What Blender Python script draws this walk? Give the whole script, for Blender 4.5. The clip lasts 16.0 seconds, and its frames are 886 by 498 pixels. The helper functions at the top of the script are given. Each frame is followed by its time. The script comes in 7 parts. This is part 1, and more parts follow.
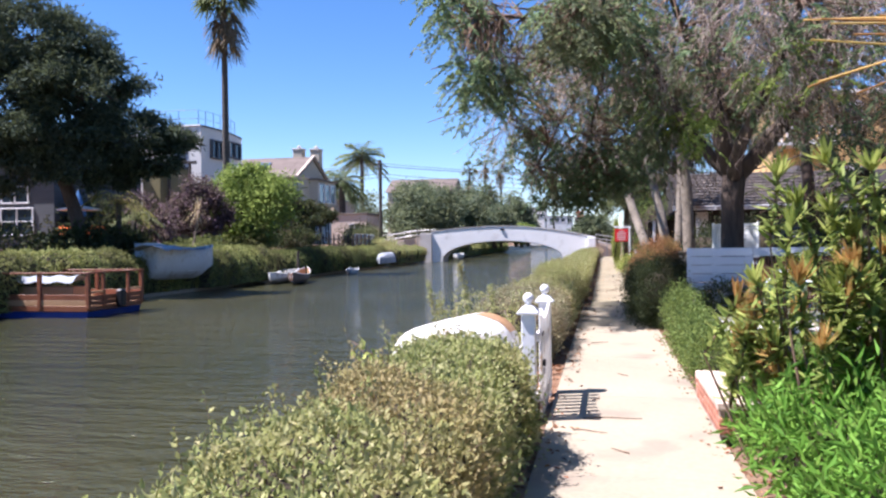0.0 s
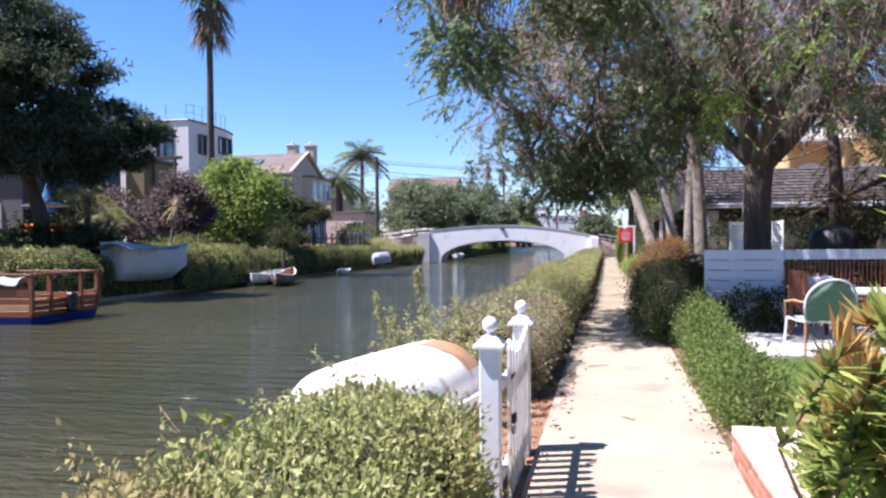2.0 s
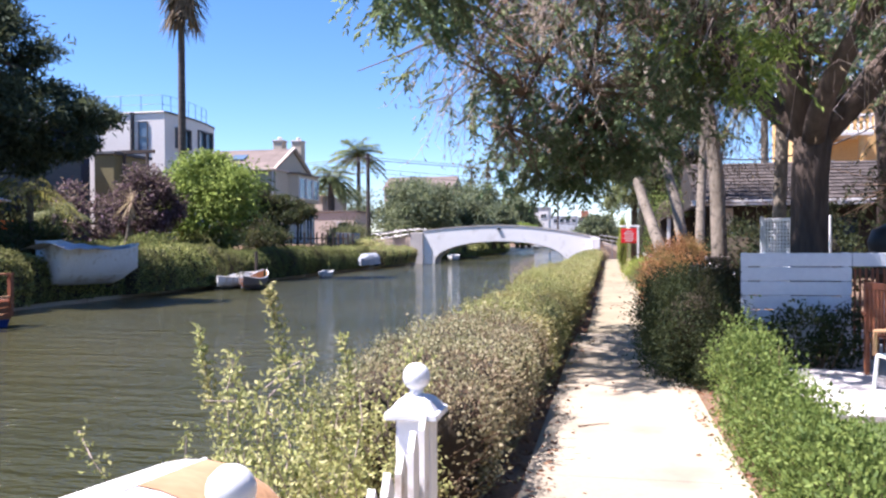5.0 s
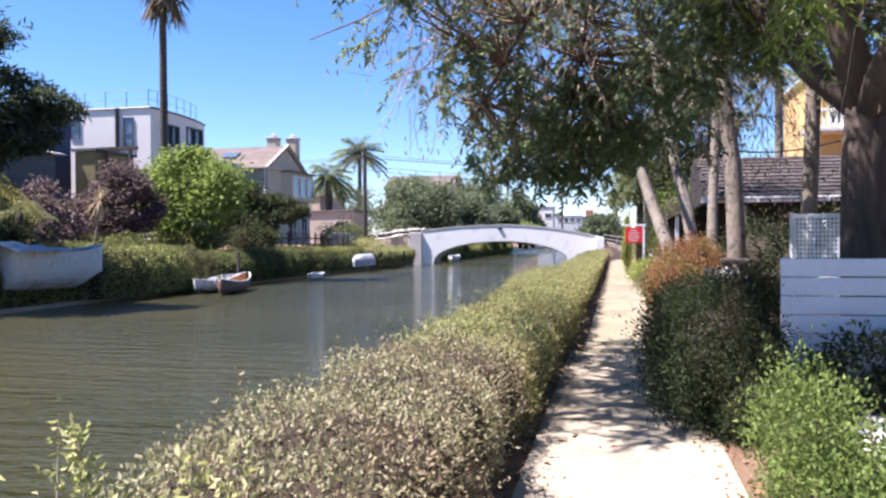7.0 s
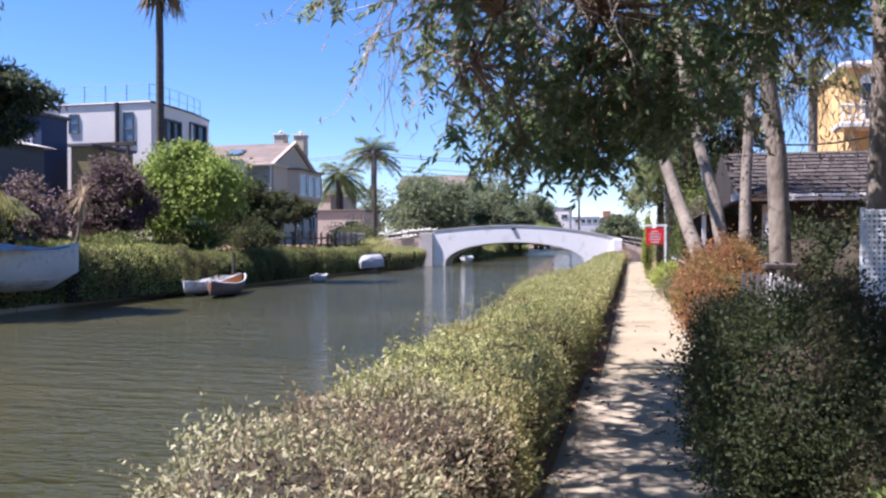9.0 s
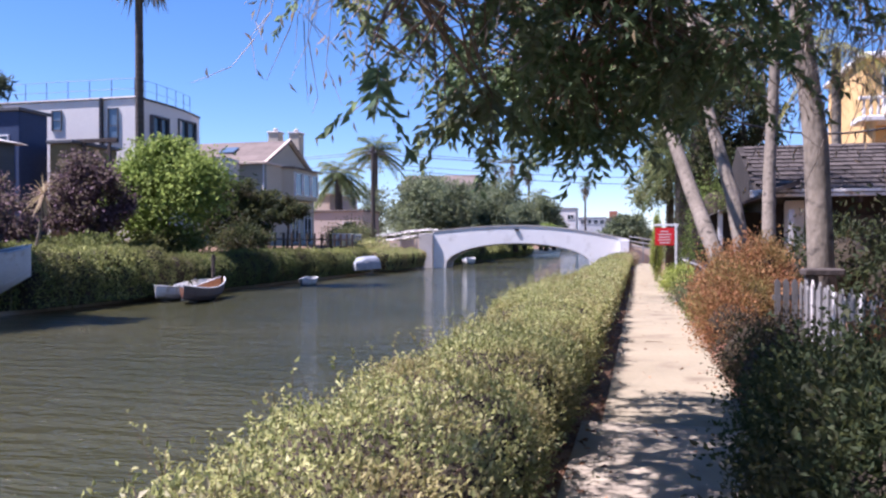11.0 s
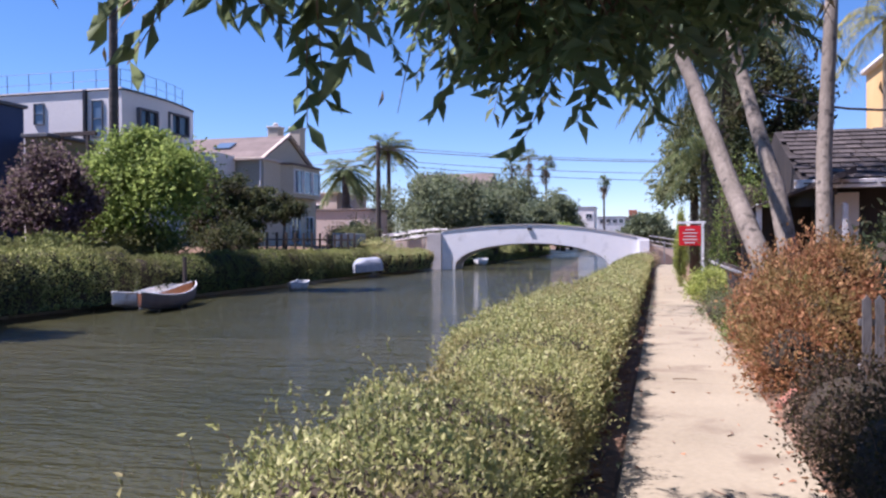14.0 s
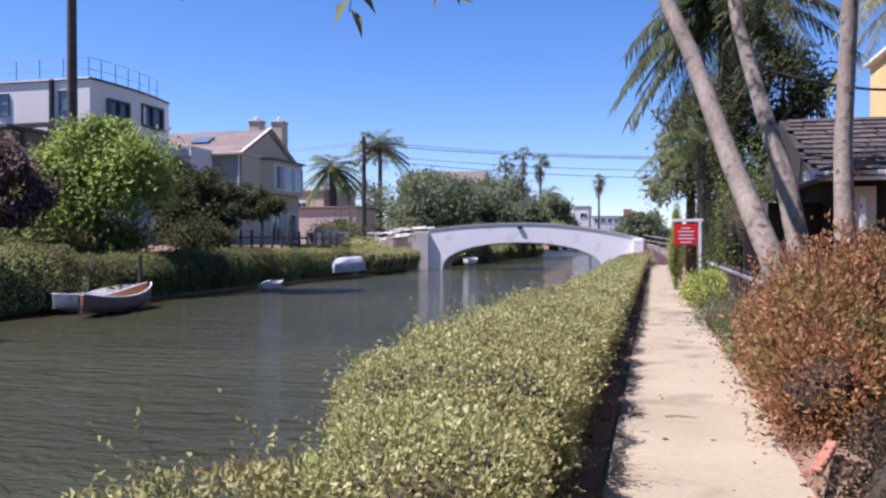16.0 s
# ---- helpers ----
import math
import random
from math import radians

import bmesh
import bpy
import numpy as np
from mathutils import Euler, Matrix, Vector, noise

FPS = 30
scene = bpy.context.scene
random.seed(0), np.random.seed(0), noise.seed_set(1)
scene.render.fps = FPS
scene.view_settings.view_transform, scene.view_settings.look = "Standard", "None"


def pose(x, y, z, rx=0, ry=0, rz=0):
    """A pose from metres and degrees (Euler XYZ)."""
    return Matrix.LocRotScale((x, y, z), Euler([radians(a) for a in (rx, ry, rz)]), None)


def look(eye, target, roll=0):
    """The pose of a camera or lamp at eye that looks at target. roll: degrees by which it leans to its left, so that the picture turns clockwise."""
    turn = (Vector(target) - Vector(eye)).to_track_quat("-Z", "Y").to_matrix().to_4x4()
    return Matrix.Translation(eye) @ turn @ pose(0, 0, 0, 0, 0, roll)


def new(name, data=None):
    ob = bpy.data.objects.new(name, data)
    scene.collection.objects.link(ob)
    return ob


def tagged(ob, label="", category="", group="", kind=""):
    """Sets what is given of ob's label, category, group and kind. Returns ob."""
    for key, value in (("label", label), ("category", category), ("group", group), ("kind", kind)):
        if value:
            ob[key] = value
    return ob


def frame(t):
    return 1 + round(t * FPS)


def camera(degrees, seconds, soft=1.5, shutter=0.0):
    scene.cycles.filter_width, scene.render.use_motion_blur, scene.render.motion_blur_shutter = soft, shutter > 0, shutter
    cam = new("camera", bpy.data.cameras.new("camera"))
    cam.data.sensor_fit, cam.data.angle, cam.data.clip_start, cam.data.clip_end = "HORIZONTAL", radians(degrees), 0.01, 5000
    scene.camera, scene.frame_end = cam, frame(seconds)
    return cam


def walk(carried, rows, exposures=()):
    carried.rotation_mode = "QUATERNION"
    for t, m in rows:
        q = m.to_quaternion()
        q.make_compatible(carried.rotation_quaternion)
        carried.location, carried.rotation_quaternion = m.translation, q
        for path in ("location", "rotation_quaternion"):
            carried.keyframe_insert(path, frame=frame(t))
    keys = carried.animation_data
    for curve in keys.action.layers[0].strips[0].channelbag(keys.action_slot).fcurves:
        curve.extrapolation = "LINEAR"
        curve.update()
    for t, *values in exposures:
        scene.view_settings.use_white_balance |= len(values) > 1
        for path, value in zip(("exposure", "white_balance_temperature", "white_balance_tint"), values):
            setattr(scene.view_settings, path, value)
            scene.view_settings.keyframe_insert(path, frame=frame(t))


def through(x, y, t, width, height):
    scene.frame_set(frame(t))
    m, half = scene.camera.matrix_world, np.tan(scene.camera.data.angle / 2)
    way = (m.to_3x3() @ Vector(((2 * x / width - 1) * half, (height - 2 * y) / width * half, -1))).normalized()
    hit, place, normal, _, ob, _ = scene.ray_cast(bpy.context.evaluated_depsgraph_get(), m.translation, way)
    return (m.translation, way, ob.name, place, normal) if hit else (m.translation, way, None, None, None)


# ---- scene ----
cam = camera(57.0, 16.0, soft=2.4)
PATH = [
    (0, (-0.011, 0.074, 1.551), (-0.4, 2.036, 1.53), -0.7),
    (0.5, (-0.039, 0.754, 1.533), (-0.427, 2.716, 1.513), -0.6),
    (1, (0.021, 1.324, 1.53), (-0.371, 3.285, 1.51), -0.6),
    (1.5, (0.01, 1.952, 1.538), (-0.383, 3.912, 1.516), -0.6),
    (2, (0.025, 2.592, 1.543), (-0.373, 4.552, 1.521), -0.5),
    (2.5, (0.031, 3.213, 1.551), (-0.372, 5.172, 1.531), -0.5),
    (3, (0.024, 3.853, 1.546), (-0.381, 5.812, 1.527), -0.4),
    (5.5, (0.059, 6.81, 1.501), (-0.343, 8.769, 1.481), -0.3),
    (6, (0.083, 7.411, 1.512), (-0.32, 9.369, 1.491), -0.4),
    (6.5, (0.075, 7.979, 1.511), (-0.328, 9.938, 1.491), -0.4),
    (7, (0.119, 8.591, 1.521), (-0.296, 10.547, 1.501), -0.4),
    (7.5, (0.092, 9.162, 1.508), (-0.328, 11.118, 1.49), -0.2),
    (8, (0.072, 9.71, 1.496), (-0.36, 11.662, 1.48), -0.1),
    (8.5, (0.04, 10.299, 1.505), (-0.405, 12.249, 1.487), -0.1),
    (11, (-0.025, 13.363, 1.499), (-0.495, 15.307, 1.484), -0.2),
    (11.5, (-0.037, 13.95, 1.502), (-0.512, 15.892, 1.486), -0.2),
    (12, (-0.022, 14.535, 1.513), (-0.509, 16.475, 1.497), -0.2),
    (12.5, (-0.068, 15.16, 1.513), (-0.562, 17.099, 1.496), -0.1),
    (13, (-0.063, 15.719, 1.534), (-0.568, 17.654, 1.515), -0.3),
    (13.5, (-0.111, 16.431, 1.512), (-0.619, 18.366, 1.495), -0.2),
    (14, (-0.082, 16.994, 1.511), (-0.597, 18.926, 1.496), -0.3),
    (14.5, (-0.093, 17.502, 1.518), (-0.603, 19.436, 1.502), -0.3),
    (15, (-0.023, 18.081, 1.509), (-0.536, 20.014, 1.495), -0.3),
    (15.5, (-0.01, 18.668, 1.505), (-0.519, 20.602, 1.49), -0.2),
    (16, (-0.03, 19.31, 1.487), (-0.535, 21.245, 1.47), -0.1),
]
walk(cam, [(t, look(eye, target, roll)) for t, eye, target, roll in PATH], [(0.0, 1.95, 5800, 22), (3.0, 1.95, 5750, 24), (5.5, 2.22, 5950, 24), (8.5, 2.05, 5850, 25), (11.0, 1.88, 5700, 31), (16.0, 1.66, 5700, 31)])

# ---- light ----
SUN_DIR = Vector((-0.53, -0.17, 0.98)).normalized()
world = bpy.data.worlds.new("sky")
scene.world = world
world.use_nodes = True
wt = world.node_tree
bg = wt.nodes["Background"]
sky = wt.nodes.new("ShaderNodeTexSky")
sky.sky_type = "NISHITA"
sky.sun_disc = False
sky.sun_elevation = math.asin(SUN_DIR.z)
sky.sun_rotation = math.atan2(SUN_DIR.x, SUN_DIR.y)
sky.air_density, sky.dust_density, sky.ozone_density = 0.85, 0.0, 3.0
hsv = wt.nodes.new("ShaderNodeHueSaturation")
hsv.inputs["Saturation"].default_value = 1.2
hsv.inputs["Value"].default_value = 0.95
wt.links.new(sky.outputs[0], hsv.inputs["Color"])
wt.links.new(hsv.outputs[0], bg.inputs[0])
bg.inputs[1].default_value = 0.05
sun = new("sun", bpy.data.lights.new("sun", "SUN"))
sun.data.energy, sun.data.angle, sun.data.color = 3.5, radians(0.53), (1.0, 0.93, 0.84)
sun.matrix_world = look((0, 0, 60), Vector((0, 0, 60)) - SUN_DIR)


# ---- materials ----
def shader(name, rough=0.7, spec=0.4, metal=0.0):
    m = bpy.data.materials.new(name)
    m.use_nodes = True
    p = m.node_tree.nodes["Principled BSDF"]
    p.inputs["Roughness"].default_value = rough
    p.inputs["Specular IOR Level"].default_value = spec
    p.inputs["Metallic"].default_value = metal
    return m, m.node_tree, p


def ramp(nt, src, stops):
    r = nt.nodes.new("ShaderNodeValToRGB")
    while len(r.color_ramp.elements) < len(stops):
        r.color_ramp.elements.new(0.5)
    for e, (pos, c) in zip(r.color_ramp.elements, stops):
        e.position, e.color = pos, (*c, 1)
    nt.links.new(src, r.inputs[0])
    return r.outputs[0]


def mixed(nt, a, b, fac, mode="MIX"):
    n = nt.nodes.new("ShaderNodeMix")
    n.data_type, n.blend_type = "RGBA", mode
    for sock, v in ((n.inputs[6], a), (n.inputs[7], b), (n.inputs[0], fac)):
        if isinstance(v, (int, float)):
            sock.default_value = v
        elif isinstance(v, tuple):
            sock.default_value = (*v, 1)
        else:
            nt.links.new(v, sock)
    return n.outputs[2]


def noise_out(nt, scale, detail=4, stretch=(1, 1, 1), place=False):
    tc = nt.nodes.new("ShaderNodeNewGeometry" if place else "ShaderNodeTexCoord")
    mp = nt.nodes.new("ShaderNodeMapping")
    mp.inputs["Scale"].default_value = stretch
    nt.links.new(tc.outputs["Position" if place else "Object"], mp.inputs[0])
    n = nt.nodes.new("ShaderNodeTexNoise")
    n.inputs["Scale"].default_value, n.inputs["Detail"].default_value = scale, detail
    nt.links.new(mp.outputs[0], n.inputs["Vector"])
    return n.outputs["Fac"]


def surface(name, dark, light, rough=0.75, coarse=0.8, fine=14.0, bump=0.15, stretch=(1, 1, 1), spec=0.35, metal=0.0, stain=None, vary=0.0, place=False):
    """A weathered surface: two scales of colour, a fine relief, and stains of their own colour."""
    m, nt, p = shader(name, rough, spec, metal)
    big, small = noise_out(nt, coarse, 5, stretch, place), noise_out(nt, fine, 6, stretch, place)
    col = mixed(nt, ramp(nt, big, [(0.32, dark), (0.68, light)]), ramp(nt, small, [(0.3, dark), (0.7, light)]), 0.45)
    if stain:
        s = ramp(nt, noise_out(nt, coarse * 2.3, 7, (1, 1, 1), place), [(0.56, (0, 0, 0)), (0.7, (1, 1, 1))])
        col = mixed(nt, col, stain, s)
    if vary:
        oi = nt.nodes.new("ShaderNodeObjectInfo")
        g = ramp(nt, oi.outputs["Random"], [(0.0, (1 - vary,) * 3), (1.0, (1, 1, 1))])
        col = mixed(nt, col, g, 1.0, "MULTIPLY")
    nt.links.new(col, p.inputs["Base Color"])
    b = nt.nodes.new("ShaderNodeBump")
    b.inputs["Strength"].default_value, b.inputs["Distance"].default_value = bump, 0.03
    nt.links.new(small, b.inputs["Height"])
    nt.links.new(b.outputs[0], p.inputs["Normal"])
    return m


def leafy(name, dark, mid, light, through=0.35, rough=0.5, patch=0.9, patch_col=None):
    """Leaves: each leaf its own tone, with patches of another tone, and light coming through."""
    m, nt, p = shader(name, min(0.85, rough + 0.15), 0.18)
    geo = nt.nodes.new("ShaderNodeNewGeometry")
    col = ramp(nt, geo.outputs["Random Per Island"], [(0.0, dark), (0.55, mid), (1.0, light)])
    if patch_col:
        s = ramp(nt, noise_out(nt, patch, 4), [(0.48, (0, 0, 0)), (0.66, (1, 1, 1))])
        col = mixed(nt, col, mixed(nt, col, patch_col, 0.75), s)
    nt.links.new(col, p.inputs["Base Color"])
    tr = nt.nodes.new("ShaderNodeBsdfTranslucent")
    nt.links.new(mixed(nt, col, (0.9, 1.0, 0.35), 0.12), tr.inputs[0])
    mx = nt.nodes.new("ShaderNodeMixShader")
    mx.inputs[0].default_value = through
    nt.links.new(p.outputs[0], mx.inputs[1])
    nt.links.new(tr.outputs[0], mx.inputs[2])
    nt.links.new(mx.outputs[0], nt.nodes["Material Output"].inputs[0])
    return m


CONCRETE = surface("concrete_path", (0.288, 0.243, 0.172), (0.388, 0.333, 0.243), 0.85, 0.5, 30, 0.12, stain=(0.25, 0.205, 0.155), vary=0.06, place=True)
SOIL = surface("garden_soil", (0.10, 0.06, 0.035), (0.24, 0.155, 0.095), 0.95, 1.4, 26, 0.7)
LITTER = surface("leaf_litter_soil", (0.15, 0.075, 0.04), (0.36, 0.22, 0.13), 0.95, 2.2, 40, 0.8)
CONCRETE_DUSTY = surface("dusty_concrete_path", (0.22, 0.185, 0.118), (0.315, 0.27, 0.178), 0.9, 0.6, 24, 0.15, stain=(0.185, 0.145, 0.095), vary=0.04, place=True)
STUCCO_WHITE = surface("white_bridge_concrete", (0.74, 0.735, 0.72), (0.86, 0.855, 0.84), 0.8, 0.35, 18, 0.1, stain=(0.62, 0.61, 0.59))
PAINT_WHITE = surface("white_paint", (0.66, 0.67, 0.68), (0.82, 0.82, 0.81), 0.5, 1.5, 22, 0.05, spec=0.4)
PAINT_WORN = surface("worn_white_paint", (0.66, 0.63, 0.58), (0.82, 0.80, 0.76), 0.6, 2.2, 30, 0.14, stain=(0.36, 0.24, 0.13))
# white boards whose bluish shade is put into the paint colour
FENCE_SHADED = surface("painted_fence_board", (0.50, 0.54, 0.60), (0.62, 0.65, 0.69), 0.6, 1.2, 24, 0.06, (1, 1, 1), vary=0.08)
WOOD_GREY = surface("weathered_grey_wood", (0.13, 0.125, 0.118), (0.33, 0.32, 0.305), 0.85, 2.0, 16, 0.3, (6, 6, 0.6), vary=0.4)
WOOD_DARK = surface("dark_weathered_wood", (0.035, 0.028, 0.024), (0.10, 0.08, 0.068), 0.85, 2.0, 18, 0.3, (5, 5, 0.7))
WOOD_RED = surface("varnished_red_brown_wood", (0.13, 0.045, 0.022), (0.27, 0.10, 0.05), 0.5, 2.0, 20, 0.15, (0.8, 4, 4))
WOOD_TAN = surface("tan_wood", (0.30, 0.165, 0.08), (0.46, 0.28, 0.15), 0.55, 2.0, 20, 0.12, (0.8, 4, 4))
BARK_PALE = surface("smooth_pale_bark", (0.115, 0.095, 0.07), (0.29, 0.245, 0.19), 0.85, 2.4, 16, 0.6, (1, 1, 0.45), stain=(0.06, 0.05, 0.04))
BARK_DARK = surface("dark_furrowed_bark", (0.035, 0.025, 0.02), (0.12, 0.088, 0.068), 0.95, 2.5, 16, 1.0, (1, 1, 0.22))
BARK_PALM = surface("ringed_palm_trunk", (0.045, 0.038, 0.034), (0.115, 0.098, 0.084), 0.95, 2.0, 9, 0.8, (0.6, 0.6, 4))
TWIG = surface("pale_dry_twig", (0.19, 0.145, 0.115), (0.42, 0.345, 0.29), 0.9, 3, 20, 0.2)
TWIG_BROWN = surface("brown_hedge_twig", (0.09, 0.055, 0.035), (0.26, 0.17, 0.11), 0.95, 3, 20, 0.2)
# near-black brown that stands in for the shade inside hedges and bushes
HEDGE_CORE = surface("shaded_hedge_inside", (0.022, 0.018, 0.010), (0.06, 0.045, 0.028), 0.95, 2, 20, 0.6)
BRICK = surface("red_brick", (0.30, 0.11, 0.065), (0.50, 0.23, 0.15), 0.9, 5, 40, 0.3, vary=0.3)
BRICK_PALE = surface("lime_washed_brick", (0.50, 0.36, 0.28), (0.72, 0.60, 0.50), 0.9, 6, 40, 0.3, vary=0.15)
MORTAR = surface("brick_mortar", (0.36, 0.31, 0.26), (0.48, 0.42, 0.36), 0.95, 4, 50, 0.3)
STUCCO_LILAC = surface("pale_grey_stucco", (0.64, 0.615, 0.57), (0.75, 0.72, 0.67), 0.9, 0.25, 8, 0.08)
STUCCO_TAN = surface("beige_grey_stucco", (0.39, 0.35, 0.27), (0.49, 0.44, 0.345), 0.9, 0.3, 8, 0.08)
STUCCO_PINK = surface("pink_beige_stucco", (0.50, 0.405, 0.33), (0.60, 0.50, 0.415), 0.9, 0.3, 8, 0.08)
STUCCO_YELLOW = surface("ochre_stucco", (0.56, 0.34, 0.13), (0.68, 0.46, 0.20), 0.85, 0.4, 8, 0.08)
STUCCO_BLUE = surface("dark_blue_wall", (0.018, 0.036, 0.085), (0.034, 0.06, 0.13), 0.7, 0.4, 8, 0.06)
STUCCO_OLIVE = surface("olive_wall", (0.15, 0.13, 0.06), (0.22, 0.19, 0.09), 0.8, 0.4, 8, 0.06)
STUCCO_DARK = surface("dark_grey_siding", (0.075, 0.08, 0.087), (0.115, 0.121, 0.13), 0.7, 0.6, 8, 0.06, (0.3, 0.3, 6))
HOUSE_DARK = surface("dark_brown_house_wall", (0.016, 0.013, 0.011), (0.045, 0.036, 0.03), 0.8, 0.8, 10, 0.1, (3, 3, 0.4))
TILE_BROWN = surface("brown_roof_tile", (0.115, 0.088, 0.074), (0.21, 0.168, 0.145), 0.85, 0.6, 6, 0.25, (0.5, 0.5, 3), vary=0.25)
SHINGLE = surface("weathered_wood_shingle", (0.045, 0.037, 0.032), (0.125, 0.102, 0.09), 0.9, 1.5, 10, 0.4, vary=0.45)
METAL_DARK = surface("dark_metal", (0.02, 0.02, 0.022), (0.05, 0.05, 0.055), 0.5, 4, 30, 0.05, metal=0.6)
METAL_GREY = surface("galvanised_metal", (0.28, 0.28, 0.28), (0.42, 0.42, 0.41), 0.45, 3, 30, 0.05, metal=0.8)
RED_PAINT = surface("red_sign_paint", (0.62, 0.012, 0.02), (0.74, 0.025, 0.03), 0.45, 2, 20, 0.02)
ORANGE_CLOTH = surface("orange_cloth", (0.55, 0.13, 0.03), (0.70, 0.21, 0.05), 0.9, 3, 40, 0.1)
BLUE_CLOTH = surface("blue_cloth", (0.06, 0.16, 0.38), (0.10, 0.24, 0.50), 0.9, 3, 40, 0.1)
BLUE_HULL = surface("blue_hull_paint", (0.012, 0.035, 0.20), (0.022, 0.06, 0.30), 0.4, 1.5, 20, 0.03)
HULL_GREY = surface("chalky_white_hull", (0.50, 0.51, 0.52), (0.66, 0.67, 0.67), 0.6, 1.5, 16, 0.06, stain=(0.40, 0.37, 0.32))
CANVAS = surface("grey_boat_canvas", (0.20, 0.22, 0.25), (0.36, 0.38, 0.41), 0.9, 2, 16, 0.2)
CANOE_DARK = surface("dark_canoe_hull", (0.10, 0.075, 0.075), (0.19, 0.15, 0.145), 0.6, 2, 18, 0.05)
GREEN_WEAVE = surface("green_woven_seat", (0.20, 0.31, 0.20), (0.34, 0.45, 0.31), 0.6, 6, 90, 0.3, (1, 1, 3))
SLATE = surface("black_slate", (0.012, 0.013, 0.015), (0.03, 0.032, 0.035), 0.6, 4, 30, 0.05)
CHALK = surface("chalk_mark", (0.5, 0.5, 0.5), (0.65, 0.65, 0.64), 0.9, 4, 30, 0.02)
ROOF_FLAT = surface("flat_roof_gravel", (0.30, 0.29, 0.28), (0.42, 0.40, 0.39), 0.9, 2, 30, 0.2)
PATIO = surface("pale_patio_concrete", (0.42, 0.39, 0.37), (0.58, 0.55, 0.52), 0.85, 0.9, 26, 0.1, vary=0.1)
LAWN_SOIL = surface("lawn_ground", (0.05, 0.075, 0.02), (0.10, 0.13, 0.04), 0.95, 2, 30, 0.5)
FAR_HAZE = surface("distant_tree_ground", (0.06, 0.075, 0.035), (0.12, 0.125, 0.07), 0.95, 0.05, 1, 0.3)

LEAF_HEDGE = leafy("saltbush_leaf", (0.19, 0.21, 0.075), (0.33, 0.36, 0.125), (0.56, 0.53, 0.27), 0.4, 0.5, 0.9, (0.38, 0.28, 0.14))
LEAF_HEDGE_PALE = leafy("grey_green_saltbush_leaf", (0.18, 0.20, 0.07), (0.41, 0.425, 0.155), (0.63, 0.595, 0.30), 0.4, 0.5, 1.3, (0.33, 0.26, 0.12))
LEAF_HEDGE_DRY = leafy("dry_saltbush_leaf", (0.20, 0.19, 0.10), (0.37, 0.355, 0.195), (0.57, 0.53, 0.34), 0.35, 0.6, 1.1, (0.32, 0.225, 0.155))
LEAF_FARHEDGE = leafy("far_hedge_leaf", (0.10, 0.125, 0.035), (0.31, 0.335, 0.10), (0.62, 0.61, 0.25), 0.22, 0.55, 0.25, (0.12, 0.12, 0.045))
LEAF_BOX = leafy("box_hedge_leaf", (0.07, 0.11, 0.028), (0.135, 0.195, 0.045), (0.235, 0.295, 0.075), 0.35, 0.4)
# dark green leaf, taken down further to hold the canopy's shade
LEAF_DARK = leafy("shade_dark_leaf", (0.016, 0.026, 0.011), (0.03, 0.045, 0.018), (0.055, 0.066, 0.028), 0.25, 0.55, 1.0, (0.06, 0.035, 0.022))
LEAF_RED = leafy("rust_red_leaf", (0.16, 0.065, 0.034), (0.34, 0.14, 0.065), (0.50, 0.275, 0.13), 0.38, 0.55, 1.6, (0.22, 0.20, 0.065))
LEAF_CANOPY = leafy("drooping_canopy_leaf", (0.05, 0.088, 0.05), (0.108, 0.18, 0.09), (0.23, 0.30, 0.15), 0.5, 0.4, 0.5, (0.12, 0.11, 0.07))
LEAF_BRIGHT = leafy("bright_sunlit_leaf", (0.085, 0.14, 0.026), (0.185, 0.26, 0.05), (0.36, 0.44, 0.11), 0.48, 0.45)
LEAF_DRY = leafy("dry_brown_leaf", (0.20, 0.135, 0.09), (0.34, 0.245, 0.17), (0.50, 0.40, 0.29), 0.35, 0.7)
LEAF_PINE = leafy("pine_needles", (0.018, 0.031, 0.025), (0.040, 0.063, 0.043), (0.088, 0.112, 0.068), 0.2, 0.6)
# shaded copy of the far hedge leaf, shade mixed into the tones
LEAF_HEDGE_SHADE = leafy("shaded_far_hedge_leaf", (0.055, 0.073, 0.024), (0.135, 0.165, 0.05), (0.28, 0.29, 0.10), 0.35, 0.55, 0.3, (0.10, 0.095, 0.04))
LEAF_BROWN = leafy("brown_green_leaf", (0.022, 0.016, 0.012), (0.055, 0.036, 0.025), (0.12, 0.08, 0.055), 0.3, 0.55)
LEAF_PURPLE = leafy("purple_leaf", (0.05, 0.026, 0.042), (0.115, 0.062, 0.09), (0.26, 0.17, 0.21), 0.38, 0.5)
LEAF_GREY = leafy("grey_green_leaf", (0.072, 0.087, 0.046), (0.145, 0.167, 0.080), (0.246, 0.254, 0.123), 0.35, 0.6, 0.3, (0.11, 0.09, 0.05))
# greyed, bluish green: the haze over far trees is in the colour
LEAF_FAR = leafy("hazy_distant_leaf", (0.08, 0.105, 0.07), (0.135, 0.17, 0.105), (0.215, 0.24, 0.15), 0.45, 0.6, 0.12, (0.085, 0.075, 0.042))
LEAF_PALM = leafy("palm_frond", (0.045, 0.075, 0.030), (0.105, 0.143, 0.053), (0.225, 0.240, 0.090), 0.35, 0.45)
LEAF_PALM_DARK = leafy("dark_palm_frond", (0.018, 0.032, 0.014), (0.042, 0.062, 0.026), (0.10, 0.115, 0.048), 0.25, 0.5)
LEAF_PALM_DRY = leafy("dead_palm_frond", (0.084, 0.063, 0.042), (0.168, 0.126, 0.084), (0.294, 0.231, 0.154), 0.2, 0.8)
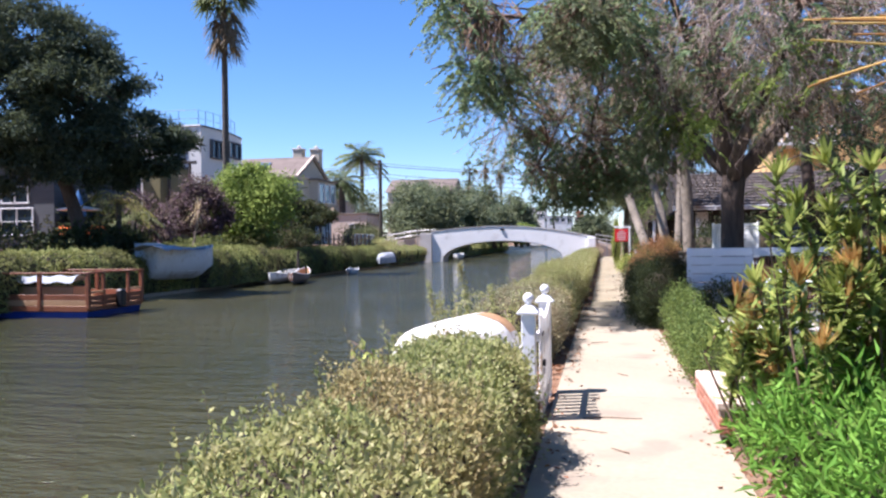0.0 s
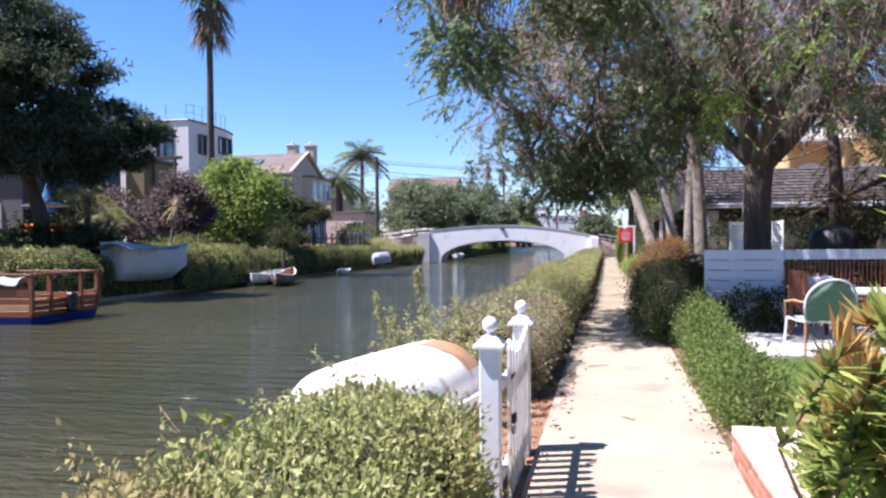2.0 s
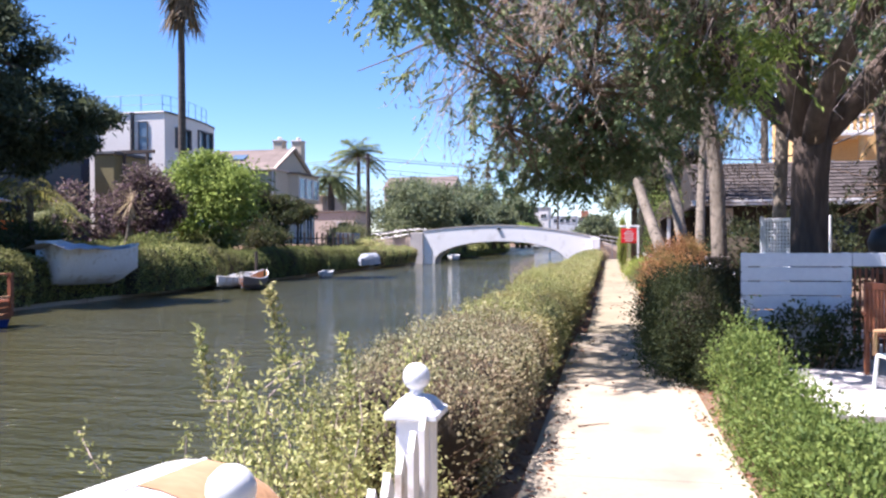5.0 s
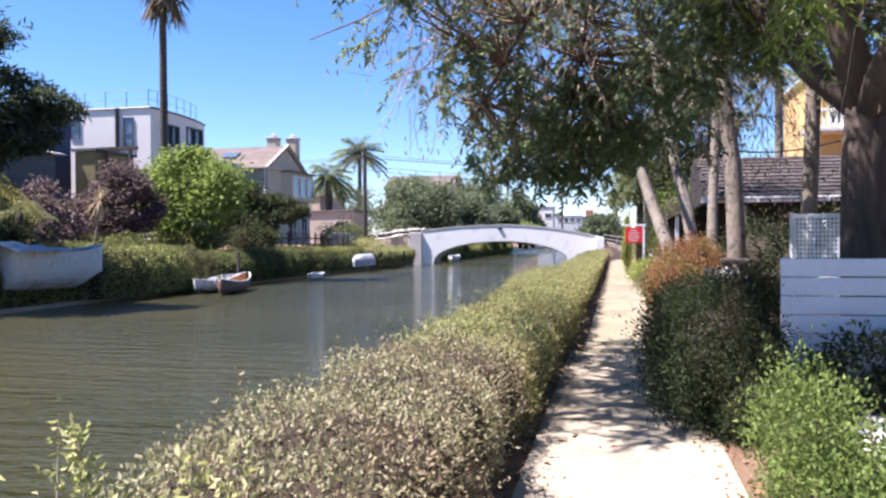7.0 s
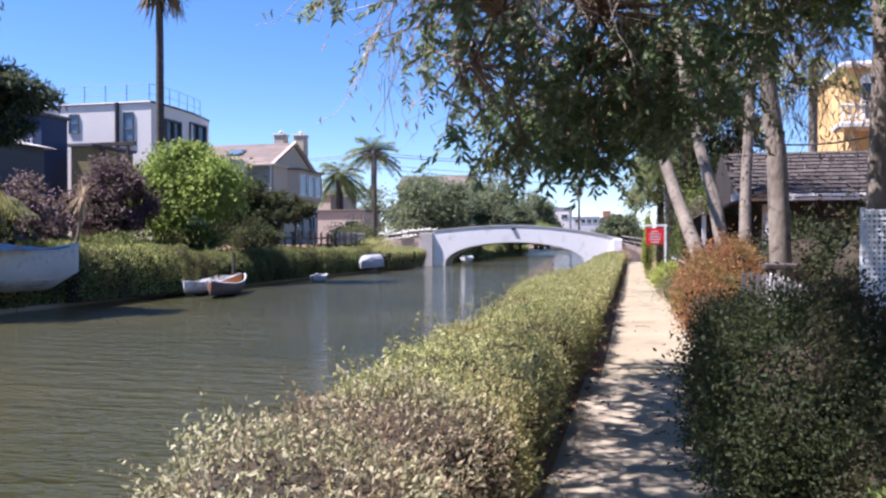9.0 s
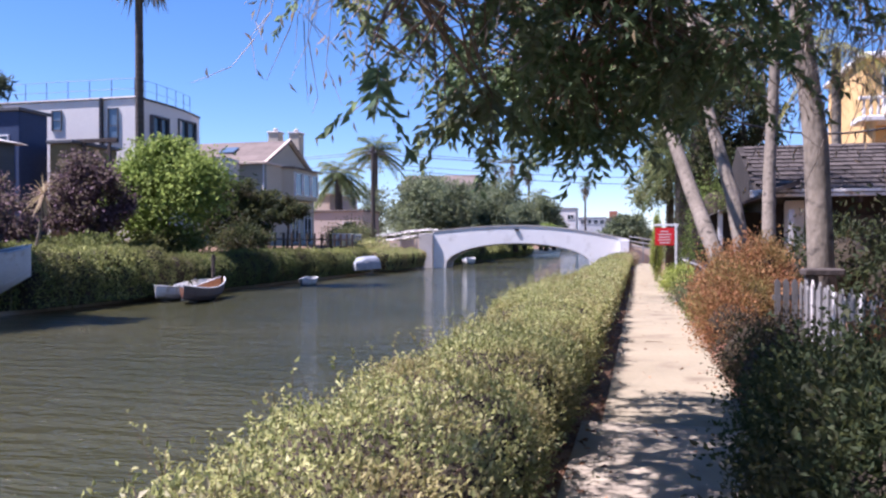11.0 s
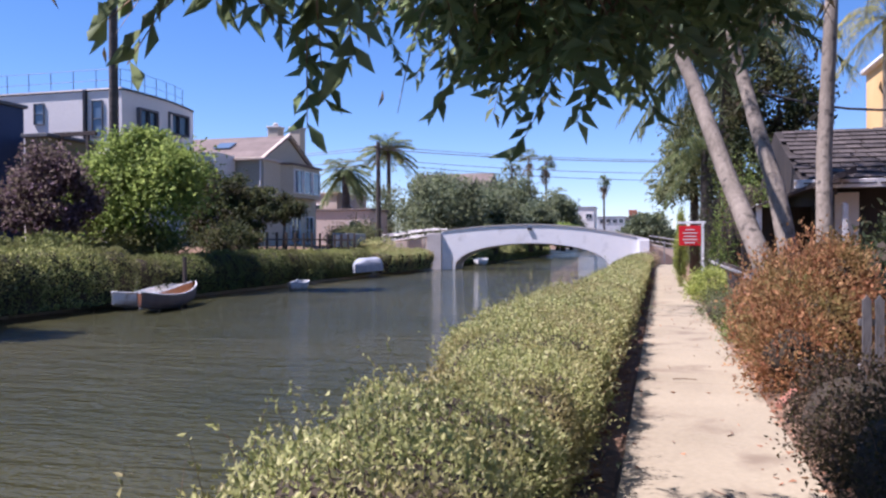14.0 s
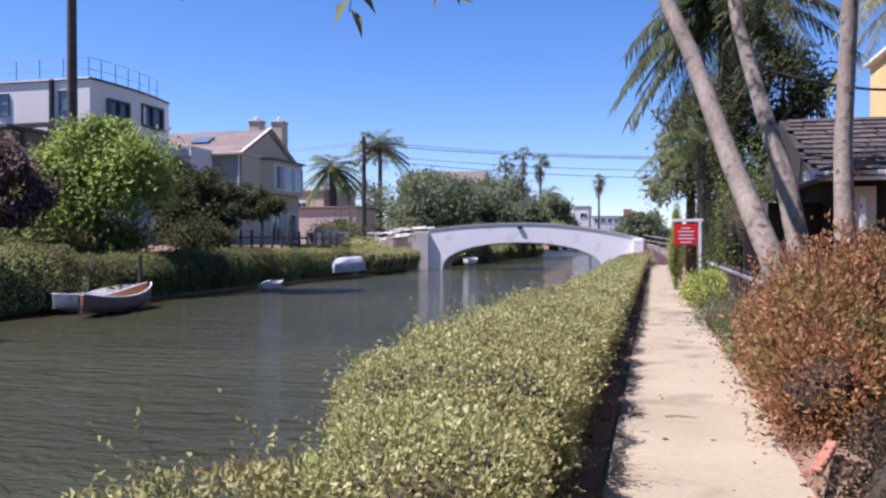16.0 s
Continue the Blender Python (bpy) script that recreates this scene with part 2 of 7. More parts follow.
LEAF_YELLOW = leafy("yellow_green_frond", (0.12, 0.12, 0.03), (0.25, 0.23, 0.06), (0.42, 0.37, 0.11), 0.35, 0.5)
LEAF_SPEAR = leafy("thick_spear_leaf", (0.16, 0.21, 0.04), (0.32, 0.37, 0.08), (0.52, 0.54, 0.16), 0.35, 0.4)
LEAF_SPEAR_LOW = leafy("dark_spear_leaf", (0.11, 0.155, 0.035), (0.23, 0.29, 0.065), (0.42, 0.45, 0.13), 0.38, 0.4)
LEAF_SPEAR_RED = leafy("reddish_spear_leaf", (0.26, 0.13, 0.04), (0.48, 0.25, 0.08), (0.56, 0.42, 0.14), 0.3, 0.45)
LEAF_FERN = leafy("feathery_green_leaf", (0.08, 0.19, 0.025), (0.15, 0.32, 0.04), (0.25, 0.45, 0.07), 0.4, 0.45)
LEAF_GRASS = leafy("lawn_grass", (0.05, 0.11, 0.015), (0.10, 0.20, 0.03), (0.19, 0.28, 0.06), 0.35, 0.5)
LEAF_LITTER = leafy("fallen_leaf", (0.14, 0.05, 0.025), (0.30, 0.13, 0.07), (0.48, 0.28, 0.16), 0.1, 0.8)

GLASS, gnt, gp = shader("window_glass", 0.05, 0.6)
gp.inputs["Base Color"].default_value = (0.03, 0.045, 0.06, 1)
GLASS_SKY, gnt2, gp2 = shader("blue_reflecting_glass", 0.04, 0.8)
gp2.inputs["Base Color"].default_value = (0.10, 0.15, 0.21, 1)
WATER, wnt, wp = shader("canal_water", 0.03, 0.65)
wp.inputs["IOR"].default_value = 1.33
wcol = ramp(wnt, noise_out(wnt, 0.12, 3), [(0.3, (0.033, 0.035, 0.014)), (0.7, (0.058, 0.055, 0.024))])
wnt.links.new(wcol, wp.inputs["Base Color"])
w1, w2 = noise_out(wnt, 2.6, 3, (0.75, 1.7, 1)), noise_out(wnt, 8.0, 3, (0.7, 1.6, 1))
wadd = wnt.nodes.new("ShaderNodeMath")
wadd.operation = "MULTIPLY_ADD"
wnt.links.new(w2, wadd.inputs[0])
wadd.inputs[1].default_value = 0.6
wnt.links.new(w1, wadd.inputs[2])
wb = wnt.nodes.new("ShaderNodeBump")
wb.inputs["Strength"].default_value, wb.inputs["Distance"].default_value = 0.85, 0.12
wlong = wnt.nodes.new("ShaderNodeMath")
wlong.operation = "MULTIPLY_ADD"
wnt.links.new(noise_out(wnt, 0.9, 3, (0.5, 3.0, 1)), wlong.inputs[0])
wlong.inputs[1].default_value = 1.5
wnt.links.new(wadd.outputs[0], wlong.inputs[2])
wnt.links.new(wlong.outputs[0], wb.inputs["Height"])
wnt.links.new(wb.outputs[0], wp.inputs["Normal"])


# ---- builders ----
class Geo:
    """Points and faces in world metres, before they become one mesh."""

    def __init__(self):
        self.v, self.f = [], []

    def add(self, vs, fs):
        k = len(self.v)
        self.v += [tuple(p) for p in vs]
        self.f += [tuple(i + k for i in f) for f in fs]
        return self

    def box(self, c, s, rz=0.0, bevel=0.0, tilt=(0.0, 0.0)):
        bm = bmesh.new()
        bmesh.ops.create_cube(bm, size=1.0, matrix=Matrix.Diagonal((*s, 1)))
        if bevel:
            bmesh.ops.bevel(bm, geom=bm.edges[:], offset=bevel, segments=1, affect="EDGES", profile=0.5)
        m = pose(*c, tilt[0], tilt[1], rz)
        bm.verts.index_update()
        self.add([m @ v.co for v in bm.verts], [[v.index for v in f.verts] for f in bm.faces])
        bm.free()
        return self

    def tube(self, pts, radii, n=8, caps=True):
        pts = [Vector(p) for p in pts]
        rings, ref = [], Vector((0.3, 0.9, 0.2))
        for i, p in enumerate(pts):
            d = (pts[min(i + 1, len(pts) - 1)] - pts[max(i - 1, 0)]).normalized()
            a = d.cross(ref)
            a = a.normalized() if a.length > 0.05 else d.cross(Vector((1, 0, 0))).normalized()
            b = d.cross(a)
            r = radii[i] if isinstance(radii, (list, tuple)) else radii
            rings.append([p + r * (a * math.cos(2 * math.pi * k / n) + b * math.sin(2 * math.pi * k / n)) for k in range(n)])
        vs = [q for r in rings for q in r]
        fs = [(i * n + k, i * n + (k + 1) % n, (i + 1) * n + (k + 1) % n, (i + 1) * n + k) for i in range(len(pts) - 1) for k in range(n)]
        if caps:
            fs += [tuple(range(n))[::-1], tuple((len(pts) - 1) * n + k for k in range(n))]
        return self.add(vs, fs)

    def lathe(self, c, profile, n=16):
        vs = [(c[0] + r * math.cos(2 * math.pi * k / n), c[1] + r * math.sin(2 * math.pi * k / n), c[2] + z) for r, z in profile for k in range(n)]
        fs = [(i * n + k, i * n + (k + 1) % n, (i + 1) * n + (k + 1) % n, (i + 1) * n + k) for i in range(len(profile) - 1) for k in range(n)]
        fs += [tuple(range(n))[::-1], tuple((len(profile) - 1) * n + k for k in range(n))]
        return self.add(vs, fs)

    def loft(self, rows, close=False):
        n = len(rows[0])
        vs = [p for r in rows for p in r]
        m = n if close else n - 1
        return self.add(vs, [(i * n + k, i * n + (k + 1) % n, (i + 1) * n + (k + 1) % n, (i + 1) * n + k) for i in range(len(rows) - 1) for k in range(m)])

    def prism(self, outline, axis, a, b):
        """A flat outline pushed from a to b along an axis; outline points hold the two other coordinates."""
        def at(p, w):
            return {"x": (w, p[0], p[1]), "y": (p[0], w, p[1]), "z": (p[0], p[1], w)}[axis]
        n = len(outline)
        return self.add([at(p, a) for p in outline] + [at(p, b) for p in outline],
                        [tuple(range(n))[::-1], tuple(range(n, 2 * n))] + [(k, (k + 1) % n, n + (k + 1) % n, n + k) for k in range(n)])


def thing(name, at, label, category, group="", kind=""):
    ob = new(name)
    ob.empty_display_size = 0.2
    ob.location = at
    return tagged(ob, label, category, group, kind)


def part(name, geo, material, parent=None, label="", smooth=False):
    """Links geometry given in world metres as one mesh under its thing or part."""
    off, o = Vector((0, 0, 0)), parent
    while o is not None:
        off += o.location
        o = o.parent
    me = bpy.data.meshes.new(name)
    if isinstance(geo, tuple):
        v, f = geo
        v = v - np.array(off)
        me.vertices.add(len(v))
        me.vertices.foreach_set("co", v.astype(np.float32).ravel())
        k = f.shape[1]
        me.loops.add(f.size)
        me.loops.foreach_set("vertex_index", f.astype(np.int32).ravel())
        me.polygons.add(len(f))
        me.polygons.foreach_set("loop_start", np.arange(0, f.size, k, dtype=np.int32))
        me.update(calc_edges=True)
    else:
        me.from_pydata([(p[0] - off.x, p[1] - off.y, p[2] - off.z) for p in geo.v], [], geo.f)
        bm = bmesh.new()
        bm.from_mesh(me)
        bmesh.ops.recalc_face_normals(bm, faces=bm.faces[:])
        bm.to_mesh(me)
        bm.free()
    if smooth:
        me.polygons.foreach_set("use_smooth", [True] * len(me.polygons))
    me.materials.append(material)
    ob = new(name, me)
    ob.parent = parent
    if isinstance(geo, tuple):
        ob["kind"] = "stuff"
    if label:
        ob["label"] = label
    return ob


def setting(name, geo, material, label, category, smooth=False):
    return tagged(part(name, geo, material, None, "", smooth), label, category, "", "structure")


rng = np.random.default_rng(7)


def unit(a):
    return a / np.maximum(np.linalg.norm(a, axis=-1, keepdims=True), 1e-9)


def rough_noise(p, s=1.0):
    """A smooth, uneven field between about -1 and 1."""
    x, y, z = (p * s).T
    return (np.sin(x * 2.1 + 1.3 * np.sin(y * 1.7)) + np.sin(y * 2.6 + 1.1 * np.sin(z * 2.2 + x)) + np.sin(z * 3.1 + 1.7 * np.sin(x * 1.3 + 2)) + 0.6 * np.sin(5.3 * x + 3.7 * y + 2.9 * z)) / 3.2


def leaves(p, d, length, width, fold=0.25):
    """One pointed, folded leaf at each place p, along d."""
    n = len(p)
    length = np.broadcast_to(length, n)[:, None]
    width = np.broadcast_to(width, n)[:, None]
    side = unit(np.cross(d, rng.normal(size=(n, 3))))
    up = np.cross(side, d)
    mid = p + d * length * 0.45 + up * length * 0.06
    tip = p + d * length - up * length * 0.08
    v = np.stack([p, mid + side * width * 0.5 + up * width * fold, tip, mid - side * width * 0.5 + up * width * fold], 1).reshape(-1, 3)
    k = np.arange(n)[:, None] * 4
    f = np.concatenate([k + [0, 1, 2], k + [0, 2, 3]], 1).reshape(-1, 3)
    return v, f


def blades(p, d, length, width, droop=0.25, seg=3):
    """Long leaves or leaflets in several lengths, drooping to the tip."""
    n = len(p)
    length = np.broadcast_to(length, n)[:, None]
    width = np.broadcast_to(width, n)[:, None]
    side = unit(np.cross(d, np.array([0.0, 0.0, 1.0]) + rng.normal(size=(n, 3)) * 0.15))
    rows = []
    for i in range(seg + 1):
        u = i / seg
        c = p + d * length * u - np.array([0, 0, 1.0]) * length * droop * u * u
        w = width * (0.55 + 0.9 * u - 1.4 * u * u + 0.0) * (1.0 if i < seg else 0.12)
        rows += [c + side * w * 0.5, c - side * w * 0.5]
    v = np.stack(rows, 1).reshape(-1, 3)
    m = 2 * (seg + 1)
    k = np.arange(n)[:, None] * m
    q = np.concatenate([k + [2 * i, 2 * i + 1, 2 * i + 3, 2 * i + 2] for i in range(seg)], 1).reshape(-1, 4)
    return v, q


def joined(*parts):
    vs, fs, k = [], [], 0
    for v, f in parts:
        vs.append(v)
        fs.append(f + k)
        k += len(v)
    return np.concatenate(vs), np.concatenate(fs)


def sticks(a, b, r):
    """Thin three-sided twigs from a to b."""
    n = len(a)
    d = unit(b - a)
    s = unit(np.cross(d, rng.normal(size=(n, 3))))
    t = np.cross(d, s)
    r = np.broadcast_to(r, n)[:, None]
    ring = [s, -0.5 * s + 0.87 * t, -0.5 * s - 0.87 * t]
    v = np.stack([a + q * r for q in ring] + [b + q * r * 0.4 for q in ring], 1).reshape(-1, 3)
    k = np.arange(n)[:, None] * 6
    f = np.concatenate([k + [0, 1, 4, 3], k + [1, 2, 5, 4], k + [2, 0, 3, 5]], 1).reshape(-1, 4)
    return v, f


def in_blobs(blobs, n, shell=0.55, clumps=26, spread=0.16):
    """Places in uneven clumps near the skins of ellipsoids (centre, radii, share), and the way out at each."""
    share = np.array([b[2] for b in blobs], float)
    share /= share.sum()
    ps, ds = [], []
    for (c, r, _), w in zip(blobs, share):
        k = int(n * w)
        cl = max(6, int(clumps))
        u = unit(rng.normal(size=(cl, 3))) * rng.uniform(shell, 1.0, (cl, 1))
        pick = rng.integers(0, cl, k)
        q = u[pick] + rng.normal(size=(k, 3)) * spread
        ps.append(np.array(c) + q * np.array(r))
        ds.append(unit(q * np.array(r)))
    return np.concatenate(ps), np.concatenate(ds)


# ---- ground, water, path ----
BANK_L, BANK_R, WATER_Z, PATH_Z = -18.2, -1.75, -0.6, -0.15
profile = [(-900, 6), (-120, 3), (-40, 1.5), (-24, 1.3), (-20, 0.7), (BANK_L - 0.3, 0.35), (BANK_L, 0.3), (BANK_L, -1.8), (-10, -2.0), (BANK_R, -1.8), (BANK_R, -0.27),
           (-1.2, -0.22), (-0.7, -0.20), (0.97, -0.20), (1.02, -0.15), (1.25, -0.06), (1.6, 0.0), (8, 0.05), (60, 0.3), (900, 4)]
ys = [-300, -40] + list(range(-10, 60, 5)) + [60, 80, 120, 200, 320, 1500]
setting("ground", Geo().loft([[(x, y, z) for x, z in profile] for y in ys]), SOIL, "bare brown garden soil on both canal banks", "ground")
setting("water", Geo().add([(BANK_L - 0.02, -300, WATER_Z), (BANK_R + 0.02, -300, WATER_Z), (BANK_R + 0.02, 330, WATER_Z), (BANK_L - 0.02, 330, WATER_Z)], [(0, 1, 2, 3)]),
        WATER, "rippled dark green canal water reflecting the sky", "water")
for nm, x0, x1, top in (("wall_canal_west", BANK_L - 0.25, BANK_L + 0.06, 0.33), ("wall_canal_east", BANK_R - 0.06, BANK_R + 0.2, -0.23)):
    g = Geo()
    for y in range(-40, 320, 8):
        g.box(((x0 + x1) / 2, y + 4, (top - 1.6) / 2), (x1 - x0, 7.98, top + 1.6), bevel=0.02)
    setting(nm, g, STUCCO_TAN, "stained concrete canal bank wall", "wall")
# leaf-strewn strips beside the path
nx = 9
rows = []
for y in np.arange(-6, 78, 0.35):
    rows.append([(x, y, -0.185 + 0.03 * math.sin(5 * x + 3.1 * y) * math.sin(2.3 * y) - 0.05 * (x < -1.3)) for x in np.linspace(-1.72, -0.40, nx)])
setting("ground_litter_strip", Geo().loft(rows), LITTER, "reddish soil strip with fallen leaves beside the path", "ground", True)

path = setting("pavement", Geo().box((0.28, 35, -0.21), (1.2, 84, 0.08)), MORTAR, "narrow sunlit concrete footpath along the canal", "path")


def slab_mesh(w, l, seed, mat):
    """One cast slab with softened edges and a faintly uneven top."""
    r = random.Random(seed)
    g = Geo()
    g.box((0, 0, -0.03), (w, l, 0.06), bevel=0.003)
    me = bpy.data.meshes.new("slab")
    me.from_pydata([(x + r.uniform(-1, 1) * 0.004, y + r.uniform(-1, 1) * 0.0007, z + r.uniform(-1, 1) * 0.002) for x, y, z in g.v], [], g.f)
    me.materials.append(mat)
    return me


SLABS = [slab_mesh(1.51, 2.997, k, CONCRETE) for k in range(3)] + [slab_mesh(1.33, 2.9985, k, CONCRETE_DUSTY) for k in range(3)]


# ---- hedges ----
def hedge(label, y0, y1, xl, xr, h, leaf_mat, dens=2300, leaf=0.036, base=-0.20, twigs=0, shoots=0, lump=0.08, core=True, group="", base_in=0.16, curve=0.42):
    """A clipped hedge along the canal: a dark shell for inner shade, twigs, and leaves all over an uneven surface."""
    root = thing("hedge", ((xl + xr) / 2, (y0 + y1) / 2, base), label, "hedge", group)
    L, W = y1 - y0, xr - xl

    def skin(a, y, off=0.0):
        c, s = np.cos(a), np.sin(a)
        e = curve
        cx = np.sign(c) * np.abs(c) ** e
        cz = np.sign(s) * np.abs(s) ** e
        end = np.minimum(1, np.minimum((y - y0), (y1 - y)) / 0.35 + 0.55)
        x = (xl + xr) / 2 + cx * (W / 2 + off) * end * (1 - base_in * (1 - np.clip(cz, 0, 1)))
        z = base + (h - base + off) * np.clip(cz, 0, 1) * (0.72 + 0.28 * end)
        p = np.stack([x, y, z], 1)
        bumpy = rough_noise(p, 1.6) * lump + rough_noise(p + 9, 4.5) * lump * 0.45
        nrm = unit(np.stack([c, 0 * c, np.abs(s) + 0.02], 1))
        return p + nrm * bumpy[:, None], nrm

    # solid dark shell under the leaves: inner shade as a shape
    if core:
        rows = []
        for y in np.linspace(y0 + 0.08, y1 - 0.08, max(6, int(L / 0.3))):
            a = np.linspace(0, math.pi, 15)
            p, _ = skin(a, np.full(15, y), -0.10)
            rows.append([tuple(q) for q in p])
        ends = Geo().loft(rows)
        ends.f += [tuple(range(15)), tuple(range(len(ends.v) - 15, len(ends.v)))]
        part("shade_core", ends, HEDGE_CORE, root, smooth=True)
    n = int(dens * L * (W + 2 * (h - base)))
    fine = np.linspace(0.0, math.pi, 800)
    prof = np.stack([np.sign(np.cos(fine)) * np.abs(np.cos(fine)) ** curve * W / 2, np.sin(fine) ** curve * (h - base)], 1)
    run = np.concatenate([[0], np.cumsum(np.linalg.norm(np.diff(prof, axis=0), axis=1))])

    def spread_out(m):
        return np.interp(rng.uniform(0, run[-1], m), run, fine)

    a = spread_out(n)
    y = rng.uniform(y0, y1, n)
    p, nrm = skin(a, y)
    p += nrm * rng.normal(-0.03, 0.035, n)[:, None]
    e = rng.random(n) < 0.05
    p[e] += nrm[e] * rng.uniform(0.02, 0.09, (e.sum(), 1))
    d = unit(nrm * 0.6 + rng.normal(size=(n, 3)) * 0.75 + [0, 0, 0.25])
    size = rng.uniform(0.6, 1.35, n) * leaf
    parts = [leaves(p, d, size, size * 0.5)]
    tw = []
    if shoots:
        m = int(shoots * L)
        a = spread_out(m)
        b, nrm = skin(a, rng.uniform(y0 + 0.1, y1 - 0.1, m))
        up = unit(nrm * 0.7 + rng.normal(size=(m, 3)) * 0.45 + [0, 0, 0.5])
        ln = rng.uniform(0.10, 0.30, m) * (1 + (rng.random(m) < 0.12) * 0.9)
        tip = b + up * ln[:, None]
        tw.append(sticks(b - up * 0.05, tip, 0.0022))
        k = 11
        u = rng.random((m, k))
        q = (b[:, None] + (tip - b)[:, None] * u[..., None]).reshape(-1, 3)
        dd = unit(np.repeat(up, k, 0) * 0.5 + rng.normal(size=(m * k, 3)) * 0.7)
        sz = rng.uniform(0.6, 1.2, m * k) * leaf * 0.95
        parts.append(leaves(q, dd, sz, sz * 0.5))
    if twigs:
        m = int(twigs * L)
        a = spread_out(m)
        b, nrm = skin(a, rng.uniform(y0, y1, m), -0.05)
        up = unit(nrm + rng.normal(size=(m, 3)) * 0.6 + [0, 0, 0.4])
        tw.append(sticks(b - up * 0.12, b + up * rng.uniform(0.04, 0.13, (m, 1)), 0.0028))
    part("foliage", joined(*parts), leaf_mat, root)
    if tw:
        part("twigwork", joined(*tw), TWIG_BROWN, root)
    return root


HG = "hedges along the footpath"
hedge("pale yellow-green clipped saltbush hedge beside the path", -1.5, 7.3, -1.72, -0.60, 0.66, LEAF_HEDGE, 3000, 0.040, twigs=40, shoots=40, lump=0.11, group=HG)
hedge("half-dry brown and green saltbush hedge", 11.2, 15.6, -1.95, -0.66, 0.60, LEAF_HEDGE_DRY, 1500, 0.034, twigs=520, shoots=22, lump=0.13, group=HG)
hedge("greying saltbush hedge with bare twigs", 15.5, 19.4, -2.0, -0.60, 0.56, LEAF_HEDGE_PALE, 1900, 0.034, twigs=190, shoots=36, lump=0.12, group=HG)
hedge("pale yellow-green clipped hedge in the sun", 19.3, 22.0, -1.85, -0.52, 0.60, LEAF_HEDGE_PALE, 2300, 0.034, twigs=60, shoots=42, lump=0.12, group=HG, base_in=0.34)
hedge("narrow pale green hedge with loose shoots", 21.9, 24.2, -1.55, -0.50, 0.60, LEAF_HEDGE_PALE, 2500, 0.034, twigs=50, shoots=44, lump=0.10, group=HG, base_in=0.34)
hedge("dense wide clipped pale green hedge", 24.0, 31.0, -2.2, -0.44, 0.66, LEAF_HEDGE_PALE, 2300, 0.036, twigs=30, shoots=38, lump=0.13, group=HG, base_in=0.34)
hedge("dense clipped pale green hedge", 30.9, 33.6, -1.9, -0.48, 0.56, LEAF_HEDGE_PALE, 1800, 0.038, twigs=20, shoots=30, lump=0.10, group=HG, base_in=0.34)
hedge("long flat clipped pale green hedge", 33.4, 50, -2.0, -0.45, 0.60, LEAF_HEDGE_PALE, 900, 0.055, twigs=10, shoots=5, group=HG, base_in=0.34)
hedge("distant clipped hedge towards the bridge", 50, 73, -2.1, -0.5, 0.62, LEAF_HEDGE, 420, 0.08, shoots=2, group=HG, base_in=0.34)
FH = "hedges along the far bank"
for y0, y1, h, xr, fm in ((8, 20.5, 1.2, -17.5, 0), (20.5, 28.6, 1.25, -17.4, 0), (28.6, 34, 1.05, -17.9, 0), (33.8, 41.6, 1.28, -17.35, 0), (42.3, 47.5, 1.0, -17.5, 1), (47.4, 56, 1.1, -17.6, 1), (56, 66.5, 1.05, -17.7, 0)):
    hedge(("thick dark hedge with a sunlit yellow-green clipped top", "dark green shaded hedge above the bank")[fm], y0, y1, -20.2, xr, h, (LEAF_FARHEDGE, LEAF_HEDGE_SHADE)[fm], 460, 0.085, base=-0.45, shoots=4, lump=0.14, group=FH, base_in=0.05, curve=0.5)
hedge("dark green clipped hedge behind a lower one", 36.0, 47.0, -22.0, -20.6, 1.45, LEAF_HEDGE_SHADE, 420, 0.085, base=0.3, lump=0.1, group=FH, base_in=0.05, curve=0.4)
hedge("straw-coloured rounded bush beside the bridge", 67.5, 78.2, -20.2, -16.9, 0.95, LEAF_HEDGE, 380, 0.09, base=-0.45, lump=0.2)
hedge("hedge on the far bank beyond the bridge", 86, 150, -20.5, -17.3, 1.0, LEAF_FARHEDGE, 60, 0.2, base=-0.5, lump=0.2)
hedge("hedge on the near bank beyond the bridge", 88, 150, -1.9, 0.2, 0.9, LEAF_FARHEDGE, 60, 0.2, base=-0.3, lump=0.2)


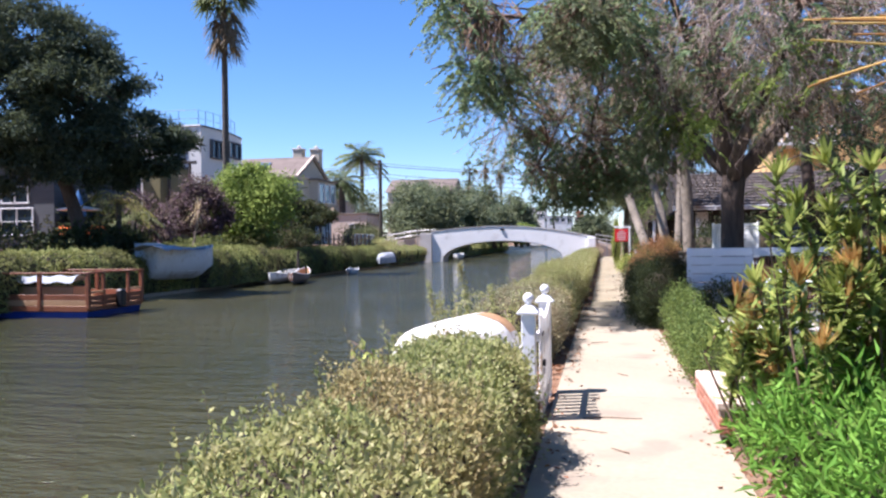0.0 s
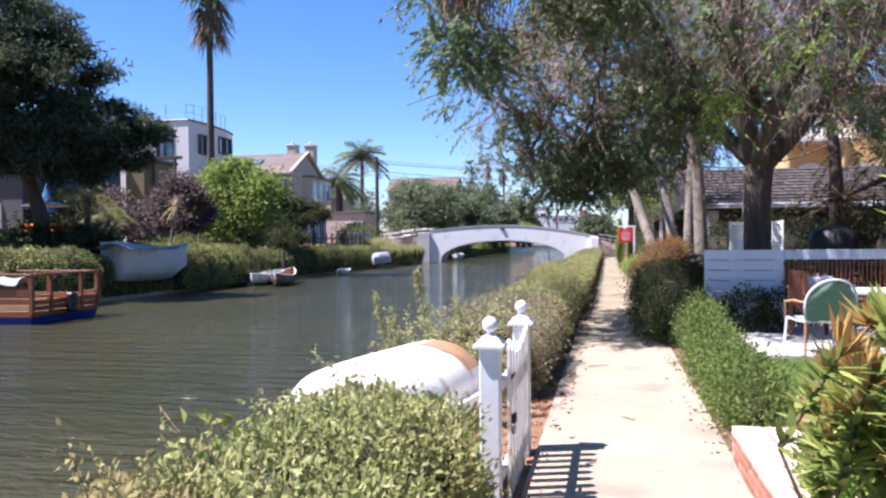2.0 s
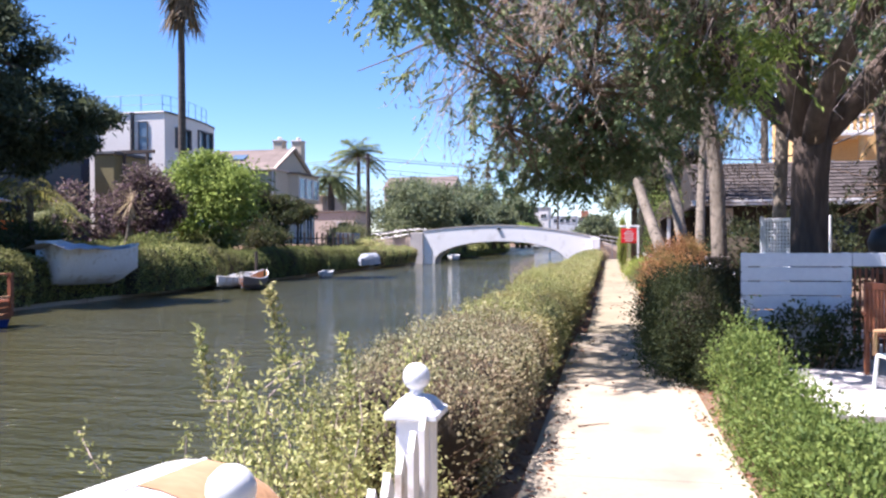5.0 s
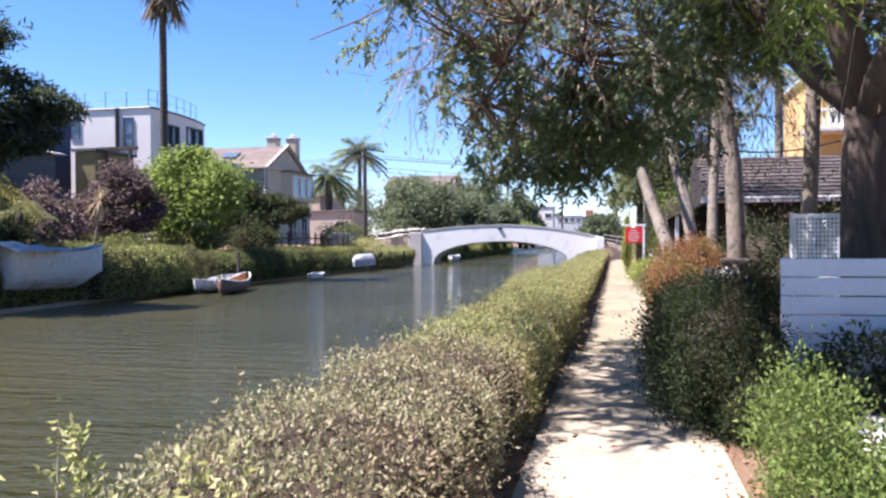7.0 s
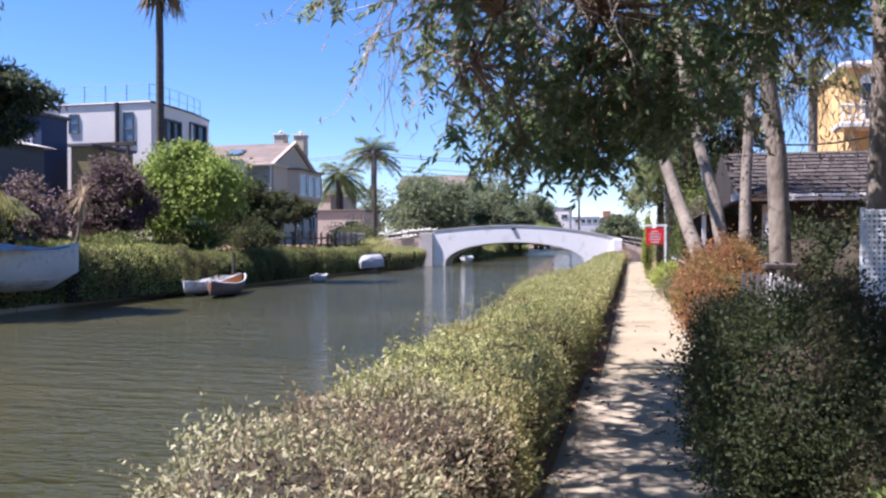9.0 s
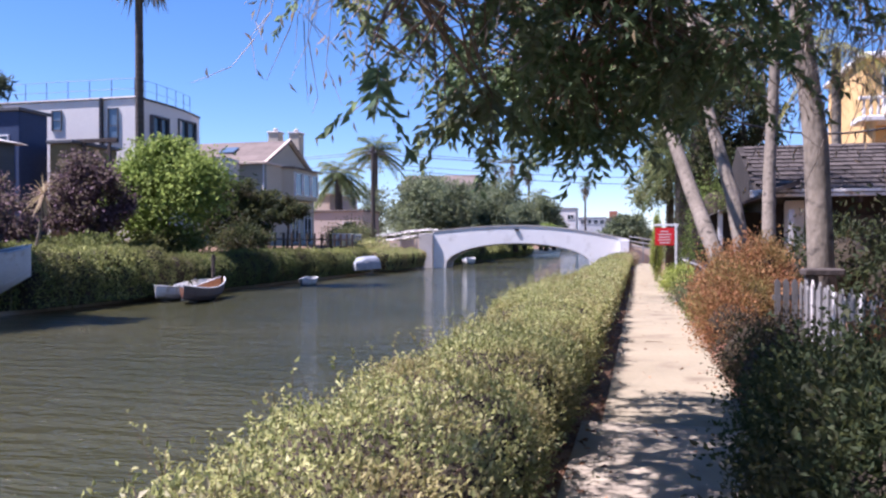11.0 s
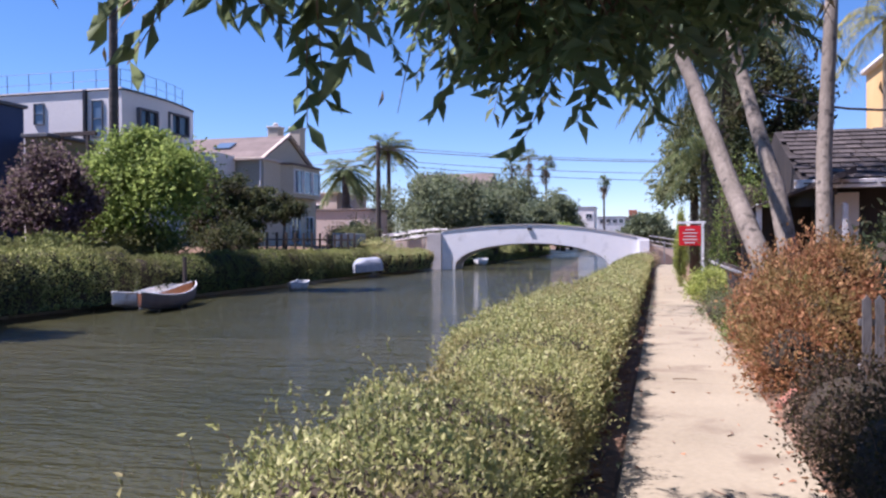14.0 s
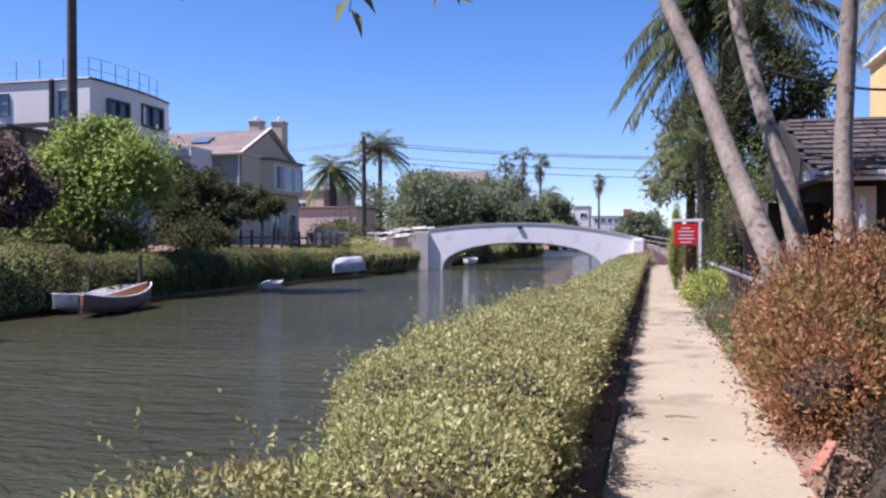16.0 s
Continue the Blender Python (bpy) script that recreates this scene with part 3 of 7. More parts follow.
# ---- bridge ----
def bridge():
    root = thing("footbridge", (-9.9, 81.3, WATER_Z), "white arched concrete footbridge over the canal", "bridge")
    cx, half, rise, spring = -9.9, 6.05, 2.05, WATER_Z - 0.05
    def arch(t):
        return (cx - half * math.cos(t), spring + rise * math.sin(t) ** 0.85)
    def top(x):
        u = (x - cx) / 8.0
        return 2.86 - 0.95 * abs(u) ** 1.9 if x > cx else 2.86 - 0.56 * abs(u) ** 2
    xs = np.linspace(-17.0, -0.9, 41)
    outline = [(x, top(x)) for x in xs] + [(-0.9, -1.6), (cx + half, -1.6)]
    outline += [arch(t) for t in np.linspace(math.pi, 0, 33)] + [(cx - half, -1.6), (-17.0, -1.6)]
    for y in (80.0, 82.4):
        face = Geo()
        n = len(outline)
        # fan-free wall: strips between the arch and the top
        low = []
        for x, z in outline[:41]:
            u = (x - cx) / half
            low.append((x, spring + rise * math.sin(math.acos(max(-1, min(1, -u)))) ** 0.85 if abs(u) < 1 else -1.6))
        for k in range(40):
            (xa, za), (xb, zb) = outline[k], outline[k + 1]
            la, lb = low[k], low[k + 1]
            for yy in (y, y + 0.25):
                face.add([(xa, yy, la[1]), (xb, yy, lb[1]), (xb, yy, zb), (xa, yy, za)], [(0, 1, 2, 3)])
            face.add([(xa, y, la[1]), (xb, y, lb[1]), (xb, y + 0.25, lb[1]), (xa, y + 0.25, la[1])], [(0, 1, 2, 3)])
            face.add([(xa, y, za), (xb, y, zb), (xb, y + 0.25, zb), (xa, y + 0.25, za)], [(0, 1, 2, 3)])
        part("parapet", face, STUCCO_WHITE, root)
        cap = Geo()
        cap.loft([[(x, y - 0.05, top(x) + 0.003), (x, y - 0.05, top(x) + 0.08), (x, y + 0.3, top(x) + 0.08), (x, y + 0.3, top(x) + 0.003)] for x in xs], close=True)
        part("coping", cap, PATIO, root)
    deck = Geo()
    deck.loft([[(x, 80.25, top(x) - 0.75), (x, 82.4, top(x) - 0.75), (x, 82.4, top(x) - 1.05), (x, 80.25, top(x) - 1.05)] for x in xs], close=True)
    part("deck", deck, PATIO, root)
    vault = Geo()
    ts = np.linspace(0.02, math.pi - 0.02, 33)
    vault.loft([[(arch(t)[0], 80.0, arch(t)[1]), (arch(t)[0], 82.65, arch(t)[1]), (arch(t)[0], 82.65, arch(t)[1] + 0.06), (arch(t)[0], 80.0, arch(t)[1] + 0.06)] for t in ts], close=True)
    part("vault", vault, PATIO, root)
    part("end_pillar", Geo().box((-17.55, 80.05, 0.35), (1.2, 0.7, 3.9), bevel=0.03), PATIO, root)
    part("end_pillar", Geo().box((-1.25, 79.85, 0.6), (0.75, 0.5, 2.15), bevel=0.03), PAINT_WHITE, root, "bright white end post")
    part("lamp_bracket", Geo().box((-9.9, 79.93, 2.58), (0.34, 0.14, 0.2), bevel=0.03), METAL_DARK, root)
    # approach ramps with handrails
    ramp_w = Geo().prism([(-17.0, -1.0), (-22.5, -1.0), (-22.5, 1.35), (-17.0, 2.1)], "y", 80.2, 82.5)
    part("ramp", ramp_w, STUCCO_PINK, root)
    for yy in (79.9, 82.6):
        for z0 in (0.55, 1.0):
            part("handrail", Geo().tube([(-17.2, yy, 1.75 + z0 - 0.1), (-19.4, yy, 1.7 + z0 - 0.2), (-22.3, yy, 1.2 + z0 - 0.1)], 0.05, 6), METAL_GREY, root)
        for x in (-18.4, -19.8, -21.1, -22.3):
            part("rail_post", Geo().tube([(x, yy, 1.0), (x, yy, 2.72 + (x + 18.4) * 0.17)], 0.045, 6), METAL_GREY, root)
    part("ramp", Geo().prism([(-0.9, -0.5), (3.2, -0.5), (3.2, 0.2), (-0.9, 1.45)], "y", 80.2, 82.5), STUCCO_PINK, root)
    for z0 in (0.5, 0.85, 1.2):
        part("handrail", Geo().tube([(-0.9, 80.0, 0.75 + z0), (3.0, 79.6, 0.1 + z0)], 0.05, 6), METAL_GREY, root)
    for x in (0.2, 1.2, 2.9):
        part("rail_post", Geo().tube([(x, 79.9, -0.1), (x, 79.9, 1.75 - 0.17 * (x + 0.9))], 0.05, 6), METAL_GREY, root)


bridge()


# ---- gate on the canal side ----
def gate_post(x, y):
    root = thing("gate_post", (x, y, -0.22), "white painted square gate post with a ball finial", "post", "gate posts")
    part("shaft", Geo().box((x, y, 0.32), (0.13, 0.13, 1.08), bevel=0.008), PAINT_WHITE, root)
    g = Geo().box((x, y, 0.865), (0.20, 0.20, 0.03), bevel=0.006)
    n = 4
    prof = [(0.125, 0.88), (0.085, 0.915), (0.05, 0.93)]
    g.add([(x + r * math.cos(math.pi / 4 + k * math.pi / 2), y + r * math.sin(math.pi / 4 + k * math.pi / 2), z) for r, z in prof for k in range(4)],
          [(i * 4 + k, i * 4 + (k + 1) % 4, (i + 1) * 4 + (k + 1) % 4, (i + 1) * 4 + k) for i in range(2) for k in range(4)] + [(8, 9, 10, 11)])
    part("cap", g, PAINT_WHITE, root)
    prof = [(0.028, 0.925), (0.026, 0.95)] + [(0.052 * math.sin(t), 0.998 - 0.052 * math.cos(t)) for t in np.linspace(0.5, math.pi - 0.03, 9)]
    part("ball", Geo().lathe((x, y, 0), prof, 14), PAINT_WHITE, root, smooth=True)


gate_post(-0.72, 7.76)
gate_post(-0.67, 9.18)
gate = thing("picket_gate", (-0.71, 8.5, -0.2), "white painted picket gate with worn paint", "gate")
for z in (0.04, 0.62):
    part("rail", Geo().box((-0.652, 8.51, z), (0.035, 1.5, 0.07), bevel=0.005), PAINT_WORN, gate)
for k in range(8):
    y = 7.93 + k * 0.165
    h = 0.80 + 0.09 * abs((k - 3.5) / 3.5) ** 1.5
    g = Geo().prism([(y - 0.04, -0.16), (y + 0.04, -0.16), (y + 0.04, h - 0.06), (y, h), (y - 0.04, h - 0.06)], "x", -0.632, -0.61)
    part("picket", g, PAINT_WORN, gate)


part("latch", Geo().box((-0.594, 7.97, 0.36), (0.03, 0.09, 0.06), bevel=0.006), METAL_DARK, gate, "black iron latch with a padlock")
part("padlock", Geo().box((-0.594, 7.95, 0.285), (0.022, 0.05, 0.06), bevel=0.008), METAL_GREY, gate)
part("hinge_strap", Geo().box((-0.603, 8.0, 0.64), (0.012, 0.16, 0.03), bevel=0.003), METAL_DARK, gate)


# ---- boats ----
def hull(name, label, bow, stern, width, depth, mat_out, mat_in, z_rim, inverted=False, sheer=0.16, transom=0.75, rim_mat=None, both=False):
    """An open boat lofted from bow to stern; upside down if inverted."""
    bow, stern = Vector((*bow, 0)), Vector((*stern, 0))
    ax = stern - bow
    L = ax.length
    ax.normalize()
    sd = Vector((-ax.y, ax.x, 0))
    mid = (bow + stern) / 2
    zb = z_rim + (0 if not inverted else 0)
    root = thing(name, (mid.x, mid.y, z_rim - (0 if inverted else depth)), label, "boat")
    sg = -1 if inverted else 1
    def section(u, inset=0.0):
        full = math.sin(min(1, u * 1.9) * math.pi / 2) ** 0.7
        w = width / 2 * full * (1 - (1 - transom) * max(0, (u - 0.55) / 0.45) ** 1.6)
        if both:
            w = width / 2 * max(0.02, math.sin(math.pi * min(max(u, 0.01), 0.99))) ** 0.55
        w = max(0.012, w - inset)
        rim = sheer * (2 * u - 0.9) ** 2
        keel = depth * (0.55 + 0.45 * min(1, u * 3.5)) if not both else depth * (0.6 + 0.4 * math.sin(math.pi * u))
        out = []
        for a in np.linspace(-1, 1, 15):
            x = w * math.sin(a * math.pi / 2) ** 1 if True else 0
            z = -(keel - inset) * math.cos(a * math.pi / 2) ** 0.7 + rim * (abs(a) ** 2)
            out.append(bow + ax * (u * L) + sd * x + Vector((0, 0, z_rim + sg * z)))
        return out
    us = np.concatenate([[0.0, 0.015, 0.05], np.linspace(0.1, 1.0, 19)])
    g = Geo().loft([[tuple(p) for p in section(u)] for u in us])
    if not both:
        g.f.append(tuple(range(len(g.v) - 15, len(g.v))))
    part("hull", g, mat_out, root, smooth=True)
    g = Geo().loft([[tuple(p) for p in section(u, 0.03)] for u in us[2:]])
    part("lining", g, mat_in, root, smooth=True)
    for side in (0, 14):
        part("gunwale", Geo().tube([section(u)[side] for u in us], 0.028, 6), rim_mat or mat_out, root, smooth=True)
    part("keel", Geo().tube([section(u)[7] for u in us], 0.008 if inverted else 0.022, 5), rim_mat or mat_out, root)
    for frac in (0.35, 0.5, 0.66):
        s = section(frac)
        if not inverted:
            a, b = s[2], s[12]
            c = (a + b) / 2
            part("thwart", Geo().box((c.x, c.y, z_rim - depth * 0.25), ((b - a).length, 0.2, 0.03), math.degrees(math.atan2(sd.y, sd.x)), 0.005), rim_mat or mat_in, root)
    if name == "rowing_boat" and inverted:
        part("bare_wood_patch", Geo().loft([[tuple(p) for p in section(u, -0.005)[2:8]] for u in np.linspace(0.84, 0.995, 6)]), WOOD_TAN, root, "tan bare wood where the paint is gone", True)
        part("rubbing_board", Geo().tube([section(u, -0.03)[0] + Vector((0, 0, 0.03)) for u in np.linspace(0.3, 1.0, 9)], 0.05, 4), PAINT_WORN, root, "split white rubbing board")
    for off in () if name == "rowing_boat" and inverted else (0.3, 0.6):
        k = 7
        for side in (int(7 - 7 * off), int(7 + 7 * off)):
            part("strake", Geo().tube([section(u)[side] for u in us], 0.012, 4), mat_out, root)
    return root


hull("rowing_boat", "upturned white rowing boat with rust-stained flaking paint", (-1.68, 6.75), (-1.30, 8.75), 0.95, 0.37, PAINT_WORN, WOOD_TAN, 0.40, True, 0.02, 0.85, PAINT_WORN)
for y in (7.35, 8.45):
    bx = -1.68 + (y - 6.75) * 0.19
    tre = thing("boat_trestle", (bx, y, -0.22), "low weathered timber trestle under an upturned boat", "trestle", "boat trestles")
    part("beam", Geo().box((bx, y, 0.325), (0.8, 0.09, 0.09), bevel=0.008), WOOD_GREY, tre)
    for dx in (-0.3, 0.3):
        part("leg", Geo().box((bx + dx, y, 0.03), (0.07, 0.07, 0.5), bevel=0.006), WOOD_GREY, tre)
hull("moored_boat", "large chalky white wooden boat hauled against the hedge", (-16.9, 33.2), (-18.1, 29.9), 1.7, 1.15, HULL_GREY, CANVAS, 1.25, False, 0.28, 0.8, HULL_GREY)
cover = thing("boat_cover", (-17.5, 30.0, 1.2), "grey canvas cover over a hauled-up boat", "cover")
part("canvas", Geo().loft([[(-17.5 + 0.2 * (y - 30) * 0 + x, y, 1.28 + 0.22 * math.cos(x * 1.7) * math.cos((y - 29.6) * 0.55) + 0.03 * math.sin(7 * y + 3 * x)) for x in np.linspace(-0.85, 0.85, 11)] for y in np.linspace(28.9, 31.8, 16)]), CANVAS, cover, smooth=True)
hull("canoe", "dark open canoe with a pale rim moored at the bank", (-15.35, 38.5), (-16.25, 42.95), 0.95, 0.5, CANOE_DARK, WOOD_TAN, -0.12, False, 0.24, 0.1, HULL_GREY, both=True)
hull("rowing_boat", "small white rowing boat moored beside a canoe", (-16.75, 39.1), (-17.2, 43.3), 1.05, 0.5, HULL_GREY, PAINT_WORN, -0.10, False, 0.14, 0.7, HULL_GREY)
hull("dinghy", "tiny grey dinghy afloat by the far bank", (-16.3, 51.0), (-16.7, 53.2), 0.8, 0.35, HULL_GREY, CANVAS, -0.33, False, 0.08, 0.7)
hull("upturned_skiff", "white skiff turned upside down on the far bank", (-17.2, 61.4), (-17.6, 66.2), 1.5, 0.78, CANVAS, CANVAS, -0.15, True, 0.05, 0.6)
hull("rowing_boat", "white rowing boat moored beyond the bridge", (-16.2, 90.0), (-16.8, 94.5), 1.3, 0.6, HULL_GREY, CANVAS, -0.1, False, 0.12, 0.7)
mp = thing("mooring_pole", (-16.9, 43.4, -1.0), "dark wooden mooring pole standing in the canal", "pole")
part("pole", Geo().tube([(-16.9, 43.4, -1.0), (-16.9, 43.4, 1.05)], 0.075, 8), WOOD_DARK, mp)


def barge():
    x0, x1, y0, y1 = -18.05, -14.85, 21.45, 24.25
    root = thing("deck_barge", ((x0 + x1) / 2, (y0 + y1) / 2, WATER_Z), "wooden deck barge with red-brown rails and a blue hull", "boat")
    part("hull", Geo().prism([(x0 + 0.1, -0.95), (x1 - 0.25, -0.95), (x1, -0.42), (x0, -0.42)], "y", y0 + 0.02, y1 - 0.02), BLUE_HULL, root, "blue painted hull")
    for yy in (y0, y1):
        for k, m in enumerate((WOOD_RED, WOOD_TAN, WOOD_RED)):
            part("side_plank", Geo().box(((x0 + x1) / 2, yy, -0.33 + k * 0.17), (x1 - x0, 0.04, 0.16), bevel=0.006), m, root)
    for k in range(3):
        part("stern_plank", Geo().box((x1, (y0 + y1) / 2, -0.33 + k * 0.15), (0.04, y1 - y0 - 0.06, 0.14), bevel=0.006), WOOD_RED, root)
    part("deck", Geo().box(((x0 + x1) / 2, (y0 + y1) / 2, -0.30), (x1 - x0 - 0.05, y1 - y0 - 0.05, 0.05)), WOOD_TAN, root)
    for x in (x0, (x0 + x1) / 2, x1):
        for y in (y0, y1):
            part("rail_post", Geo().box((x, y, 0.18), (0.11, 0.11, 1.05), bevel=0.008), WOOD_RED, root)
    part("rail_post", Geo().box((x1, y0 + 0.75, 0.18), (0.09, 0.09, 1.0), bevel=0.008), WOOD_RED, root)
    part("rail_post", Geo().box((x1, y1 - 0.75, 0.18), (0.09, 0.09, 1.0), bevel=0.008), WOOD_RED, root)
    for y in (y0, y1):
        part("top_rail", Geo().box(((x0 + x1) / 2, y, 0.72), (x1 - x0 + 0.12, 0.14, 0.05), bevel=0.008), WOOD_RED, root)
    for x in (x0, x1):
        part("top_rail", Geo().box((x, (y0 + y1) / 2, 0.725), (0.14, y1 - y0 - 0.15, 0.05), bevel=0.008), WOOD_RED, root)
    for y in (y0 + 0.4, y1 - 0.4):
        part("low_rail", Geo().box((x1, y, 0.15), (0.07, 0.75, 0.06), bevel=0.006), WOOD_TAN, root)
    part("bench", Geo().box((-16.7, 22.2, 0.05), (2.1, 0.6, 0.5), bevel=0.02), WOOD_TAN, root)
    part("outboard_motor", Geo().box((x1 + 0.14, 22.9, -0.1), (0.22, 0.28, 0.55), bevel=0.05), METAL_DARK, root)
    cov = thing("bench_cover", (-16.7, 22.2, 0.33), "crumpled pale cushion cover on a barge bench", "cushion")
    part("cloth", Geo().loft([[(x, y, 0.35 + 0.26 * (1 - abs((y - 22.2) / 0.45) ** 3) + 0.03 * math.sin(9 * x + 5 * y)) for y in np.linspace(21.8, 22.6, 9)] for x in np.linspace(-17.8, -15.6, 18)]), CANVAS, cov, smooth=True)


barge()


# ---- houses on the far bank ----
def pane_window(root, c, w, h, axis, cols=1, rows=1, frame_mat=None, glass=None, depth=0.12, fr=0.07):
    """A framed window on a wall that faces +x or -y; c is the centre on the wall face."""
    fm, gm = frame_mat or PAINT_WHITE, glass or GLASS
    win = new("window")
    win.parent = root
    off = Vector(root.location)
    win.location = Vector(c) - off
    out = Vector((1, 0, 0)) if axis == "x" else Vector((0, -1, 0))
    al = Vector((0, 1, 0)) if axis == "x" else Vector((1, 0, 0))
    def bar(u, v, su, sv):
        p = Vector(c) + al * u + Vector((0, 0, v)) + out * 0.03
        s = (depth, su, sv) if axis == "x" else (su, depth, sv)
        return Geo().box(p, s, bevel=0.008)
    for u in (-w / 2 + fr / 2, w / 2 - fr / 2):
        part("frame", bar(u, 0, fr, h), fm, win)
    for v in (-h / 2 + fr / 2, h / 2 - fr / 2):
        part("frame", bar(0, v, w - 2 * fr - 0.004, fr), fm, win)
    for k in range(1, cols):
        part("mullion", bar(-w / 2 + w * k / cols, 0, fr * 0.6, h - 2 * fr - 0.01), fm, win)
    for k in range(1, rows):
        part("mullion", bar(0, -h / 2 + h * k / rows, w - 2 * fr - 0.012, fr * 0.5), fm, win)
    p = Vector(c) + out * 0.012
    part("pane", Geo().box(p, (0.016, w - 2 * fr, h - 2 * fr) if axis == "x" else (w - 2 * fr, 0.016, h - 2 * fr)), gm, win)
    return win


def white_house():
    root = thing("modern_house", (-38, 64, 1.3), "pale stucco modern house with a curved front and roof railing", "house")
    plan = [(-47, 58.4), (-30.55, 58.4)]
    plan += [(-30.55 + 0.35 * math.sin(u * math.pi * 0.75) - 0.9 * u * u, 58.4 + 8.6 * u) for u in np.linspace(0.08, 1, 14)]
    plan += [(-36, 70), (-47, 70)]
    part("wall", Geo().prism(plan, "z", 0.8, 10.6), STUCCO_LILAC, root)
    part("roof", Geo().prism([(x * 0.995 - 0.2, 58.55 + (y - 58.4) * 0.97) for x, y in plan], "z", 10.603, 10.65), ROOF_FLAT, root)
    lip = Geo()
    for (xa, ya), (xb, yb) in zip(plan[:16], plan[1:16]):
        lip.tube([(xa, ya, 10.66), (xb, yb, 10.66)], 0.09, 4)
    part("parapet_cap", lip, METAL_DARK, root)
    for c, w, h in (((-36.3, 58.4, 9.4), 0.75, 1.3), ((-32.2, 58.4, 8.95), 0.75, 2.2), ((-40.5, 58.4, 9.2), 0.9, 1.5)):
        pane_window(root, c, w, h, "y", 1, 2, STUCCO_DARK, GLASS_SKY)
    part("drainpipe", Geo().box((-33.0, 58.3, 7.9), (0.22, 0.18, 5.6), bevel=0.02), METAL_DARK, root)
    for y, z, w, h in ((60.6, 9.0, 1.9, 1.5), (64.1, 9.3, 2.3, 1.4), (60.8, 5.5, 2.2, 1.8), (64.3, 5.5, 2.0, 1.8)):
        u = (y - 58.4) / 8.6
        x = -30.55 + 0.35 * math.sin(u * math.pi * 0.75) - 0.9 * u * u
        pane_window(root, (x + 0.05, y, z), w, h, "x", 2, 1, STUCCO_DARK, GLASS, 0.3, 0.12)
    pts = [(x, y) for x, y in plan if y > 58.3][:16]
    rail_pts = [(-47 + 1.6 * k, 58.8) for k in range(10)] + [(-31.0, 58.9)] + [(x - 0.35, y) for x, y in plan[3:15:2]]
    for x, y in rail_pts:
        part("rail_post", Geo().tube([(x, y, 10.6), (x, y, 11.95)], 0.022, 5), METAL_DARK, root)
    for z in (11.3, 11.95):
        part("top_rail", Geo().tube([(x, y, z) for x, y in rail_pts], 0.014, 4), METAL_DARK, root)


def gable_house():
    root = thing("gabled_house", (-32, 73, 1.3), "two-storey beige house with brown tiled gable roof and chimneys", "house")
    part("wall", Geo().box((-34.0, 72.4, 4.2), (15.2, 8.8, 6.6)), STUCCO_TAN, root)
    part("gable_wall", Geo().prism([(68.6, 7.5), (75.8, 7.5), (72.2, 9.25)], "x", -27.2, -26.6), STUCCO_TAN, root)
    # tiled slopes, course by course
    for side in (-1, 1):
        for k in range(9):
            u = k / 9
            y = 72.2 + side * (4.1 * (1 - u) + 0.1)
            z = 7.4 + 2.0 * u
            for j in range(12):
                x = -41.5 + j * 1.27
                part("roof_tile", Geo().box((x + 0.6, y - side * 0.25, z + 0.12), (1.26, 0.58, 0.07), tilt=(side * -26, 0)), TILE_BROWN, root)
    for side in (-1, 1):
        part("barge_board", Geo().prism([(72.2 + side * 4.3, 7.2), (72.2 + side * 4.3, 7.45), (72.2, 9.6), (72.2, 9.33)], "x", -26.55, -26.35), STUCCO_PINK, root)
    part("eave", Geo().box((-26.5, 72.3, 7.35), (0.5, 9.0, 0.16), bevel=0.02), STUCCO_PINK, root)
    part("eave", Geo().box((-34.0, 67.85, 7.35), (15.4, 0.5, 0.16), bevel=0.02), STUCCO_PINK, root)
    for y, x in ((75.8, -27.5), (75.0, -28.95)):
        ch = part("chimney", Geo().box((x, y, 9.3), (0.9, 1.0, 2.3), bevel=0.03), STUCCO_TAN, root)
        part("chimney_cap", Geo().box((x, y, 10.52), (1.05, 1.15, 0.14), bevel=0.03), PATIO, ch)
        part("flue", Geo().lathe((x, y, 10.6), [(0.2, 0), (0.22, 0.2), (0.1, 0.3)], 8), PATIO, ch)
    part("bay", Geo().prism([(-26.4, 70.6), (-25.7, 71.2), (-25.7, 75.9), (-26.4, 76.5)], "z", 4.9, 7.2), STUCCO_TAN, root)
    part("bay_roof", Geo().prism([(-26.4, 70.4), (-25.5, 71.0), (-25.5, 76.1), (-26.4, 76.7)], "z", 7.203, 7.34), TILE_BROWN, root)
    for y in (71.95, 73.55, 75.15):
        pane_window(root, (-25.68, y, 6.05), 1.35, 1.75, "x", 1, 1, PAINT_WHITE, GLASS_SKY)
    pane_window(root, (-26.4, 72.9, 2.55), 1.5, 2.1, "x", 2, 2, PAINT_WHITE, GLASS)
    pane_window(root, (-26.4, 75.4, 2.55), 1.5, 2.1, "x", 2, 2, PAINT_WHITE, GLASS)
    pane_window(root, (-29.6, 68.0, 5.9), 1.1, 1.5, "y", 1, 2, PAINT_WHITE, GLASS)
    part("drainpipe", Geo().tube([(-26.6, 67.9, 1.3), (-26.6, 67.9, 7.3)], 0.06, 6), PAINT_WHITE, root)
    sky_l = part("skylight", Geo().box((-30.6, 70.2, 8.62), (1.3, 1.1, 0.12), tilt=(26, 0), bevel=0.02), GLASS_SKY, root)
    part("wing", Geo().box((-31.5, 66.6, 4.6), (6.0, 2.6, 6.0)), STUCCO_LILAC, root)


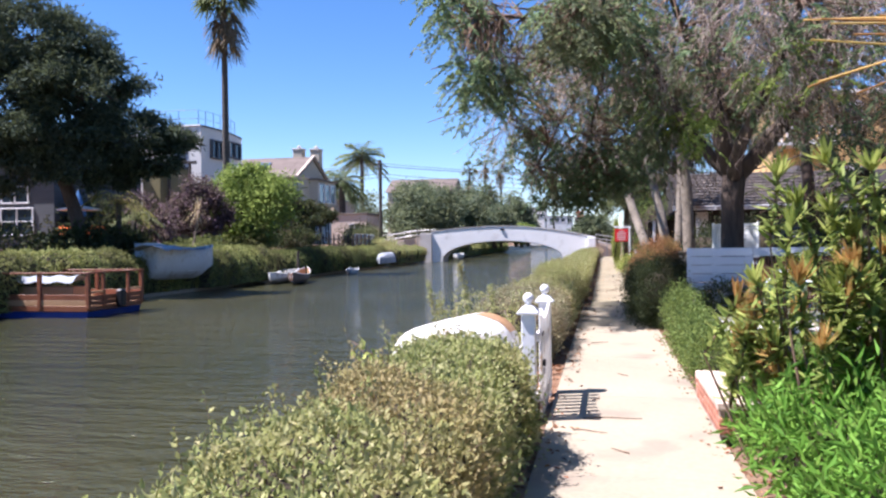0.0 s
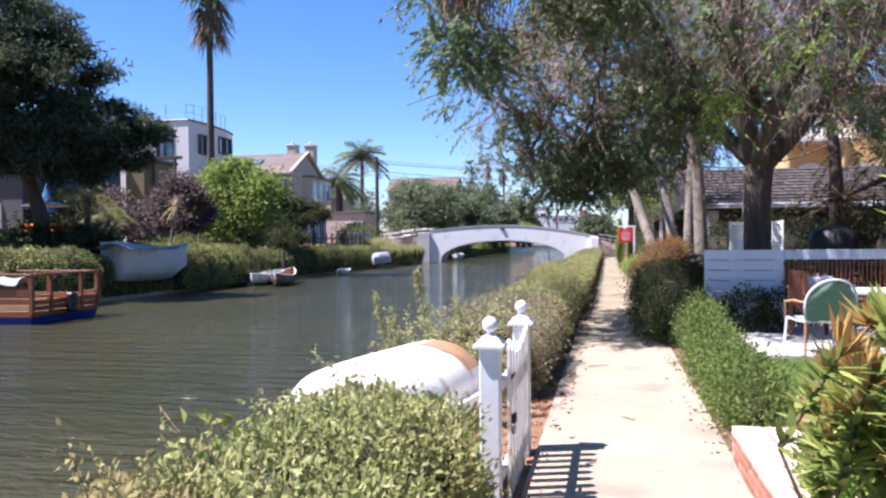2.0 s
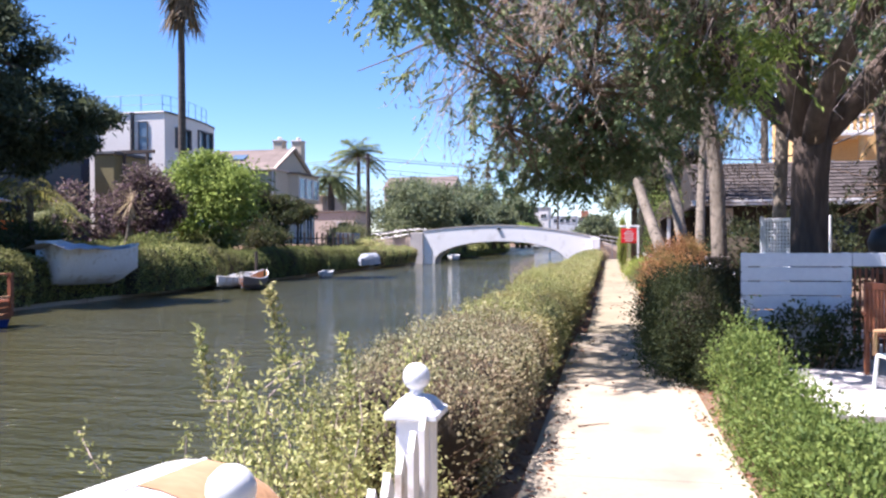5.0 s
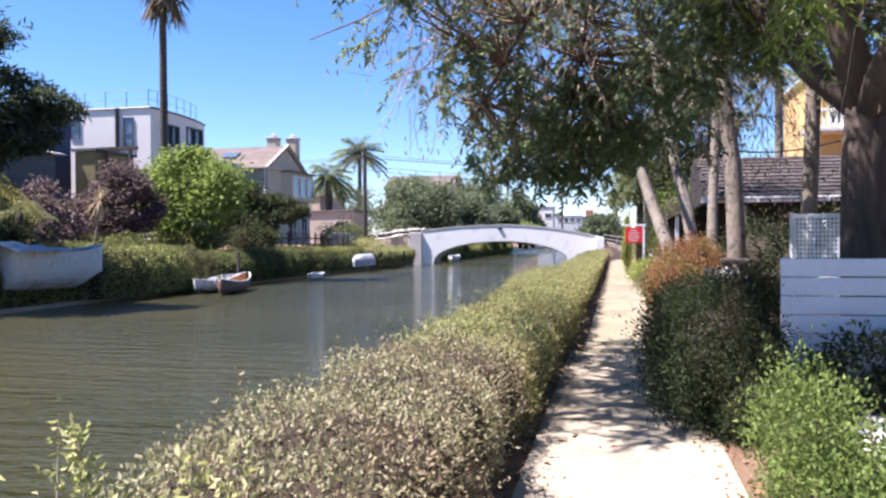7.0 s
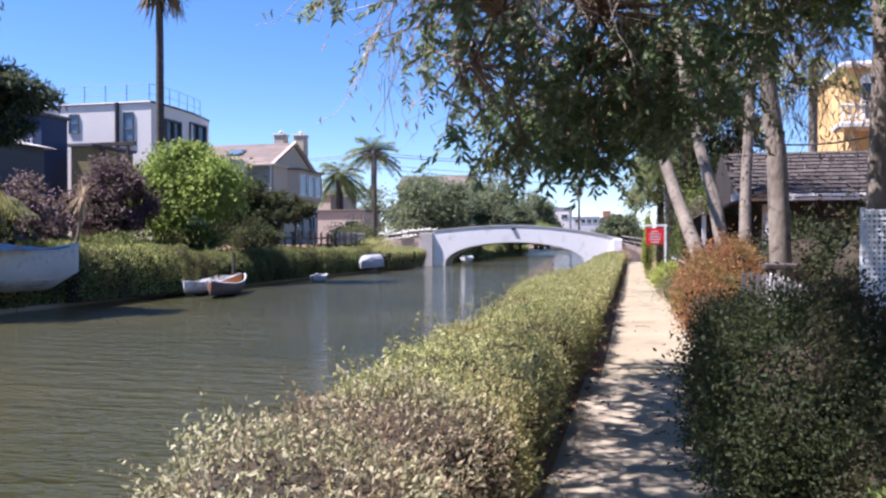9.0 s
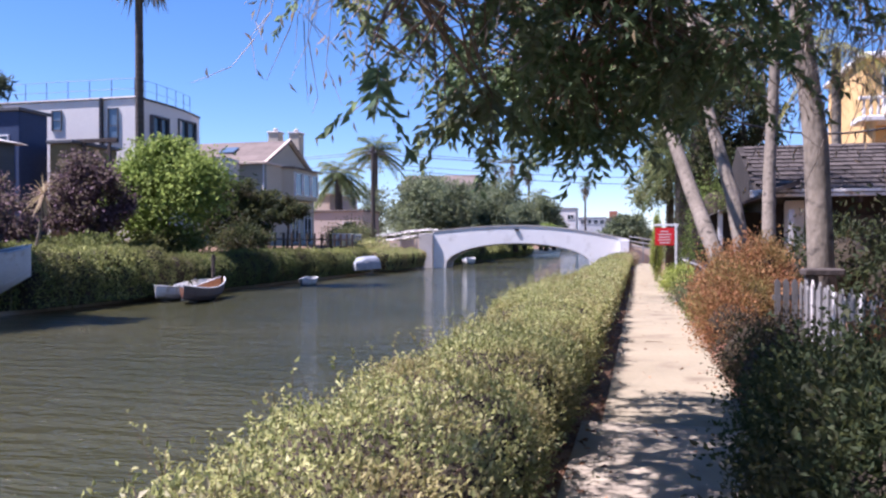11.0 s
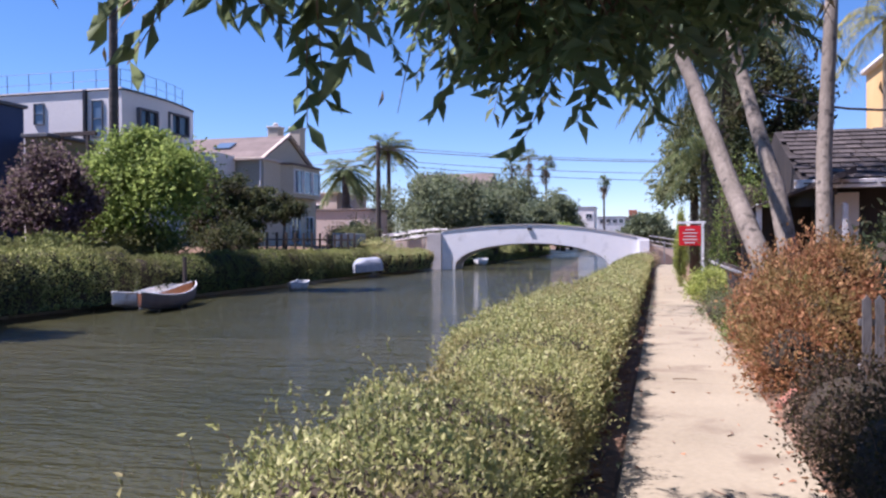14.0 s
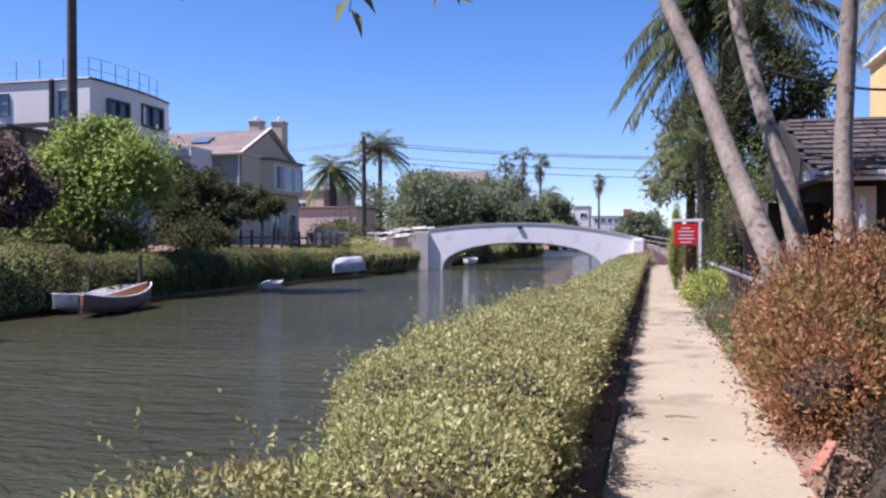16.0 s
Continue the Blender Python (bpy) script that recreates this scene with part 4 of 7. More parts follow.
def plain_house(name, label, c, s, wall, roof_mat, windows, axis_roof=None, rise=0.0):
    root = thing(name, (c[0], c[1], c[2] - s[2] / 2), label, "house")
    part("wall", Geo().box(c, s, bevel=0.03), wall, root)
    top = c[2] + s[2] / 2
    if axis_roof == "x":
        part("roof", Geo().prism([(c[1] - s[1] / 2 - 0.4, top + 0.003), (c[1] + s[1] / 2 + 0.4, top + 0.003), (c[1], top + rise)], "x", c[0] - s[0] / 2 - 0.4, c[0] + s[0] / 2 + 0.4), roof_mat, root)
    elif axis_roof == "y":
        part("roof", Geo().prism([(c[0] - s[0] / 2 - 0.4, top + 0.003), (c[0] + s[0] / 2 + 0.4, top + 0.003), (c[0], top + rise)], "y", c[1] - s[1] / 2 - 0.4, c[1] + s[1] / 2 + 0.4), roof_mat, root)
    else:
        part("roof", Geo().box((c[0], c[1], top + 0.1), (s[0] + 0.3, s[1] + 0.3, 0.19), bevel=0.02), roof_mat, root)
    for wc, w, h, ax, nc, nr in windows:
        pane_window(root, wc, w, h, ax, nc, nr)
    return root


white_house()
gable_house()
plain_house("grey_house", "dark grey house with white-framed windows behind trees", (-31.8, 40.0, 3.6), (10, 7.8, 4.6), STUCCO_DARK, ROOF_FLAT,
            [((-29.0, 36.1, 4.1), 1.6, 0.9, "y", 2, 1), ((-28.9, 36.1, 2.75), 1.9, 1.4, "y", 2, 2), ((-32.0, 36.1, 3.2), 1.8, 2.0, "y", 2, 2)], "y", 1.2)
plain_house("blue_house", "dark blue flat-roofed house beside purple trees", (-36.6, 52.4, 5.0), (7.2, 2.2, 7.6), STUCCO_BLUE, STUCCO_DARK,
            [((-34.2, 51.27, 6.4), 1.2, 2.2, "y", 1, 1), ((-37.3, 51.27, 6.4), 1.3, 2.0, "y", 1, 1)])
plain_house("olive_annexe", "olive rendered annexe between two houses", (-31.1, 54.2, 4.1), (1.4, 4.0, 5.9), STUCCO_OLIVE, STUCCO_DARK, [])
plain_house("pink_house", "pink-beige house behind palms", (-40, 103, 4.0), (13, 9, 5.6), STUCCO_PINK, STUCCO_PINK,
            [((-36.0, 98.5, 5.0), 1.4, 1.4, "y", 2, 1), ((-33.5, 102, 5.0), 1.4, 1.4, "x", 2, 1)])
plain_house("pink_garden_house", "low pink-beige garden house by the bridge", (-29.5, 92, 2.8), (6, 5, 3.6), STUCCO_PINK, TILE_BROWN, [((-28.0, 89.5, 3.0), 1.2, 1.2, "y", 2, 1)])
plain_house("far_grey_house", "distant grey-brown hipped house behind trees", (-33, 150, 6.0), (12, 10, 9.0), STUCCO_TAN, TILE_BROWN, [((-30, 145, 8), 1.6, 1.5, "y", 2, 1)], "x", 2.6)
plain_house("far_white_building", "distant white flat-roofed building", (-16.4, 209, 4.7), (3.6, 8, 9.4), STUCCO_LILAC, ROOF_FLAT,
            [((-15.8, 205, 7.4), 1.5, 1.2, "y", 2, 1), ((-17.4, 205, 4.8), 1.2, 1.2, "y", 2, 1)])
plain_house("far_blue_building", "distant pale blue-grey building with a row of windows", (-12.2, 232, 3.9), (6.8, 9, 7.8), HULL_GREY, ROOF_FLAT,
            [((-15.6 + 1.2 + 1.6 * k, 227.5, 6.8), 1.2, 1.2, "y", 2, 1) for k in range(4)])
plain_house("far_brick_house", "distant pinkish brown house beyond the bridge", (-4.0, 150, 2.6), (2.4, 7, 5.2), STUCCO_PINK, TILE_BROWN, [((-4.0, 146.5, 4.0), 0.8, 1.0, "y", 1, 1)])
fch = thing("rooftop_chimney", (-4.3, 150, 5.39), "red rooftop chimney on a distant house", "chimney", "rooftop chimneys")
part("stack", Geo().box((-4.3, 150, 5.99), (1.3, 1.2, 1.2), bevel=0.05), BRICK, fch)

# garden things on the far bank
para = thing("garden_parasol", (-23.3, 33.1, 0.9), "white garden parasol open over a terrace", "parasol")
part("pole", Geo().tube([(-23.3, 33.1, 0.9), (-23.3, 33.1, 3.3)], 0.03, 6), METAL_GREY, para)
part("canopy", Geo().lathe((-23.3, 33.1, 3.12), [(0.95, 0.0), (0.93, 0.04), (0.5, 0.14), (0.05, 0.22)], 10), PAINT_WHITE, para)
for x in (-24.6, -23.7, -22.9):
    sofa = thing("garden_sofa", (x, 33.6, 1.0), "orange cushioned garden sofa on a terrace", "sofa", "garden sofas")
    part("seat", Geo().box((x, 33.6, 1.75), (0.85, 0.8, 0.4), bevel=0.06), ORANGE_CLOTH, sofa)
    part("backrest", Geo().box((x, 33.95, 2.15), (0.85, 0.18, 0.5), bevel=0.06), ORANGE_CLOTH, sofa)
    part("frame", Geo().box((x, 33.65, 1.3), (0.9, 0.85, 0.5), bevel=0.02), WOOD_DARK, sofa)
um = thing("closed_parasol", (-24.4, 34.6, 1.0), "folded blue garden parasol", "parasol")
part("pole", Geo().tube([(-24.4, 34.6, 1.0), (-24.4, 34.6, 4.2)], 0.03, 6), METAL_GREY, um)
part("canopy", Geo().lathe((-24.4, 34.6, 2.9), [(0.35, 0.0), (0.3, 0.25), (0.14, 0.9), (0.03, 1.25)], 8), BLUE_CLOTH, um)
lo = thing("garden_fence", (-22.0, 66.5, 1.0), "low dark wooden garden fence with a glass screen", "fence")
for k in range(13):
    part("post", Geo().box((-20.9 + 0.02 * k, 56.5 + k * 1.15, 1.4), (0.12, 0.12, 1.5), bevel=0.01), WOOD_DARK, lo)
for z in (1.1, 1.75):
    part("rail", Geo().box((-20.8, 63.4, z), (0.05, 14.0, 0.09), 0, 0.006), WOOD_DARK, lo)
part("screen", Geo().box((-21.2, 70.8, 1.75), (0.03, 6.2, 0.95)), GLASS_SKY, lo)
tr = thing("pergola", (-29.6, 53.0, 1.3), "small dark timber pergola between houses", "pergola")
for x in (-30.2, -28.6):
    part("post", Geo().box((x, 53.0, 4.2), (0.16, 0.16, 6.0), bevel=0.01), WOOD_DARK, tr)
part("beam", Geo().box((-29.4, 53.0, 7.25), (2.6, 0.18, 0.22), bevel=0.01), WOOD_DARK, tr)


# ---- utility pole and wires ----
up = thing("utility_pole", (-22.05, 79.3, 1.3), "dark wooden utility pole carrying wires", "pole")
part("pole", Geo().tube([(-22.05, 79.3, 1.0), (-22.05, 79.3, 9.7)], [0.20, 0.16], 8), WOOD_DARK, up)
part("crossarm", Geo().box((-22.05, 79.3, 9.2), (0.12, 1.8, 0.12), bevel=0.01), WOOD_DARK, up)
for y in (78.6, 79.3, 80.0):
    part("insulator", Geo().lathe((-22.05, y, 9.26), [(0.05, 0), (0.06, 0.08), (0.03, 0.16)], 6), METAL_GREY, up)
for k, (z, dy, sag) in enumerate(((9.4, 0.6, 1.0), (9.1, 0.0, 0.9), (8.3, -0.3, 1.0), (8.0, 0.2, 1.2))):
    wire = thing("overhead_wire", (-22.05, 79.3 + dy, z), "dark overhead wire from the utility pole", "wire", "overhead wires")
    pts = [(-22.05 + 46 * u, 79.3 + dy + 4 * u, z - sag * 4 * u * (1 - u) - 1.3 * u) for u in np.linspace(0, 1, 17)]
    part("wire", Geo().tube(pts, 0.032 if k == 1 else 0.022, 4), WOOD_DARK, wire)
    pts = [(-22.05 - 30 * u, 79.3 + dy - 2 * u, z - sag * 3 * u * (1 - u) + 0.2 * u) for u in np.linspace(0, 1, 9)]
    part("wire", Geo().tube(pts, 0.024, 4), METAL_DARK, wire)


# ---- trees ----
def limbs(g, start, ends, r0, r1, sag=0.0):
    for e in ends:
        s, e = Vector(start), Vector(e)
        mid = s.lerp(e, 0.5) + Vector((random.uniform(-1, 1), random.uniform(-1, 1), 0.6)) * (e - s).length * 0.1
        g.tube([s, s.lerp(mid, 0.5), mid, mid.lerp(e, 0.55) - Vector((0, 0, sag * 0.3)), e], [r0, r0 * 0.8, (r0 + r1) / 2, r1 * 1.2, r1], 7)


def tree(label, base, trunk, radii, blobs, n, leaf, mat, bark, clumps=26, spread=0.17, aspect=0.5, shell=0.5, name="tree", group="", droop=0.2, limb_r=0.5, extra=None):
    """A tapered trunk with limbs into each part of the crown, and a crown of many single leaves."""
    root = thing(name, base, label, "tree", group)
    g = Geo().tube(trunk, radii, 10)
    for b in blobs:
        lb = Geo()
        limbs(lb, trunk[-1], [b[0]], radii[-1] * 0.8, max(0.012, radii[-1] * 0.18))
        c, r = Vector(b[0]), b[1]
        for _ in range(5):
            u = Vector(unit(rng.normal(size=3)))
            e = c + Vector((u.x * r[0], u.y * r[1], u.z * r[2])) * 0.8
            lb.tube([c, c.lerp(e, 0.5) + Vector((0, 0, 0.1)), e], [radii[-1] * 0.25, radii[-1] * 0.14, 0.01], 5)
        part("limb", lb, bark, root, smooth=True)
    part("trunk", g, bark, root, smooth=True)
    p, d = in_blobs(blobs, n, shell, clumps, spread)
    d = unit(d * 0.5 + rng.normal(size=p.shape) * 0.8 + [0, 0, -droop])
    sz = rng.uniform(0.6, 1.3, len(p)) * leaf
    part("crown", leaves(p, d, sz, sz * aspect), mat, root)
    return root


def fan_palm(label, base, height, r, crown_r, n=46, skirt=True, group="palms", lean=(0, 0)):
    root = thing("palm_tree", base, label, "palm", group)
    top = Vector(base) + Vector((lean[0], lean[1], height))
    pts = [Vector(base).lerp(top, u) + Vector((lean[0], lean[1], 0)) * 0.3 * math.sin(u * math.pi) for u in np.linspace(0, 1, 9)]
    part("trunk", Geo().tube(pts, [r * (1.25 if i == 0 else 1 - 0.035 * i) for i in range(9)], 10), BARK_PALM, root, smooth=True)
    live, dead, stems = [], [], []
    for k in range(n):
        el = rng.uniform(-0.5, 1.2) if k < n * 0.72 else rng.uniform(-1.45, -0.7)
        if k >= n * 0.72 and not skirt:
            continue
        az = rng.uniform(0, 2 * math.pi)
        d = np.array([math.cos(el) * math.cos(az), math.cos(el) * math.sin(az), math.sin(el)])
        st = np.array(top) - [0, 0, 0.0 if k < n * 0.72 else rng.uniform(0.1, crown_r * 0.9)]
        hub = st + d * crown_r * rng.uniform(0.35, 0.5)
        stems.append((st, hub))
        m = 14
        side = unit(np.cross(d, [0, 0, 1.0])[None])[0]
        upv = np.cross(side, d)
        ang = np.linspace(-1.25, 1.25, m)
        dd = unit(np.cos(ang)[:, None] * d + np.sin(ang)[:, None] * side + upv * 0.15 * rng.normal(size=(m, 1)))
        item = blades(np.repeat(hub[None], m, 0), dd, crown_r * rng.uniform(0.45, 0.6), crown_r * 0.075, 0.45)
        (live if k < n * 0.72 else dead).append(item)
    part("crown", joined(*live), LEAF_PALM, root)
    if dead:
        part("skirt", joined(*dead), LEAF_PALM_DRY, root, "brown hanging skirt of dead fronds")
    a, b = np.array([s[0] for s in stems]), np.array([s[1] for s in stems])
    part("stem", sticks(a, b, crown_r * 0.018), BARK_PALM, root)
    return root


def feather_palm(label, base, height, r, frond, n=34, mat=None, droop=0.55, group="", leaflet=26, bark=None, low=-0.5, wide=0.05, lean=(0, 0)):
    root = thing("palm_tree", base, label, "palm", group)
    top = Vector(base) + Vector((lean[0], lean[1], height))
    part("trunk", Geo().tube([Vector(base).lerp(top, u) for u in np.linspace(0, 1, 7)], [r * (1.2 - 0.2 * i / 6) for i in range(7)], 10), bark or BARK_PALM, root, smooth=True)
    sets, st = [], []
    for k in range(n):
        el, az = rng.uniform(low, 1.25), rng.uniform(0, 2 * math.pi)
        d = np.array([math.cos(el) * math.cos(az), math.cos(el) * math.sin(az), math.sin(el)])
        L = frond * rng.uniform(0.8, 1.1)
        us = np.linspace(0, 1, 9)
        spine = np.array(top) + d * (us * L)[:, None] - np.array([0, 0, 1.0]) * (droop * L * us ** 2)[:, None]
        st += [(spine[i], spine[i + 1]) for i in range(8)]
        uu = np.linspace(0.12, 1.0, leaflet)
        q = np.stack([np.interp(uu, us, spine[:, j]) for j in range(3)], 1)
        tang = unit(np.gradient(q, axis=0))
        side = unit(np.cross(tang, [0, 0, 1.0]))
        for sgn in (-1, 1):
            dd = unit(side * sgn + tang * 0.75 + rng.normal(size=q.shape) * 0.12 + [0, 0, -0.25])
            sets.append(blades(q, dd, L * 0.2 * (1.15 - 0.75 * np.abs(uu - 0.45)), L * wide * 0.28, 0.3, 2))
    part("crown", joined(*sets), mat or LEAF_PALM, root)
    a, b = np.array([s[0] for s in st]), np.array([s[1] for s in st])
    part("frond_stem", sticks(a, b, frond * 0.005), mat or LEAF_PALM, root)
    return root


fan_palm("very tall slim fan palm with a brown skirt", (-23.6, 48.4, 1.2), 16.0, 0.24, 2.4, 60)
feather_palm("tall feather palm with a drooping crown", (-47, 155.6, 2), 16.3, 0.35, 5.6, 44, LEAF_PALM, 0.38, "palms", 24, None, -0.45, 0.16)
feather_palm("short date palm with a round crown beside a house", (-31.9, 97, 1.5), 7.6, 0.38, 3.3, 62, LEAF_PALM, 0.5, "palms", 26, None, -0.7, 0.12)
for x, h in ((-33.5, 17.5), (-29.5, 19.3), (-25.5, 17.8)):
    fan_palm("distant fan palm above the treetops", (x, 205, 2), h, 0.3, 3.0, 30)
fan_palm("distant slim fan palm beyond the bridge", (-12.4, 205, 1), 14.4, 0.28, 2.2, 36)
feather_palm("date palm partly hidden among far trees", (-19.3, 172, 1), 9.6, 0.4, 3.4, 26, LEAF_FAR, 0.5, "palms", 22, None, -0.5, 0.14)

# pine and garden trees on the far bank
pine_blobs = [((-23.5, 30.5, 10.3), (2.6, 2.8, 1.7), 3), ((-20.8, 30.0, 7.9), (2.3, 2.4, 1.5), 3), ((-19.3, 31.0, 6.0), (1.9, 2.0, 1.1), 2), ((-25.0, 30.0, 7.5), (2.6, 2.6, 1.9), 3),
              ((-22.3, 29.6, 6.1), (2.0, 2.0, 1.2), 2), ((-17.9, 31.6, 5.9), (1.1, 1.2, 0.5), 0.7), ((-21.6, 30.3, 9.6), (1.6, 1.8, 1.2), 1.6), ((-20.3, 31.2, 4.6), (1.2, 1.4, 0.7), 0.8), ((-26.5, 30.5, 10.5), (2.2, 2.2, 1.8), 2), ((-21.3, 30.2, 5.0), (1.9, 1.8, 1.1), 1.8), ((-24.2, 30.0, 5.0), (2.0, 1.8, 1.2), 1.8), ((-18.4, 31.5, 5.0), (0.9, 1.0, 0.5), 0.5), ((-22.6, 30.2, 8.4), (1.8, 1.8, 1.2), 1.6)]
tree("large dark pine with dense needle clumps over a garden", (-22.0, 31.0, 0.9), [(-22.0, 31, 0.9), (-21.9, 31, 2.6), (-22.4, 30.8, 4.4), (-22.9, 30.6, 6.6), (-23.2, 30.5, 8.6)],
     [0.36, 0.30, 0.27, 0.22, 0.15], pine_blobs, 74000, 0.26, LEAF_PINE, BARK_DARK, 38, 0.13, 0.22)
tree("grey-green tree with fine leaves behind a pine", (-26.5, 26.0, 1.2), [(-26.5, 26, 1.2), (-26.3, 26, 5), (-26.0, 26, 7)], [0.25, 0.18, 0.12],
     [((-25.8, 26, 8.4), (1.6, 1.8, 2.6), 2), ((-26.5, 26.5, 5.8), (1.5, 1.5, 1.8), 1)], 8000, 0.2, LEAF_GREY, BARK_DARK)
tree("leafy bright green garden tree", (-21.96, 47.83, 1.23), [(-21.96, 47.83, 1.23), (-21.87, 47.83, 2.49), (-21.78, 47.83, 3.39)], [0.2, 0.16, 0.12],
     [((-22.32, 47.83, 5.19), (1.5, 1.6, 0.9), 2), ((-20.88, 47.83, 4.92), (1.2, 1.4, 0.7), 1.5), ((-23.76, 47.47, 4.38), (1.4, 1.5, 0.8), 2), ((-24.30, 47.47, 3.21), (0.9, 1.2, 0.7), 1), ((-20.16, 47.83, 4.29), (1.5, 1.7, 1.1), 2), ((-21.78, 47.11, 3.39), (2.4, 1.6, 1.2), 2), ((-21.51, 47.83, 6.00), (0.9, 0.9, 0.5), 1), ((-22.68, 46.93, 2.31), (1.6, 1.2, 0.9), 1)],
     20000, 0.24, LEAF_BRIGHT, BARK_DARK, 22, 0.27, 0.42)
tree("purple-leaved plum tree in a garden", (-23.2, 44.0, 1.0), [(-23.2, 44, 1.0), (-23.1, 44, 2.2), (-23.2, 44, 3)], [0.14, 0.11, 0.08],
     [((-23.2, 44, 4.2), (1.4, 1.3, 1.2), 3), ((-24.4, 43.7, 3.4), (1.1, 1.0, 1.2), 2), ((-22.1, 44, 3.3), (0.9, 1.0, 1.2), 2), ((-23.2, 43.6, 2.6), (1.7, 1.0, 0.9), 2)], 12000, 0.17, LEAF_PURPLE, BARK_DARK)
tree("purple-leaved shrub behind a garden", (-24.9, 39.5, 1.0), [(-24.9, 39.5, 1.0), (-24.8, 39.5, 2.4)], [0.1, 0.07],
     [((-24.9, 39.5, 3.1), (1.6, 1.2, 1.2), 2), ((-23.2, 39.5, 2.4), (1.0, 1.0, 1.0), 1)], 5000, 0.18, LEAF_PURPLE, BARK_DARK)
tree("dark spreading garden shrub by a house", (-22.6, 58.0, 1.0), [(-22.6, 58, 1.0), (-22.5, 58, 2.4), (-22.6, 58, 3.0)], [0.13, 0.1, 0.07],
     [((-23.4, 58, 4.3), (1.4, 1.4, 1.0), 2), ((-21.8, 58, 3.2), (1.2, 1.3, 1.1), 2), ((-23.6, 57.4, 2.7), (1.8, 1.3, 1.2), 2)], 10000, 0.22, LEAF_DARK, BARK_DARK)
tree("small dark tree in front of a beige house", (-23.0, 64, 1.0), [(-23.0, 64, 1.0), (-22.9, 64, 2.6)], [0.1, 0.07],
     [((-22.9, 64, 3.6), (1.3, 1.3, 0.9), 2), ((-24.4, 63.5, 4.2), (1.2, 1.2, 0.9), 1)], 4500, 0.22, LEAF_DARK, BARK_DARK)
tree("dark tree beside a beige house", (-27.0, 60, 1.0), [(-27, 60, 1), (-27, 60, 4)], [0.2, 0.12],
     [((-27, 60, 4.8), (1.6, 1.5, 1.5), 2), ((-26, 61, 3.2), (1.6, 1.4, 1.4), 1)], 5000, 0.25, LEAF_DARK, BARK_DARK)
feather_palm("banana-like palm with yellowing fronds", (-21.6, 33.5, 0.9), 2.6, 0.12, 1.9, 16, LEAF_YELLOW, 0.75, "", 18, None, 0.0, 0.09)
feather_palm("tree fern with arching green fronds", (-22.4, 36.0, 0.9), 1.8, 0.14, 1.7, 18, LEAF_GREY, 0.7, "", 18, None, -0.1, 0.09)
co = thing("cordyline", (-19.5, 36.8, 0.6), "cordyline with a star of reddish spear leaves", "plant")
part("stem", Geo().tube([(-19.9, 36.6, 0.5), (-19.6, 36.75, 1.8), (-19.45, 36.8, 3.2)], [0.07, 0.055, 0.04], 6), BARK_PALE, co)
dd = unit(rng.normal(size=(46, 3)) + [0, 0, 0.35])
part("leaf_crown", blades(np.repeat(np.array([[-19.45, 36.8, 3.2]]), 46, 0), dd, rng.uniform(0.6, 0.95, 46), 0.07, 0.25), LEAF_DRY, co)
for c, s, m, lab in (((-22.0, 41.5, 1.3), (1.3, 2.4, 0.55), LEAF_HEDGE_SHADE, "low clipped dark green garden hedge"), ((-21.6, 47.8, 1.6), (1.4, 2.2, 0.7), LEAF_HEDGE_SHADE, "low dark green garden shrub"),
                     ((-21.4, 54.5, 1.6), (1.2, 2.2, 0.9), LEAF_DARK, "low dark garden shrub"), ((-22.5, 27.0, 1.4), (2.0, 2.5, 0.9), LEAF_DARK, "dark shrub behind the barge"),
                     ((-21.5, 20.5, 1.5), (1.5, 2.5, 1.0), LEAF_YELLOW, "yellow-green shrub beside a barge"), ((-22.6, 73.5, 1.7), (1.2, 1.6, 0.9), LEAF_GREY, "rounded grey-green bush on a lawn"),
                     ((-23.5, 78.5, 1.8), (1.8, 2.0, 1.0), LEAF_GREY, "round bush by a utility pole"), ((-25.2, 82.0, 2.0), (2.0, 2.2, 1.6), LEAF_DARK, "dark shrub beside a beige house"), ((-20.6, 74.5, 1.0), (1.8, 3.0, 0.75), LEAF_HEDGE, "straw-coloured low shrub by the bridge ramp"),
                     ((-24.3, 35.2, 1.5), (1.6, 1.2, 1.2), LEAF_DARK, "dark shrub beside a terrace"), ((-21.3, 30.3, 1.45), (0.9, 2.0, 0.75), LEAF_DARK, "dark shrub in front of a terrace"), ((-21.5, 33.6, 1.5), (0.9, 1.5, 0.8), LEAF_DARK, "dark shrub in front of a terrace"), ((-25.5, 37.5, 2.2), (2.2, 1.6, 1.6), LEAF_DARK, "tall dark shrub against a grey house")):
    sh = thing("garden_shrub", (c[0], c[1], c[2] - s[2]), lab, "shrub", "far bank shrubs")
    p, d = in_blobs([(c, s, 1)], 3200, 0.5, 40, 0.22)
    p[:, 2] = np.maximum(p[:, 2], c[2] - s[2])
    part("foliage", leaves(p, unit(d + rng.normal(size=p.shape) * 0.7), 0.2, 0.1), m, sh)
    st = np.repeat(np.array([[c[0], c[1], c[2] - s[2] - 0.2]]), 24, 0)
    part("stem", sticks(st, p[:24], 0.03), TWIG_BROWN, sh)

